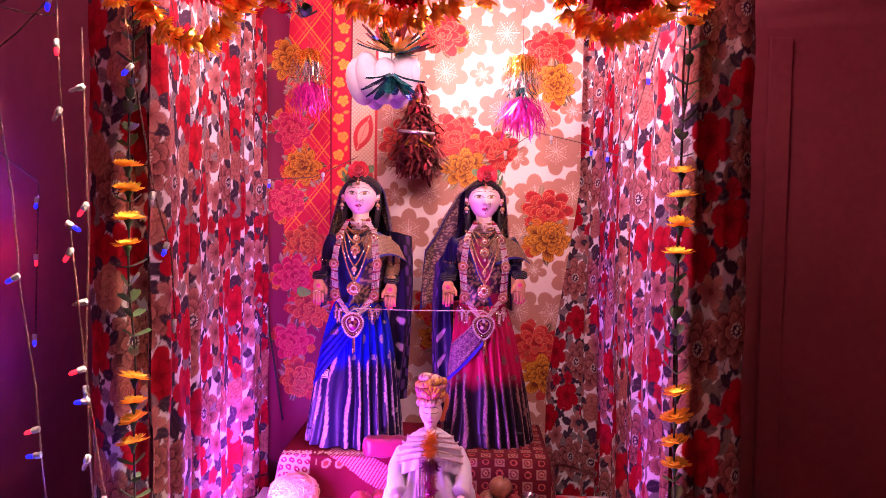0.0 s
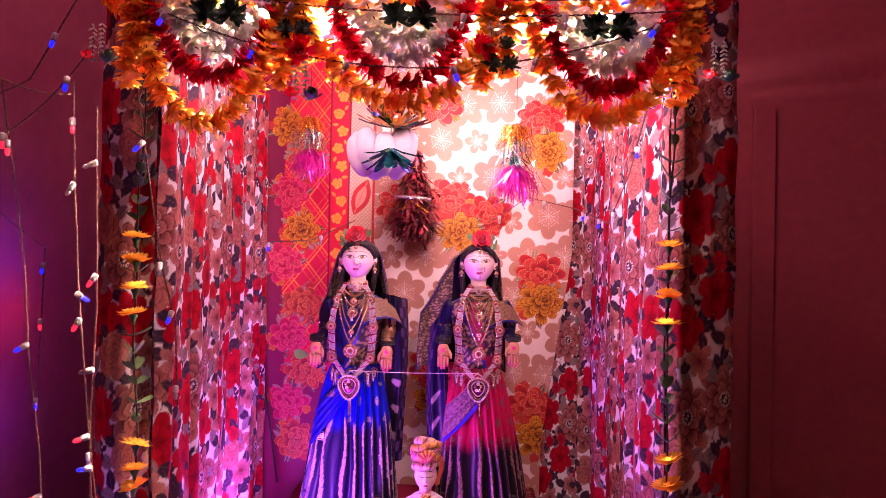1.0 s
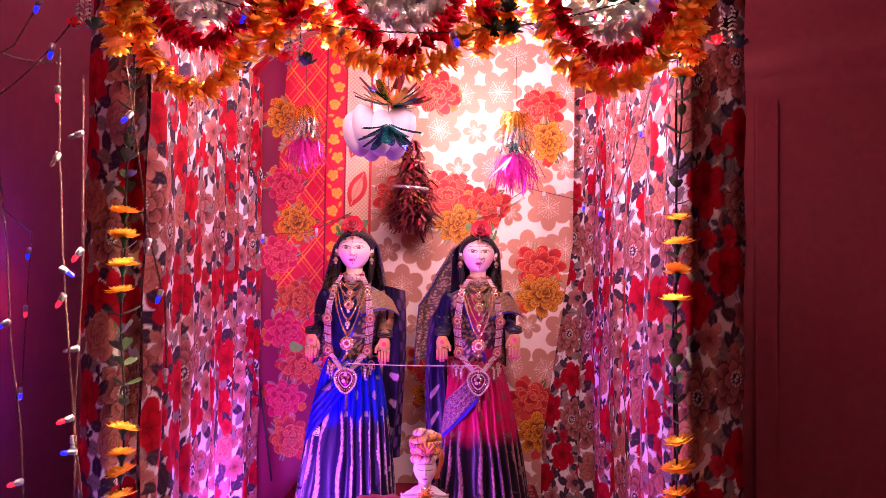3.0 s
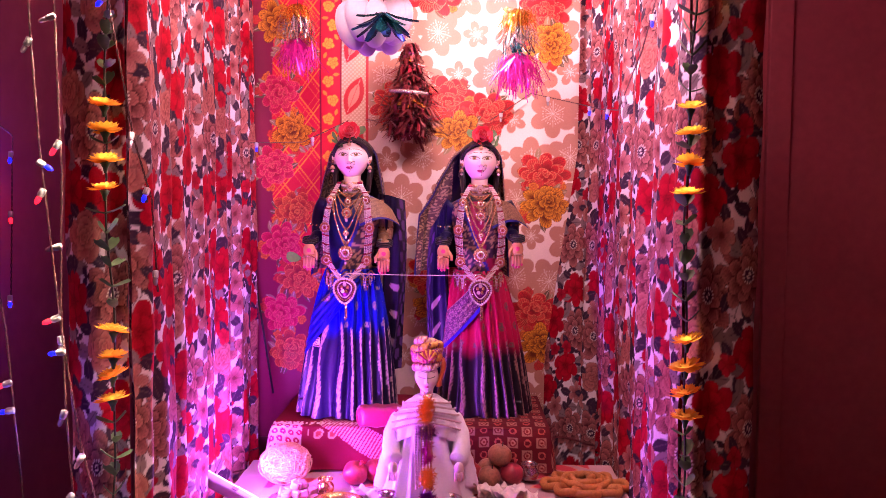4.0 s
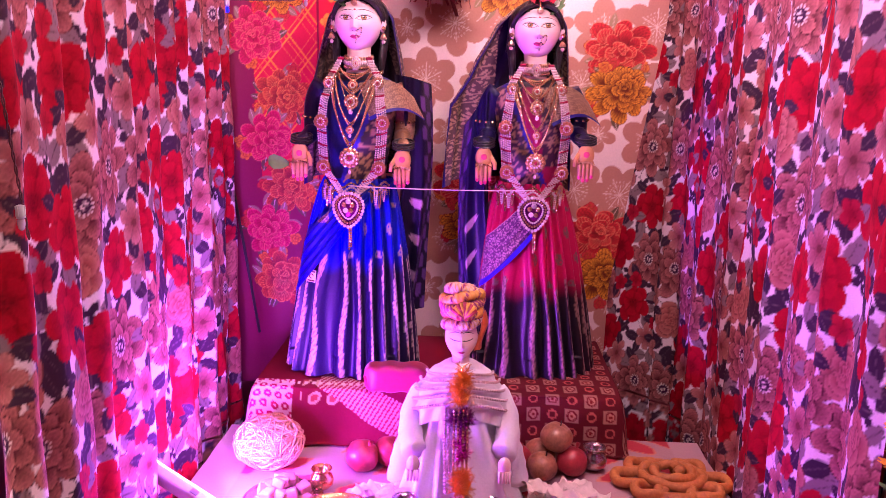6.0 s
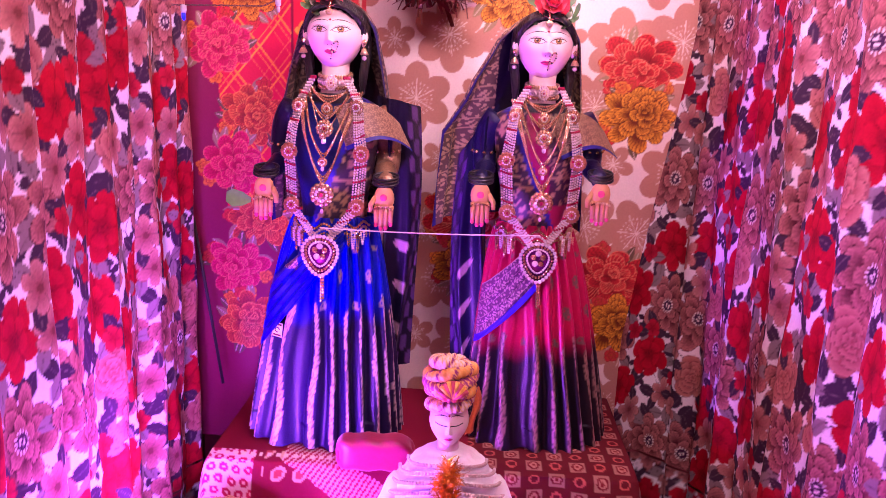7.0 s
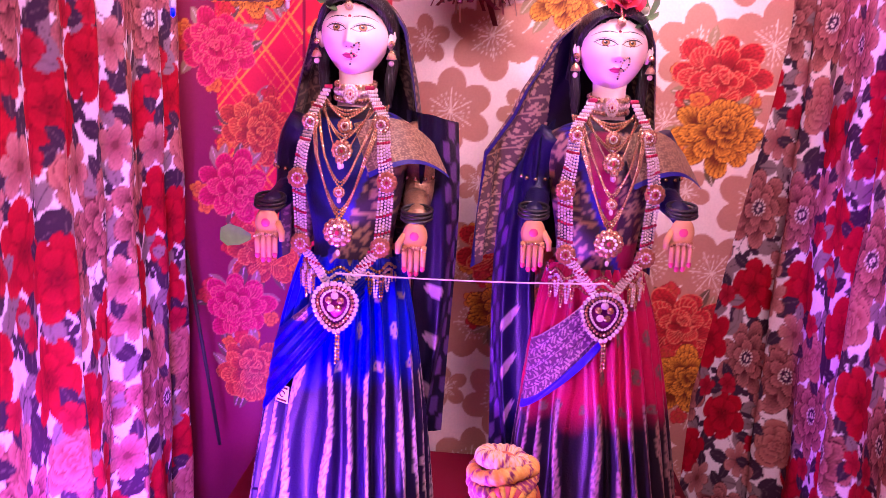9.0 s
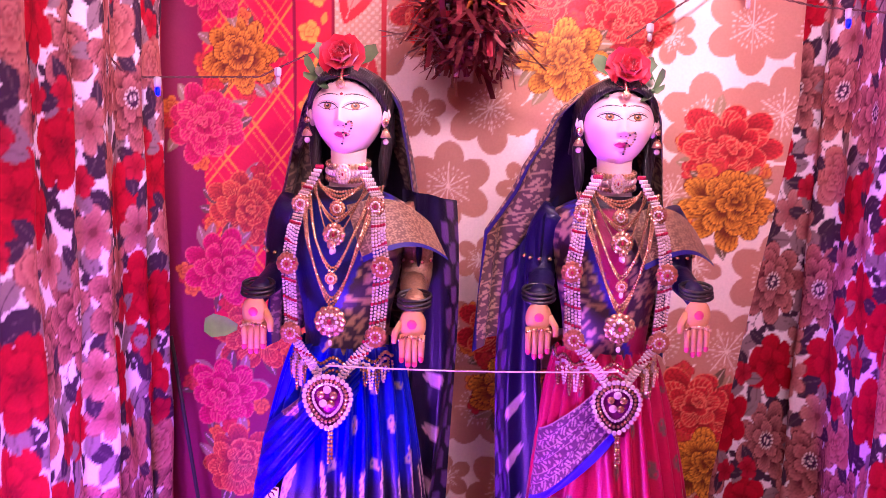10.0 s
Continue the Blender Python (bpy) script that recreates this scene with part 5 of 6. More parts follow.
# ---------------------------------------------------------------- small seated doll
def small_doll(m):
    s = Shape()
    nth, nz = 160, 60
    th, v = np.meshgrid(np.linspace(0, 2 * math.pi, nth, endpoint=False), np.linspace(0, 1, nz))
    ez = (1 - v) ** 1.15
    rx, ry = 0.054 + 0.082 * ez, 0.046 + 0.068 * ez
    fold = np.sin(13 * th + 2 * np.sin(3 * th) + 3 * v) * (0.002 + 0.010 * ez) + 0.012 * np.sin(5 * th + 1) * ez
    s.add(np.stack([(rx + fold) * np.cos(th), (ry + fold) * np.sin(th) - 0.01 * ez, 0.27 * v + 0.004], -1).reshape(-1, 3), grid_faces(nz, nth, True), 0)
    # cape over the shoulders
    th, v = np.meshgrid(np.linspace(0, 2 * math.pi, 120, endpoint=False), np.linspace(0, 1, 36))
    rx, ry = 0.019 + 0.087 * np.sin(v * 1.57) ** 0.8, 0.018 + 0.058 * np.sin(v * 1.57) ** 0.8
    fold = 0.004 * np.sin(15 * th + 6 * v) * v + 0.004 * np.sin(v * 26) * (v < 0.8)
    s.add(np.stack([(rx + fold) * np.cos(th), (ry + fold) * np.sin(th), 0.295 - 0.095 * v ** 1.6 - 0.05 * np.abs(np.cos(th)) ** 2 * v], -1).reshape(-1, 3), grid_faces(36, 120, True), 0)
    for e in (-1, 1):
        sl = bezier((e * 0.075, 0, 0.23), (e * 0.110, -0.01, 0.19), (e * 0.105, -0.05, 0.14), (e * 0.090, -0.08, 0.125), 14)
        tube(s, sl, np.linspace(0.024, 0.026, 14) + 0.0012 * np.sin(np.arange(14) * 1.7), 0, 16)
        fl = bezier((e * 0.09, -0.01, 0.17), (e * 0.115, -0.01, 0.12), (e * 0.12, -0.01, 0.08), (e * 0.125, -0.02, 0.03), 14)
        tube(s, fl, np.linspace(0.018, 0.028, 14) + 0.0012 * np.sin(np.arange(14) * 2.3), 0, 16)
        ball(s, (e * 0.092, -0.105, 0.113), (0.014, 0.012, 0.018), 1, 12, 8)
        for k in range(4):
            x = e * 0.092 + (k - 1.5) * 0.0068
            tube(s, [(x, -0.112, 0.104), (x, -0.116, 0.092), (x, -0.114, 0.080)], (0.0036, 0.0034, 0.0025), 1, 6)
    lathe(s, ((0.020, 0.285), (0.018, 0.30), (0.020, 0.315)), (0, 0, 0), 1, 18)
    painted_head(s, 5, (0, -0.004, 0.348), 0.034, 0.035, 0.046, 0.30, (0.80, 0.66, 0.62), 0.60, True)
    # turban of wound bands
    for k, (z, R, r, c) in enumerate(((0.383, 0.036, 0.013, (0.72, 0.56, 0.52)), (0.398, 0.036, 0.013, (0.42, 0.02, 0.07)), (0.412, 0.040, 0.013, (0.70, 0.36, 0.06)), (0.425, 0.042, 0.013, (0.26, 0.03, 0.16)), (0.437, 0.040, 0.013, (0.68, 0.34, 0.06)), (0.449, 0.030, 0.014, (0.70, 0.50, 0.40)))):
        R, r = R * 0.86, r * 0.90
        n, sides = 150, 18
        q = np.linspace(0, 2 * math.pi, n)
        Q, E = np.repeat(q, sides), np.tile(np.arange(sides) / sides * 6.283, n)
        weave = np.sin(Q * 40 + E * 2 + k) * np.sin(E * 5 + Q * 6)
        col = np.where((weave > 0.30)[:, None], (0.66, 0.40, 0.10), np.where((np.sin(Q * 9 + E + k * 2) > 0.72)[:, None], (0.24, 0.02, 0.14), c))
        fold = r * (0.90 + 0.10 * np.sin(q * 4 + k * 2)) + 0.0008 * np.sin(q * 23)
        tube(s, np.stack([R * np.cos(q) * 1.05, R * np.sin(q), z + 0.007 * np.cos(q + k * 1.7) + 0.003 * np.sin(q * 2 + k)], 1), fold, 2, sides, col, caps=False)
    # pleated fan pinned on the turban's front
    for k in range(9):
        a = (k - 4) * 0.26
        tube(s, [(0.004, -0.044, 0.402), (0.004 + 0.014 * math.sin(a), -0.049, 0.402 + 0.018 * math.cos(a)), (0.004 + 0.028 * math.sin(a), -0.047, 0.402 + 0.034 * math.cos(a))], (0.002, 0.0042, 0.0046), 2, 8, (0.74, 0.42, 0.06) if k % 2 else (0.45, 0.05, 0.10))
    ball(s, (0, 0, 0.420), (0.029, 0.029, 0.038), 2, 20, 12, (0.55, 0.15, 0.05))
    # turban tail
    a, v = np.meshgrid(np.linspace(0, 1, 12), np.linspace(0, 1, 24))
    s.add(np.stack([0.034 + 0.016 * a + 0.006 * np.sin(v * 5), 0.004 + 0.02 * a + 0.004 * np.sin(a * 7), 0.40 - 0.085 * v], -1).reshape(-1, 3), grid_faces(24, 12), 2, (0.62, 0.16, 0.05))
    ob = part("seated_doll", s.mesh("seated_doll", [MUSLIN, SKIN, TURBAN, LIP, BLACK, FACE], True, True))
    ob.matrix_basis = m
    return tagged(ob, "small seated doll in white muslin with an orange silk turban", "doll")


SMALL = pose(-0.014, 2.288, TZ - 0.006, 0, 0, 2)
small_doll(SMALL)

# pearls and tinsel on the small doll
pn = base("pearl_necklace", SMALL, "rows of white pearls round the small doll's shoulders", "necklace")
for k in range(5):
    s = Shape()
    q = np.linspace(math.pi * 0.98, math.pi * 2.02, 60)
    v = 0.26 + 0.13 * k
    w = math.sin(v * 1.57) ** 0.8
    beads(s, np.stack([(0.027 + 0.087 * w) * np.cos(q), (0.026 + 0.058 * w) * np.sin(q), 0.297 - 0.095 * v ** 1.6 - 0.05 * np.cos(q) ** 2 * v], 1), 0.0034, 0.0064)
    part("strand", s, [PEARL], pn)
for x in (-0.030, -0.022):
    s = Shape()
    beads(s, [(x, -0.072, 0.22), (x, -0.098, 0.15), (x + 0.004, -0.125, 0.06)], 0.0038, 0.0072)
    part("strand", s, [PEARL], pn)


def tinsel(s, path, R, n, slot, rng, length=None):
    """Fine foil strips that stand out round a path."""
    path = np.asarray(path)
    for _ in range(n):
        t = rng.uniform(0, len(path) - 1.001)
        i = int(t)
        p = path[i] + (path[i + 1] - path[i]) * (t - i)
        d = rng.normal(size=3)
        d /= np.linalg.norm(d)
        w = np.cross(d, rng.normal(size=3))
        w = w / np.linalg.norm(w) * 0.0009
        e = p + d * R * rng.uniform(0.6, 1.1)
        mid = (p + e) / 2 + rng.normal(size=3) * R * 0.15
        s.add([p - w, p + w, mid + w, mid - w, e + w * 0.6, e - w * 0.6], [(0, 1, 2, 3), (3, 2, 4, 5)], slot)


g = np.random.default_rng(11)
tg = base("tinsel_garland", SMALL @ pose(0, -0.024, 0), "gold and purple tinsel garland hanging on the small doll", "garland")
for nm, a, b, R, M in (("gold_tuft", (0, -0.062, 0.300), (0, -0.078, 0.245), 0.026, TINSEL), ("purple_tuft", (0.002, -0.088, 0.222), (0.002, -0.092, 0.212), 0.024, PURPLEFOIL),
                       ("gold_tuft", (0.002, -0.096, 0.19), (0.004, -0.112, 0.14), 0.016, PINKFOIL), ("gold_tuft", (0.004, -0.120, 0.115), (0.004, -0.130, 0.08), 0.022, TINSEL), ("purple_tuft", (0.004, -0.135, 0.055), (0.004, -0.137, 0.04), 0.022, PURPLEFOIL)):
    s = Shape()
    tinsel(s, np.linspace(a, b, 6) + np.stack([0.010 * np.sin(np.arange(6) * 2.1), np.zeros(6), np.zeros(6)], 1), R * 1.1, 620, 0, g)
    part(nm, s, M, tg, smooth=False)
for x in (-0.012, -0.004, 0.006, 0.014):
    s = Shape()
    beads(s, [(x, -0.098, 0.235), (x, -0.112, 0.15), (x, -0.128, 0.08)], 0.0034, 0.0066)
    part("strand", s, [GOLD], tg)


# ---------------------------------------------------------------- offerings on the table
# nest of fried vermicelli
nd = base("vermicelli_nest", (-0.440, 2.345, TZ), "round nest of fried golden vermicelli", "snack")
g = np.random.default_rng(6)
s = Shape()
for k in range(620):
    a, h = g.uniform(0, 6.28), g.uniform(-0.95, 1)
    ax = np.array((math.sqrt(1 - h * h) * math.cos(a), math.sqrt(1 - h * h) * math.sin(a), h))
    u = np.cross(ax, (0, 0, 1.0) if abs(h) < 0.9 else (1.0, 0, 0))
    u /= np.linalg.norm(u)
    w = np.cross(ax, u)
    spin, ln, rr = g.uniform(0, 6.28), g.uniform(0.5, 1.4), g.uniform(0.74, 1.06)
    d = u * math.cos(spin) + w * math.sin(spin)
    e = np.cross(ax, d)
    t = np.linspace(-ln / 2, ln / 2, 7)
    bend = g.uniform(-0.35, 0.35)
    pts = [(ax * math.cos(q) + d * math.sin(q) + e * bend * (q * q)) * rr for q in t]
    tube(s, np.array(pts) * np.array((0.076, 0.070, 0.058)) + np.array((0, 0, 0.060)), 0.0016, 0, 4)
ball(s, (0, 0, 0.056), (0.052, 0.048, 0.040), 0, 16, 10)
part("tangle", s, NOODLE, nd)


def fruit(m, R, material, label, crown=False):
    f = base("pomegranate" if crown else "apple", m, label, "fruit", "fruits on the table")
    s = Shape()
    th, ph = np.meshgrid(np.linspace(0, 2 * math.pi, 24, endpoint=False), np.linspace(0.02, 3.12, 16))
    r = R * (1 + 0.03 * np.cos(6 * th) * np.sin(ph)) * (1 - 0.16 * np.exp(-(ph / 0.35) ** 2) - 0.08 * np.exp(-((3.14 - ph) / 0.4) ** 2))
    s.add(np.stack([r * np.sin(ph) * np.cos(th), r * np.sin(ph) * np.sin(th), R * 0.92 + r * np.cos(ph) * 0.94], -1).reshape(-1, 3), grid_faces(16, 24, True))
    part("flesh", s, material, f)
    s = Shape()
    if crown:
        for k in range(6):
            petal(s, R * 0.35, R * 0.2, 1.1, k * 1.05, lift=R * 1.72, r0=R * 0.12)
        part("crown", s, material, f)
    else:
        tube(s, [(0, 0, R * 1.6), (0.002, 0, R * 1.8), (0.005, 0, R * 2.02)], 0.0015, 0, 5)
        part("stalk", s, STEM, f)


for x, y, R in ((-0.247, 2.365, 0.038), (-0.188, 2.395, 0.036)):
    fruit(pose(x, y, TZ, 30, 12, 40), R, POME, "dark red pomegranate lying on the table cloth", True)
for x, y, z, R, M, l in ((0.165, 2.345, 0.0, 0.034, APPLE, "yellow and red apple on the table"), (0.232, 2.365, 0.0, 0.036, POME, "red pomegranate on the table"), (0.165, 2.405, 0.0, 0.036, APPLE, "yellow and red apple on the table"),
                         (0.195, 2.372, 0.055, 0.036, APPLE, "yellowish apple on top of the fruit pile"), (0.115, 2.385, 0.0, 0.033, POME, "red pomegranate on the table")):
    fruit(pose(x, y, TZ + z, 14, -10, 60 * x * 10), R, M, l, M is POME)


def pot(m, R, h, material, label, name="lota"):
    p = base(name, m, label, "pot", "metal vessels")
    s = Shape()
    lathe(s, ((0.001, 0.0), (R * 0.62, 0.0), (R * 0.95, h * 0.22), (R, h * 0.42), (R * 0.88, h * 0.66), (R * 0.62, h * 0.80), (R * 0.60, h * 0.86), (R * 0.82, h), (R * 0.78, h), (R * 0.56, h * 0.86), (R * 0.5, h * 0.5), (0.001, h * 0.45)), seg=32)
    part("body", s, material, p)
    s = Shape()
    q = np.linspace(0, 2 * math.pi, 33)
    tube(s, np.stack([R * 0.81 * np.cos(q), R * 0.81 * np.sin(q), np.full(33, h)], 1), 0.002, 0, 6, caps=False)
    part("rim", s, material, p)


pot((pose(0.296, 2.40, TZ)), 0.030, 0.052, STEEL, "small polished steel pot with a flared rim")
pot((pose(-0.305, 2.262, TZ)), 0.026, 0.044, BRASS, "small brass pot with a flared rim")
pot((pose(-0.115, 2.145, TZ)), 0.030, 0.050, STEEL, "steel tumbler at the small doll's feet")


def bowl(m, R, h, material, label, fill=None, cat="bowl"):
    p = base(cat, m, label, cat, "metal vessels")
    s = Shape()
    lathe(s, ((0.001, 0.0), (R * 0.8, 0.0), (R * 0.95, h * 0.5), (R, h), (R * 0.97, h), (R * 0.9, h * 0.5), (R * 0.74, 0.004), (0.001, 0.004)), seg=40)
    part("body", s, material, p)
    if fill:
        s = Shape()
        lathe(s, ((0.001, h * 0.78), (R * 0.5, h * 0.76), (R * 0.9, h * 0.7), (R * 0.88, h * 0.55)), seg=30)
        part("contents", s, fill, p)


bowl(pose(0.050, 2.150, TZ), 0.042, 0.036, STEEL, "steel bowl with milk on the table", MUSLIN)
bowl(pose(-0.245, 2.100, TZ), 0.075, 0.040, BRASS, "wide polished brass bowl on the table")
# plate of cubed sweets
pl = base("sweet_plate", (-0.372, 2.195, TZ), "steel plate heaped with brown milk sweets", "plate")
s = Shape()
lathe(s, ((0.001, 0.0), (0.065, 0.0), (0.085, 0.008), (0.083, 0.011), (0.064, 0.004), (0.001, 0.004)), seg=40)
part("plate", s, STEEL, pl)
s = Shape()
block(s, (0, 0, 0), (0.026, 0.026, 0.020), 0.004)
cube = s.mesh("sweet", [SWEET])
g = np.random.default_rng(8)
for k in range(30):
    lay = 0 if k < 17 else (1 if k < 26 else 2)
    R = (0.062, 0.042, 0.016)[lay] * math.sqrt(g.uniform(0.02, 1))
    a = k * 2.4
    ob = part("sweet", cube, [SWEET], pl)
    ob.matrix_basis = pose(R * math.cos(a), R * math.sin(a), 0.015 + 0.017 * lay, g.uniform(-22, 22), g.uniform(-22, 22), g.uniform(0, 90))


def crumpled(name, m, w, d, h, seed, label, material, cat, sheets=3):
    """A pile of thin puffed crisps."""
    p = base(name, m, label, cat)
    g = np.random.default_rng(seed)
    for k in range(sheets):
        n = 32
        X, Y = np.meshgrid(np.linspace(-1, 1, n), np.linspace(-1, 1, n))
        r = np.hypot(X, Y)
        a = np.arctan2(Y, X)
        cx, cy = g.uniform(-0.42, 0.42) * w, g.uniform(-0.4, 0.4) * d
        sc = g.uniform(0.55, 0.75)
        R = 1 + 0.12 * np.sin(a * 3 + g.uniform(0, 6)) + 0.06 * np.sin(a * 7 + g.uniform(0, 6))
        q = np.maximum(np.abs(X), np.abs(Y)) / (r + 1e-6)
        Xd, Yd = X * q * R, Y * q * R
        Z = h * (0.15 + 0.9 * k / sheets) + 0.012 * np.sin(Xd * 5 + g.uniform(0, 6)) * np.cos(Yd * 4 + g.uniform(0, 6)) + 0.0025 * np.sin(Xd * 13 + Yd * 9 + k) + 0.006 * np.sin(Xd * 2.3 + k) * r
        Z = np.maximum(Z, 0.003 + 0.002 * k)
        s = Shape()
        top = np.stack([cx + Xd * w * sc * 0.6, cy + Yd * d * sc * 0.6, Z], -1).reshape(-1, 3)
        s.add(top, grid_faces(n, n))
        s.add(top - (0, 0, 0.0022), [f[::-1] for f in grid_faces(n, n)])
        part("crisp", s, material, p)


crumpled("rice_crisps", pose(0.215, 2.240, TZ), 0.125, 0.085, 0.036, 3, "pile of white puffed rice crisps on the table", CRISP, "snack", 6)
crumpled("rice_crisps", pose(-0.150, 2.215, TZ), 0.13, 0.06, 0.035, 12, "broken white rice crisps beside the small doll", CRISP, "snack", 5)
# fried spiral
sp = base("fried_spiral", (0.455, 2.345, TZ), "large brown fried dough spiral with side loops", "snack")
s = Shape()
t = np.linspace(0.25, 1, 220)
tube(s, np.stack([0.078 * t * np.cos(t * 20), 0.062 * t * np.sin(t * 20), 0.040 - 0.022 * t + 0.003 * np.sin(t * 70)], 1), 0.0105 + 0.001 * np.sin(t * 160), 0, 8)
part("coil", s, FRIED, sp)
q = np.linspace(0, 2 * math.pi, 40)
for cx, cy, rr in ((-0.085, -0.005, 0.03), (0.090, -0.012, 0.03), (0.0, -0.062, 0.03), (0.052, 0.05, 0.026), (-0.05, 0.05, 0.026), (-0.055, -0.055, 0.026), (0.062, -0.055, 0.027)):
    s = Shape()
    tube(s, np.stack([cx + rr * np.cos(q) * 1.2, cy + rr * np.sin(q), np.full(40, 0.013) + 0.003 * np.sin(q * 3)], 1), 0.0115, 0, 8, caps=False)
    part("loop", s, FRIED, sp)

# violet emergency lamp, lying tilted on its feet
ax = Vector((0.195, -0.085, -0.060)).normalized()
az = -(Vector((0.45, 0.85, 0.35)) - ax * ax.dot(Vector((0.45, 0.85, 0.35)))).normalized()
ay = az.cross(ax)
lamp_pose = Matrix((ax, ay, az)).transposed().to_4x4()
lamp_pose.translation = (-0.532, 2.118, 0.520)
lamp = base("emergency_lamp", lamp_pose, "white plastic emergency lamp with a lit violet strip", "lamp")
s = Shape()
block(s, (0, 0, 0.012), (0.26, 0.040, 0.022), 0.006)
part("housing", s, PLASTIC, lamp)
s = Shape()
block(s, (0, 0, -0.001), (0.235, 0.028, 0.006), 0.002)
part("diffuser", s, VIOLET, lamp, "lit violet-white strip")
for x in (-0.095, 0.085):
    s = Shape()
    block(s, (x, -0.040, 0.016), (0.016, 0.060, 0.012), 0.003)
    part("foot", s, PLASTIC, lamp)
for x in (-0.11, 0.02):
    s = Shape()
    block(s, (x, 0.0205, 0.012), (0.018, 0.004, 0.010), 0.001)
    part("switch", s, SCREW, lamp)

# ---------------------------------------------------------------- flower garlands
def pom(R, rows, material, seed, up=0.25):
    """One cloth flower threaded on a string along z."""
    g = np.random.default_rng(seed)
    s = Shape()
    for k, (n, f, tilt) in enumerate(rows):
        for j in range(n):
            petal(s, R * f * g.uniform(0.85, 1.1), R * 0.62, tilt + g.uniform(-0.2, 0.2), j * 2 * math.pi / n + k * 0.4 + g.uniform(-0.15, 0.15), cup=0.35, lift=-0.004 * k, notch=0.2, r0=0.002)
    return s.mesh("flower", [material])


ROWS3 = ((7, 1.0, 0.1), (7, 0.85, 0.55), (5, 0.6, 0.95))
POMS = {"orange": [pom(0.030, ROWS3, ORANGE, k) for k in range(3)], "amber": [pom(0.029, ROWS3, AMBER, k + 5) for k in range(3)],
        "red": [pom(0.027, ROWS3, REDPET, k + 9) for k in range(3)], "white": [pom(0.028, ((7, 1.0, 0.2), (6, 0.8, 0.7), (5, 0.5, 1.0)), WHITEPET, k + 12) for k in range(3)]}


def strung(name, label, path, kind, step, group, seed=0, mixed=None):
    """A garland of flowers along a path."""
    th = base(name, (0, 0, 0), label, "garland", group)
    s = Shape()
    tube(s, path, 0.0012, 0, 5)
    part("string", s, STEM, th)
    g = np.random.default_rng(seed)
    pts = resample(path, step)
    d = np.gradient(pts, axis=0)
    for k, (p, q) in enumerate(zip(pts, d)):
        kk = kind if mixed is None or g.random() < 0.6 else mixed
        ob = part("flower", POMS[kk][k % 3], [], th)
        turn = Vector(q).to_track_quat("Z", "Y").to_matrix().to_4x4()
        p = p + g.normal(size=3) * 0.0035
        sc = g.uniform(0.85, 1.12)
        ob.matrix_basis = Matrix.Translation(p) @ turn @ pose(0, 0, 0, g.uniform(-20, 20), g.uniform(-20, 20), g.uniform(0, 360)) @ Matrix.Scale(sc, 4)
    return th


def arc(a, low, b, n=40):
    """A hanging curve from a through the low point to b, in front of the booth."""
    out = []
    for t in np.linspace(0, 1, n):
        if t < 0.5:
            u = 1 - t * 2
            x, z = low[0] + (a[0] - low[0]) * u ** 0.85, low[1] + (a[1] - low[1]) * u ** 2.1
        else:
            u = t * 2 - 1
            x, z = low[0] + (b[0] - low[0]) * u ** 0.85, low[1] + (b[1] - low[1]) * u ** 2.1
        out.append((x, z))
    return out


def lay(pts, y):
    return np.array([(x, y + 0.03 * (x + 0.63), z) for x, z in pts])


VY = 1.492
for k, (a, low, b) in enumerate((((-0.600, 2.0), (-0.455, 1.722), (-0.285, 1.985)), ((-0.275, 1.985), (-0.030, 1.772), (0.150, 1.985)), ((0.195, 1.985), (0.375, 1.745), (0.548, 1.985)))):
    strung("orange_garland", "swag of orange and yellow cloth marigolds across the shrine's front", lay(arc(a, low, b), VY - 0.012), "amber", 0.0148, "orange swags", k, "orange")
for k, (a, low, b) in enumerate((((-0.580, 1.99), (-0.433, 1.820), (-0.298, 1.985)), ((-0.198, 1.985), (-0.030, 1.812), (0.092, 1.985)), ((0.232, 1.985), (0.375, 1.802), (0.512, 1.985)))):
    strung("red_garland", "swag of red cloth flowers inside the orange swag", lay(arc(a, low, b), VY - 0.006), "red", 0.0130, "red swags", 20 + k)
for k, (a, low, b) in enumerate((((-0.545, 1.99), (-0.435, 1.868), (-0.330, 1.985)), ((-0.165, 1.985), (-0.030, 1.862), (0.065, 1.985)), ((0.262, 1.985), (0.375, 1.852), (0.485, 1.985)))):
    strung("white_garland", "swag of white cloth petals inside the red swag", lay(arc(a, low, b), VY), "white", 0.0150, "white swags", 40 + k)
    mid = lambda p, q, f: (p[0] + (q[0] - p[0]) * f, p[1] + (q[1] - p[1]) * f)
    c = ((a[0] + b[0]) / 2, 1.97)
    strung("white_garland", "shorter swag of white cloth petals inside the red swag", lay(arc(mid(a, c, 0.35), mid(low, c, 0.36), mid(b, c, 0.35)), VY + 0.004), "white", 0.0150, "white swags", 50 + k)
    strung("white_garland", "shortest swag of white cloth petals inside the red swag", lay(arc(mid(a, c, 0.62), mid(low, c, 0.66), mid(b, c, 0.62)), VY + 0.008), "white", 0.0150, "white swags", 55 + k)
strung("top_garland", "thick row of yellow and orange flowers along the top bar", lay([(-0.61 + 1.19 * t, 2.012 - 0.008 * math.sin(t * 9.4) ** 2) for t in np.linspace(0, 1, 60)], VY + 0.014), "amber", 0.0165, "top rows", 60, "orange")
strung("top_garland", "second row of orange flowers along the top bar", lay([(-0.60 + 1.16 * t, 1.985 - 0.006 * math.sin(t * 12) ** 2) for t in np.linspace(0, 1, 60)], VY + 0.022), "amber", 0.0175, "top rows", 61, "orange")
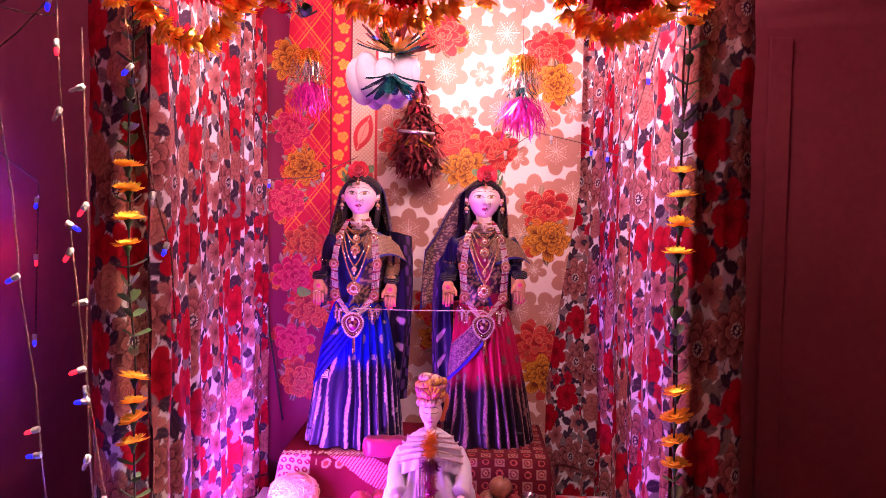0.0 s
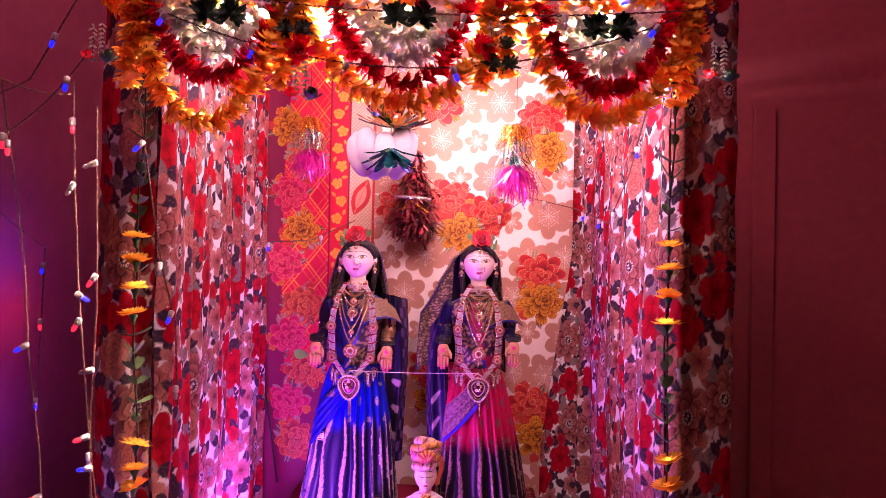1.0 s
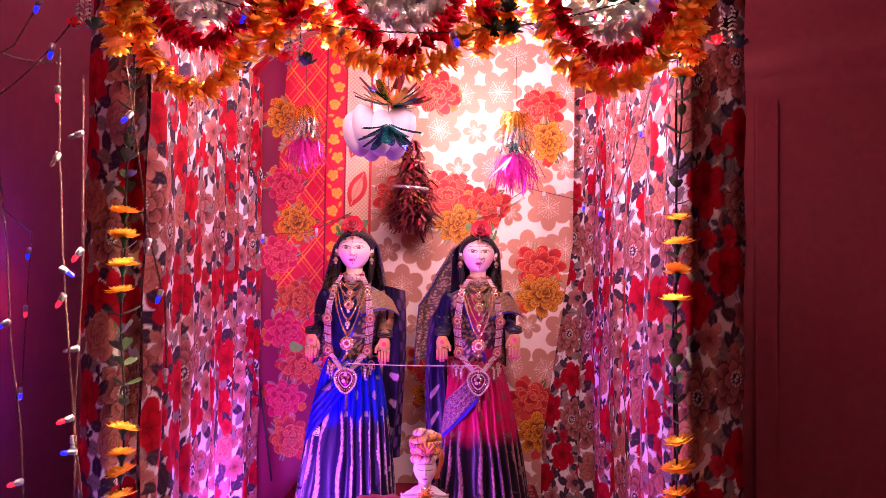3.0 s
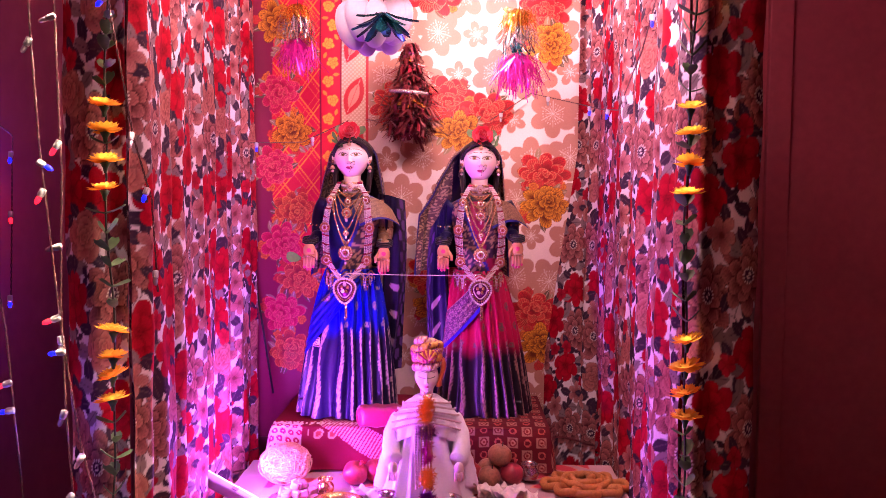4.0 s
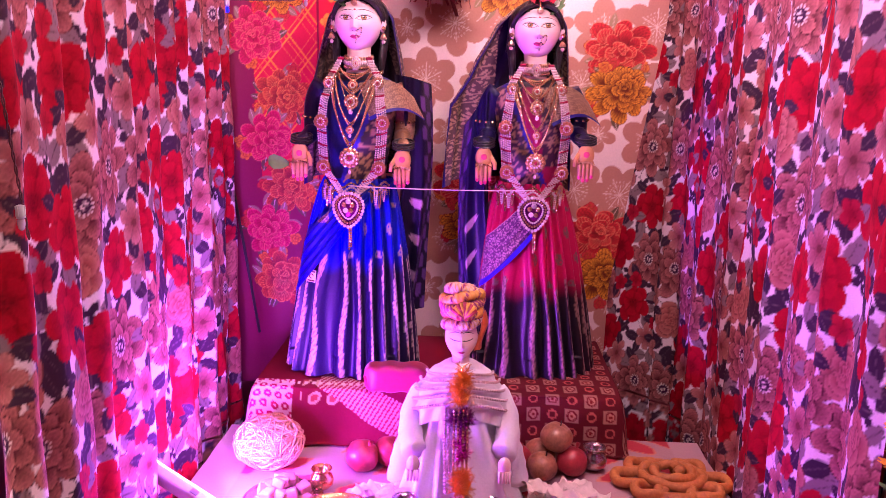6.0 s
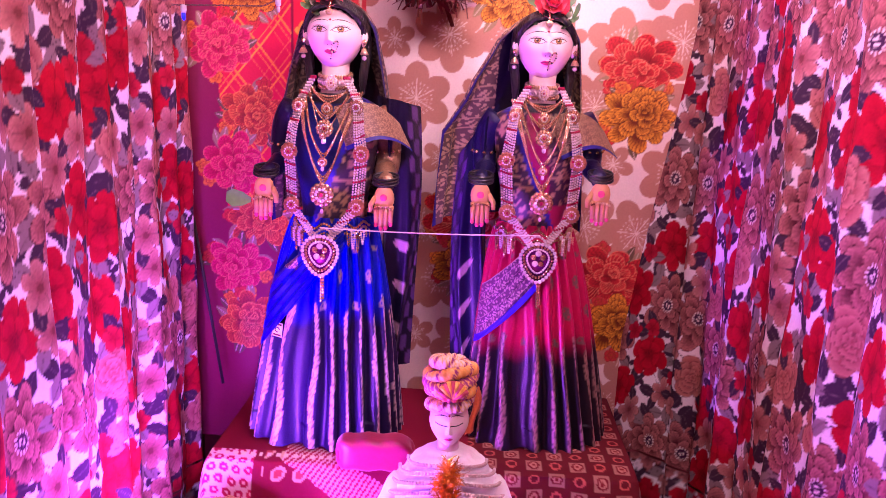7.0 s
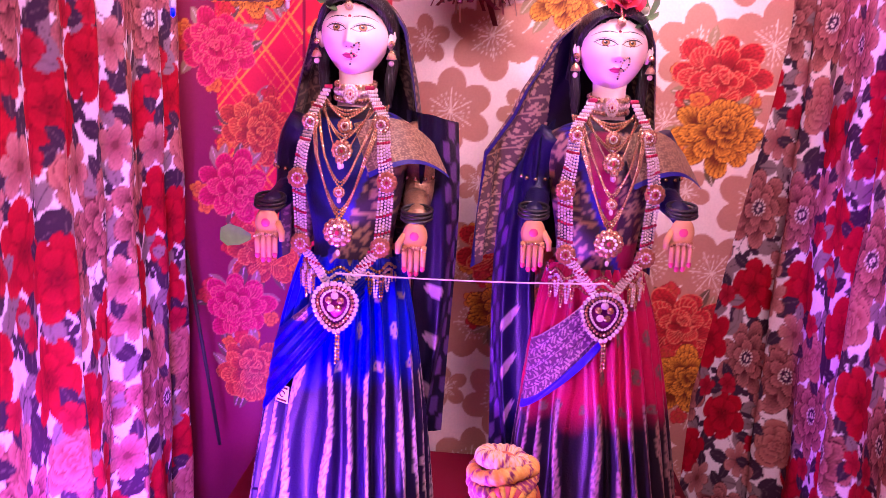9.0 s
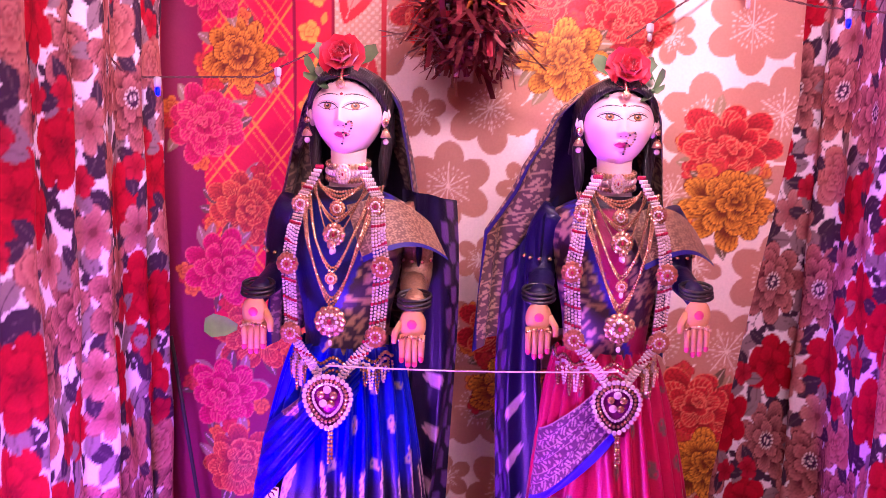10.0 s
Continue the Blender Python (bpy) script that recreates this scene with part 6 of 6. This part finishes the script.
for k, (x, z0, z1) in enumerate(((-0.285, 1.99, 1.80), (-0.255, 1.99, 1.84), (0.125, 1.99, 1.81), (0.165, 1.99, 1.83), (-0.600, 2.0, 1.80), (0.535, 2.0, 1.80))):
    strung("hanging_garland", "short hanging string of orange marigolds between the swags", lay([(x + 0.006 * math.sin(t * 5), z0 + (z1 - z0) * t) for t in np.linspace(0, 1, 20)], VY - 0.016), "amber", 0.0150, "hanging strings", 70 + k, "orange")
strung("corner_garland", "bunch of orange flowers at the front corner of the frame", lay([(-0.675 + 0.05 * t, 1.985 - 0.02 * t) for t in np.linspace(0, 1, 8)], VY + 0.02), "orange", 0.014, "corner bunches", 80)
strung("corner_garland", "bunch of orange flowers at the front corner of the frame", lay([(0.525 + 0.05 * t, 2.0 - 0.07 * t) for t in np.linspace(0, 1, 8)], VY + 0.02), "orange", 0.014, "corner bunches", 81)


def leaf_bunch(m, n, R, material, label, two=True):
    b = base("leaf_bunch", m, label, "leaves", "leaf bunches")
    g = np.random.default_rng(int(R * 1e4) + n)
    for e in ((-1, 1) if two else (0,)):
        s = Shape()
        for k in range(n):
            petal(s, R * g.uniform(0.28, 0.58), R * 0.15, g.uniform(-0.5, 1.1), g.uniform(0, 6.28), cup=0.3, lift=g.uniform(-0.005, 0.012))
        s.move(Matrix.Translation((e * R * 0.42, 0, 0)))
        part("leaves", s, material, b)


for x, z in ((-0.418, 1.935), (-0.035, 1.938), (0.370, 1.922)):
    leaf_bunch(pose(x, VY - 0.028 + 0.03 * (x + 0.63), z, 75, 0, 0), 90, 0.062, DARKLEAF, "heart-shaped bunch of dark green cloth leaves")
for x, z in ((-0.262, 1.905), (0.160, 2.025), (0.155, 1.845)):
    leaf_bunch(pose(x, VY - 0.036 + 0.03 * (x + 0.63), z, 75, 0, 0), 55, 0.042, DARKLEAF, "small bunch of dark leaves between the swags", True)
for k, (x, z) in enumerate(((-0.250, 1.86), (0.15, 1.985), (0.118, 1.875), (-0.022, 1.985))):
    ob = base("red_flower", pose(x, VY - 0.04 + 0.03 * (x + 0.63), z, 80, 0, 20 * k), "single red cloth flower pinned between the swags", "flower", "red flowers")
    f = part("flower", POMS["red"][k % 3], [], ob)
    f.matrix_basis = Matrix.Scale(1.25, 4)


def spray(m, n, length, label):
    """White threaded buds that hang down and end in a dark flower."""
    b = base("bud_string", m, label, "garland", "bud strings")
    g = np.random.default_rng(n)
    for k in range(n):
        s = Shape()
        x = (k - (n - 1) / 2) * 0.020
        pts = np.array([(x, 0, 0), (x + 0.002, 0, -length * 0.5), (x, 0, -length)])
        tube(s, pts, 0.0008, 0, 4)
        for q in resample(pts, 0.009):
            for j in range(3):
                a = g.uniform(0, 6.28)
                d = np.array((math.cos(a), math.sin(a), -0.7)) * 0.009
                tube(s, [q, q + d * 0.6, q + d], (0.0012, 0.0024, 0.0008), 1, 5)
        part("string", s, [STEM, WHITEPET], b)
    for k, (M, R, dz) in enumerate(((DARKLEAF, 0.026, 0.0), (REDPET, 0.020, 0.006))):
        s = Shape()
        for j in range(14):
            petal(s, R, R * 0.5, 0.2 + 0.5 * (j % 3), j * 0.9, cup=0.3)
        s.move(pose((0.022 if k == 0 else -0.020), 0, -length - 0.006 + dz))
        part("flower", s, M, b)


spray(pose(-0.247, VY - 0.030, 1.86), 2, 0.090, "white bud strings with a dark flower at the end")
spray(pose(0.142, VY - 0.020, 1.930), 2, 0.050, "white bud strings with a dark flower at the end")
spray(pose(-0.690, VY + 0.03, 1.93), 2, 0.075, "white bud strings with a red flower at the corner")
spray(pose(0.612, VY + 0.06, 1.92), 2, 0.080, "white bud strings with a red flower at the corner")


# ---------------------------------------------------------------- side garlands with leaves
def blossom(R, seed):
    g = np.random.default_rng(seed)
    s = Shape()
    for n, f, tilt, sl in ((9, 1.0, -0.12, 0), (8, 0.82, 0.12, 1), (6, 0.5, 0.5, 1)):
        for j in range(n):
            petal(s, R * f * g.uniform(0.85, 1.08), R * 0.5, tilt + g.uniform(-0.12, 0.12), j * 2 * math.pi / n + g.uniform(-0.1, 0.1), sl, cup=0.3, notch=0.15)
    return s.mesh("flower", [ORANGE, AMBER])


BLOSSOMS = [blossom(0.034, k) for k in range(4)]
s = Shape()
petal(s, 0.036, 0.024, 0.25, 0.0, cup=0.25)
LEAFMESH = s.mesh("leaf", [LEAF])
s = Shape()
lathe(s, ((0.003, -0.022), (0.005, -0.012), (0.010, -0.002), (0.004, 0.0)), seg=10)
CUP = s.mesh("calyx", [DARKLEAF])


def side_garland(x, y, flowers, seed, label):
    th = base("leaf_garland", (x, y, 0), label, "garland", "side garlands")
    g = np.random.default_rng(seed)
    zs_ = np.linspace(1.99, 0.40, 80)
    way = np.stack([0.006 * np.sin(zs_ * 7 + seed) + 0.003 * np.sin(zs_ * 19), 0.004 * np.sin(zs_ * 9), zs_], 1)
    s = Shape()
    tube(s, way, 0.0022, 0, 6)
    part("stem", s, STEM, th)
    at = lambda z: (np.interp(-z, -zs_, way[:, 0]), np.interp(-z, -zs_, way[:, 1]))
    for k, z in enumerate(flowers):
        px, py = at(z)
        ob = part("flower", BLOSSOMS[k % 4], [], th)
        ob.matrix_basis = pose(px, py - 0.008, z, g.uniform(-14, 22), g.uniform(-16, 16), g.uniform(0, 360)) @ Matrix.Scale(g.uniform(0.92, 1.08), 4)
        c = part("calyx", CUP, [], th)
        c.matrix_basis = pose(px, py - 0.006, z - 0.002)
    z, k = 1.93, 0
    while z > 0.45:
        z -= 0.030 + g.uniform(0, 0.016)
        if min(abs(z - q) for q in flowers) < 0.026:
            continue
        px, py = at(z)
        a0 = g.uniform(0, 360)
        for e in (0, 180):
            ob = part("leaf", LEAFMESH, [], th)
            ob.matrix_basis = pose(px, py, z, 0, g.uniform(-30, 15), a0 + e + g.uniform(-25, 25)) @ Matrix.Scale(g.uniform(0.75, 1.15), 4)


side_garland(-0.622, 1.600, (1.845, 1.486, 1.435, 1.375, 1.320, 1.036, 0.982, 0.945, 0.895), 1, "garland of green leaves and orange flowers hanging on the post")
side_garland(0.541, 1.648, (1.855, 1.800, 1.492, 1.440, 1.380, 1.320, 1.020, 0.965, 0.912, 0.862), 2, "garland of green leaves and orange flowers hanging on the post")


# ---------------------------------------------------------------- foil ornaments under the roof
def foil_bell(m, tiers, label, broad=1.0):
    """Hanging ornament of foil fringes in tiers: (z, radius, length, material, strips)."""
    b = base("foil_ornament", m, label, "ornament", "foil ornaments")
    s = Shape()
    tube(s, [(0, 0, 0.30), (0.001, 0, 0.15), (0, 0, -0.02)], 0.001, 0, 4)
    part("string", s, STEM, b)
    g = np.random.default_rng(4)
    for z, R, ln, M, n in tiers:
        s = Shape()
        for k in range(n):
            a = g.uniform(0, 6.28)
            d = np.array((math.cos(a), math.sin(a), 0))
            w = np.array((-d[1], d[0], 0)) * g.uniform(0.0008, 0.0022) * broad
            r = R * g.uniform(0.4, 1.0)
            p0 = np.array((0, 0, z)) + d * R * 0.1
            p1 = np.array((0, 0, z - ln * 0.3)) + d * r * 0.8 + g.normal(size=3) * R * 0.12
            p2 = np.array((0, 0, z - ln * g.uniform(0.7, 1.1))) + d * r * 1.1 + g.normal(size=3) * R * 0.22
            s.add([p0 - w, p0 + w, p1 + w, p1 - w, p2 + w * 0.8, p2 - w * 0.8], [(0, 1, 2, 3), (3, 2, 4, 5)])
        part("fringe", s, M, b, smooth=False)


foil_bell(pose(0.262, 2.62, 1.82), ((0.11, 0.07, 0.07, TINSEL, 210), (0.05, 0.075, 0.06, SILVERFOIL, 170), (0.0, 0.07, 0.05, TEALFOIL, 60), (-0.03, 0.085, 0.11, PINKFOIL, 300)), "hanging foil ornament with gold, silver and pink fringes")
foil_bell(pose(-0.455, 2.60, 1.85), ((0.09, 0.06, 0.06, TINSEL, 110), (0.05, 0.07, 0.07, SILVERFOIL, 150), (-0.02, 0.075, 0.10, PINKFOIL, 200)), "hanging foil ornament with silver and pink fringes")
TIERS = []
for k in range(8):
    R = 0.034 + 0.011 * k
    TIERS.append((0.155 - 0.036 * k, R, 0.034, BROWNFOIL, 70 + 22 * k))
    TIERS.append((0.150 - 0.036 * k, R * 0.95, 0.032, (PURPLEFOIL, TINSEL, ROSEFOIL, SILVERFOIL)[k % 4], 16 + 4 * k))
TIERS.append((-0.125, 0.085, 0.035, BROWNFOIL, 160))
foil_bell(pose(-0.100, 2.79, 1.70), TIERS, "maroon foil ornament in frilled tiers like a small tree", 3.0)
s = Shape()
tube(s, [(-0.165, 2.70, 1.678), (-0.10, 2.685, 1.674), (-0.035, 2.70, 1.668)], 0.006, 0, 8)
tagged(part("foil_band", s, SILVERFOIL), "thin silver foil band round the maroon ornament", "ornament")

# white bloom lamp with a teal foil flower
wb = base("hanging_bloom", pose(-0.112, 1.975, 1.752) @ Matrix.Scale(1.28, 4), "hanging white cloth bloom with a teal and gold foil flower", "ornament")
g = np.random.default_rng(14)
for k in range(9):
    s = Shape()
    a = k * 0.698
    ball(s, (-0.018 + 0.046 * math.cos(a), 0.045 * math.sin(a), -0.012 - 0.012 * (k % 2)), (0.026, 0.026, 0.046), 0, 14, 10, rot=Matrix.Rotation(0.35 * math.cos(a), 4, "Y"))
    part("lobe", s, BALLOON, wb)
s = Shape()
for k in range(44):
    petal(s, g.uniform(0.05, 0.085), 0.016, g.uniform(-0.15, 0.7), g.uniform(0, 6.28), k % 3, lift=0.028)
s.move(pose(0.012, -0.05, 0))
part("foil_leaves", s, [TINSEL, BROWNFOIL, TEALFOIL], wb, smooth=False)
s = Shape()
for k in range(16):
    petal(s, 0.058, 0.020, -1.0 + 0.25 * (k % 3), k * 0.785, 0, r0=0.004)
s.move(pose(0.012, -0.115, -0.022))
part("foil_flower", s, TEALFOIL, wb, smooth=False)
s = Shape()
tube(s, [(0.0, 0, 0.0), (0.0, 0, 0.2), (0.0, 0, 0.30)], 0.001, 0, 4)
part("string", s, STEM, wb)

# tubes behind the valance
for x0, x1, y, lip in ((-0.52, -0.03, 1.552, 0.030), (0.05, 0.49, 1.572, 0.026)):
    tl = base("tube_light", (0, 0, 0), "lit warm white tube lamp behind the flower valance", "lamp", "tube lamps")
    s = Shape()
    tube(s, [(x0, y, 1.995), (x1, y + 0.01, 1.995)], 0.008, 0, 12)
    part("tube", s, TUBE, tl)
    # unseen shield added to keep the tube's light off the curtains and rolled cloth
    s = Shape()
    block(s, ((x0 + x1) / 2, y + 0.030, 1.975), (x1 - x0 + 0.04, 0.014, 0.104), 0.004)
    block(s, ((x0 + x1) / 2, y + 0.012, 2.022), (x1 - x0 + 0.04, 0.050, 0.008), 0.003)
    block(s, ((x0 + x1) / 2, y + 0.033 - lip / 2, 1.926), (x1 - x0 + 0.08, lip, 0.006), 0.002)
    for x in (x0 - 0.040, x1 + 0.040):
        block(s, (x, y + 0.010, 1.975), (0.006, 0.054, 0.104), 0.002)
    part("batten", s, WHITE, tl, "white shield added round the tube to hold back its light")
    for x in (x0 - 0.012, x1 + 0.012):
        s = Shape()
        block(s, (x, y + 0.004, 1.995), (0.024, 0.024, 0.026), 0.004)
        part("socket", s, PLASTIC, tl)


# ---------------------------------------------------------------- strings of little lamps
def light_string(way, bulbs, label, seed=0, pitch=0.012, r=0.0014):
    """Two twisted wires and bulbs at the given shares of the way: (share, colour or '', lean in degrees)."""
    th = base("light_string", (0, 0, 0), label, "light string", "light strings")
    pts = resample(way, 0.004)
    n = len(pts)
    d = np.gradient(pts, axis=0)
    d /= np.linalg.norm(d, axis=1)[:, None] + 1e-9
    a = np.cross(d, (0.3, 1.0, 0.2))
    a /= np.linalg.norm(a, axis=1)[:, None] + 1e-9
    b = np.cross(d, a)
    q = np.arange(n) * 0.004 / pitch * 2.2
    for e in (0, math.pi):
        s = Shape()
        tube(s, pts + 0.0013 * (np.cos(q + e)[:, None] * a + np.sin(q + e)[:, None] * b), r * 0.75, 0, 5)
        part("wire", s, WIRE, th)
    g = np.random.default_rng(seed)
    for share, colour, lean, turn in bulbs:
        p = pts[int(share * (n - 1))]
        bulb = part("bulb", BULB, [], th)
        bulb.matrix_basis = Matrix.Translation(p + np.array((0, -0.006, -0.004))) @ pose(0, 0, 0, 0, lean, turn) @ Matrix.Scale(0.78, 4)
        tip = part("tip", {"blue": TIP_B, "red": TIP_R, "": TIP_0}[colour], [], bulb)


s = Shape()
lathe(s, ((0.003, 0.006), (0.0075, 0.004), (0.0075, -0.012), (0.0065, -0.016), (0.003, -0.016)), seg=12)
for k in range(4):
    block(s, (0.0075 * math.cos(k * 1.57), 0.0075 * math.sin(k * 1.57), -0.004), (0.002, 0.002, 0.016), 0.0005)
BULB = s.mesh("bulb", [PLASTIC])
TIPS = []
for M in (BLUELED, REDLED, CLEAR):
    s = Shape()
    lathe(s, ((0.002, -0.0162), (0.0058, -0.018), (0.0062, -0.026), (0.0048, -0.033), (0.002, -0.036)), seg=10)
    TIPS.append(s.mesh("tip", [M]))
TIP_B, TIP_R, TIP_0 = TIPS

YF = 1.47
light_string(np.concatenate([sag((-0.66, YF, 2.05), (-0.80, YF, 1.80), 0.0, 12), sag((-0.80, YF, 1.80), (-1.02, YF - 0.05, 1.76), 0.03, 12)]), ((0.35, "blue", 20, 0), (0.8, "", 60, 120)), "twisted wire with small lamps at the front corner", 1)
light_string(sag((-0.655, YF, 2.045), (0.60, YF + 0.03, 2.0), 0.040, 60), ((0.08, "", 40, 0), (0.30, "blue", 30, 60), (0.86, "blue", 70, 0)), "string of small lamps across the flower valance", 2)
light_string(sag((-0.64, YF, 1.99), (0.59, YF + 0.03, 1.985), 0.150, 60), ((0.10, "blue", 30, 0), (0.25, "blue", 20, 0), (0.40, "", 20, 0), (0.57, "blue", -20, 0), (0.70, "", 20, 0), (0.9, "blue", 40, 0)), "string of small lamps sagging across the shrine's front", 3)
light_string(sag((-0.50, YF - 0.005, 1.985), (0.56, YF + 0.02, 1.965), 0.03, 50), ((0.22, "", 30, 0), (0.55, "", 10, 0), (0.74, "", 0, 0)), "thin lamp wire across the shrine's front", 4)
light_string(np.array([(-0.635, 1.56, 1.99), (-0.615, 1.56, 1.78), (-0.59, 1.57, 1.60), (-0.57, 1.60, 1.42), (-0.56, 1.66, 1.30), (-0.565, 1.70, 1.10)]), ((0.33, "blue", 45, 0), (0.62, "", 10, 0), (0.75, "blue", 20, 40), (0.95, "", 0, 0)), "lamp wire hanging beside the leaf garland", 5)
light_string(np.array([(-0.720, 1.49, 1.80), (-0.710, 1.485, 1.60), (-0.695, 1.48, 1.40), (-0.675, 1.48, 1.20), (-0.660, 1.48, 1.05), (-0.630, 1.48, 0.85), (-0.600, 1.49, 0.70), (-0.560, 1.50, 0.50)]),
             ((0.06, "red", 0, 0), (0.16, "", 30, 0), (0.33, "blue", -60, 0), (0.37, "red", 30, 0), (0.55, "red", 70, 20), (0.60, "blue", 80, 0), (0.75, "", 30, 0), (0.86, "blue", -40, 0), (0.96, "red", 10, 0)), "twisted lamp wire hanging in front of the corner post", 6)
light_string(np.array([(-0.675, 1.50, 1.75), (-0.670, 1.50, 1.55), (-0.662, 1.495, 1.35), (-0.668, 1.495, 1.10), (-0.660, 1.49, 0.90), (-0.640, 1.49, 0.60)]),
             ((0.10, "", 70, 0), (0.30, "red", 35, 0), (0.47, "", 75, 0), (0.62, "", 0, 0), (0.74, "", 20, 30), (0.88, "blue", 40, 0)), "second lamp wire hanging down the corner post", 7)
# far part by the wall, with its lit bulbs, added for the wall's glow
light_string(np.concatenate([sag((-0.74, 1.52, 1.78), (-0.86, 1.46, 1.80), 0.01, 8), sag((-0.86, 1.46, 1.80), (-1.02, 1.44, 1.66), -0.02, 10), sag((-1.02, 1.44, 1.66), (-1.06, 2.02, 1.46), 0.0, 12), sag((-1.06, 2.02, 1.46), (-1.05, 1.98, 1.03), 0.0, 12)]), ((0.2, "", 40, 0), (0.36, "", 10, 0), (0.72, "blue", 10, 0), (0.83, "red", 0, 0), (0.98, "blue", 0, 0)), "lamp wire looping away, its far end and bulbs added at the side wall", 8)
light_string(np.array([(-0.60, 1.72, 1.95), (-0.615, 2.0, 1.55), (-0.64, 2.25, 1.42), (-0.655, 2.45, 1.60), (-0.66, 2.7, 1.50), (-0.50, 2.90, 1.52), (-0.33, 2.90, 1.60)]), ((0.22, "", 10, 0), (0.33, "blue", 20, 0), (0.48, "", 0, 0), (0.62, "blue", 20, 0), (0.78, "blue", 0, 0), (0.92, "", 0, 0)), "lamp wire running along the side curtain", 9)
light_string(np.array([(0.545, 1.75, 1.95), (0.545, 2.1, 1.70), (0.545, 2.4, 1.58), (0.545, 2.7, 1.62), (0.50, 2.88, 1.66), (0.33, 2.90, 1.70), (0.18, 2.90, 1.60)]), ((0.2, "blue", 0, 0), (0.42, "", 0, 0), (0.58, "blue", 10, 0), (0.72, "blue", 0, 0), (0.85, "", 0, 0), (0.97, "", 0, 0)), "lamp wire running along the side curtain", 10)
light_string(np.concatenate([sag((-0.70, 1.50, 1.86), (-0.90, 1.46, 1.66), 0.03, 14), sag((-0.90, 1.46, 1.66), (-1.10, 1.44, 1.70), 0.05, 12)]), ((0.12, "blue", 10, 0), (0.45, "red", 0, 0), (0.62, "", 40, 0), (0.9, "", 50, 0)), "wire sagging from the corner towards the side wall", 11)
light_string(np.array([(-0.86, 1.47, 1.80), (-0.83, 1.47, 1.62), (-0.80, 1.47, 1.42), (-0.785, 1.47, 1.22), (-0.765, 1.48, 1.05), (-0.745, 1.48, 0.80), (-0.73, 1.49, 0.52)]), ((0.10, "red", 0, 0), (0.42, "blue", 60, 0), (0.66, "red", 70, 0), (0.70, "blue", 80, 0), (0.88, "", 20, 0)), "twisted lamp wire hanging free beside the corner post", 12)
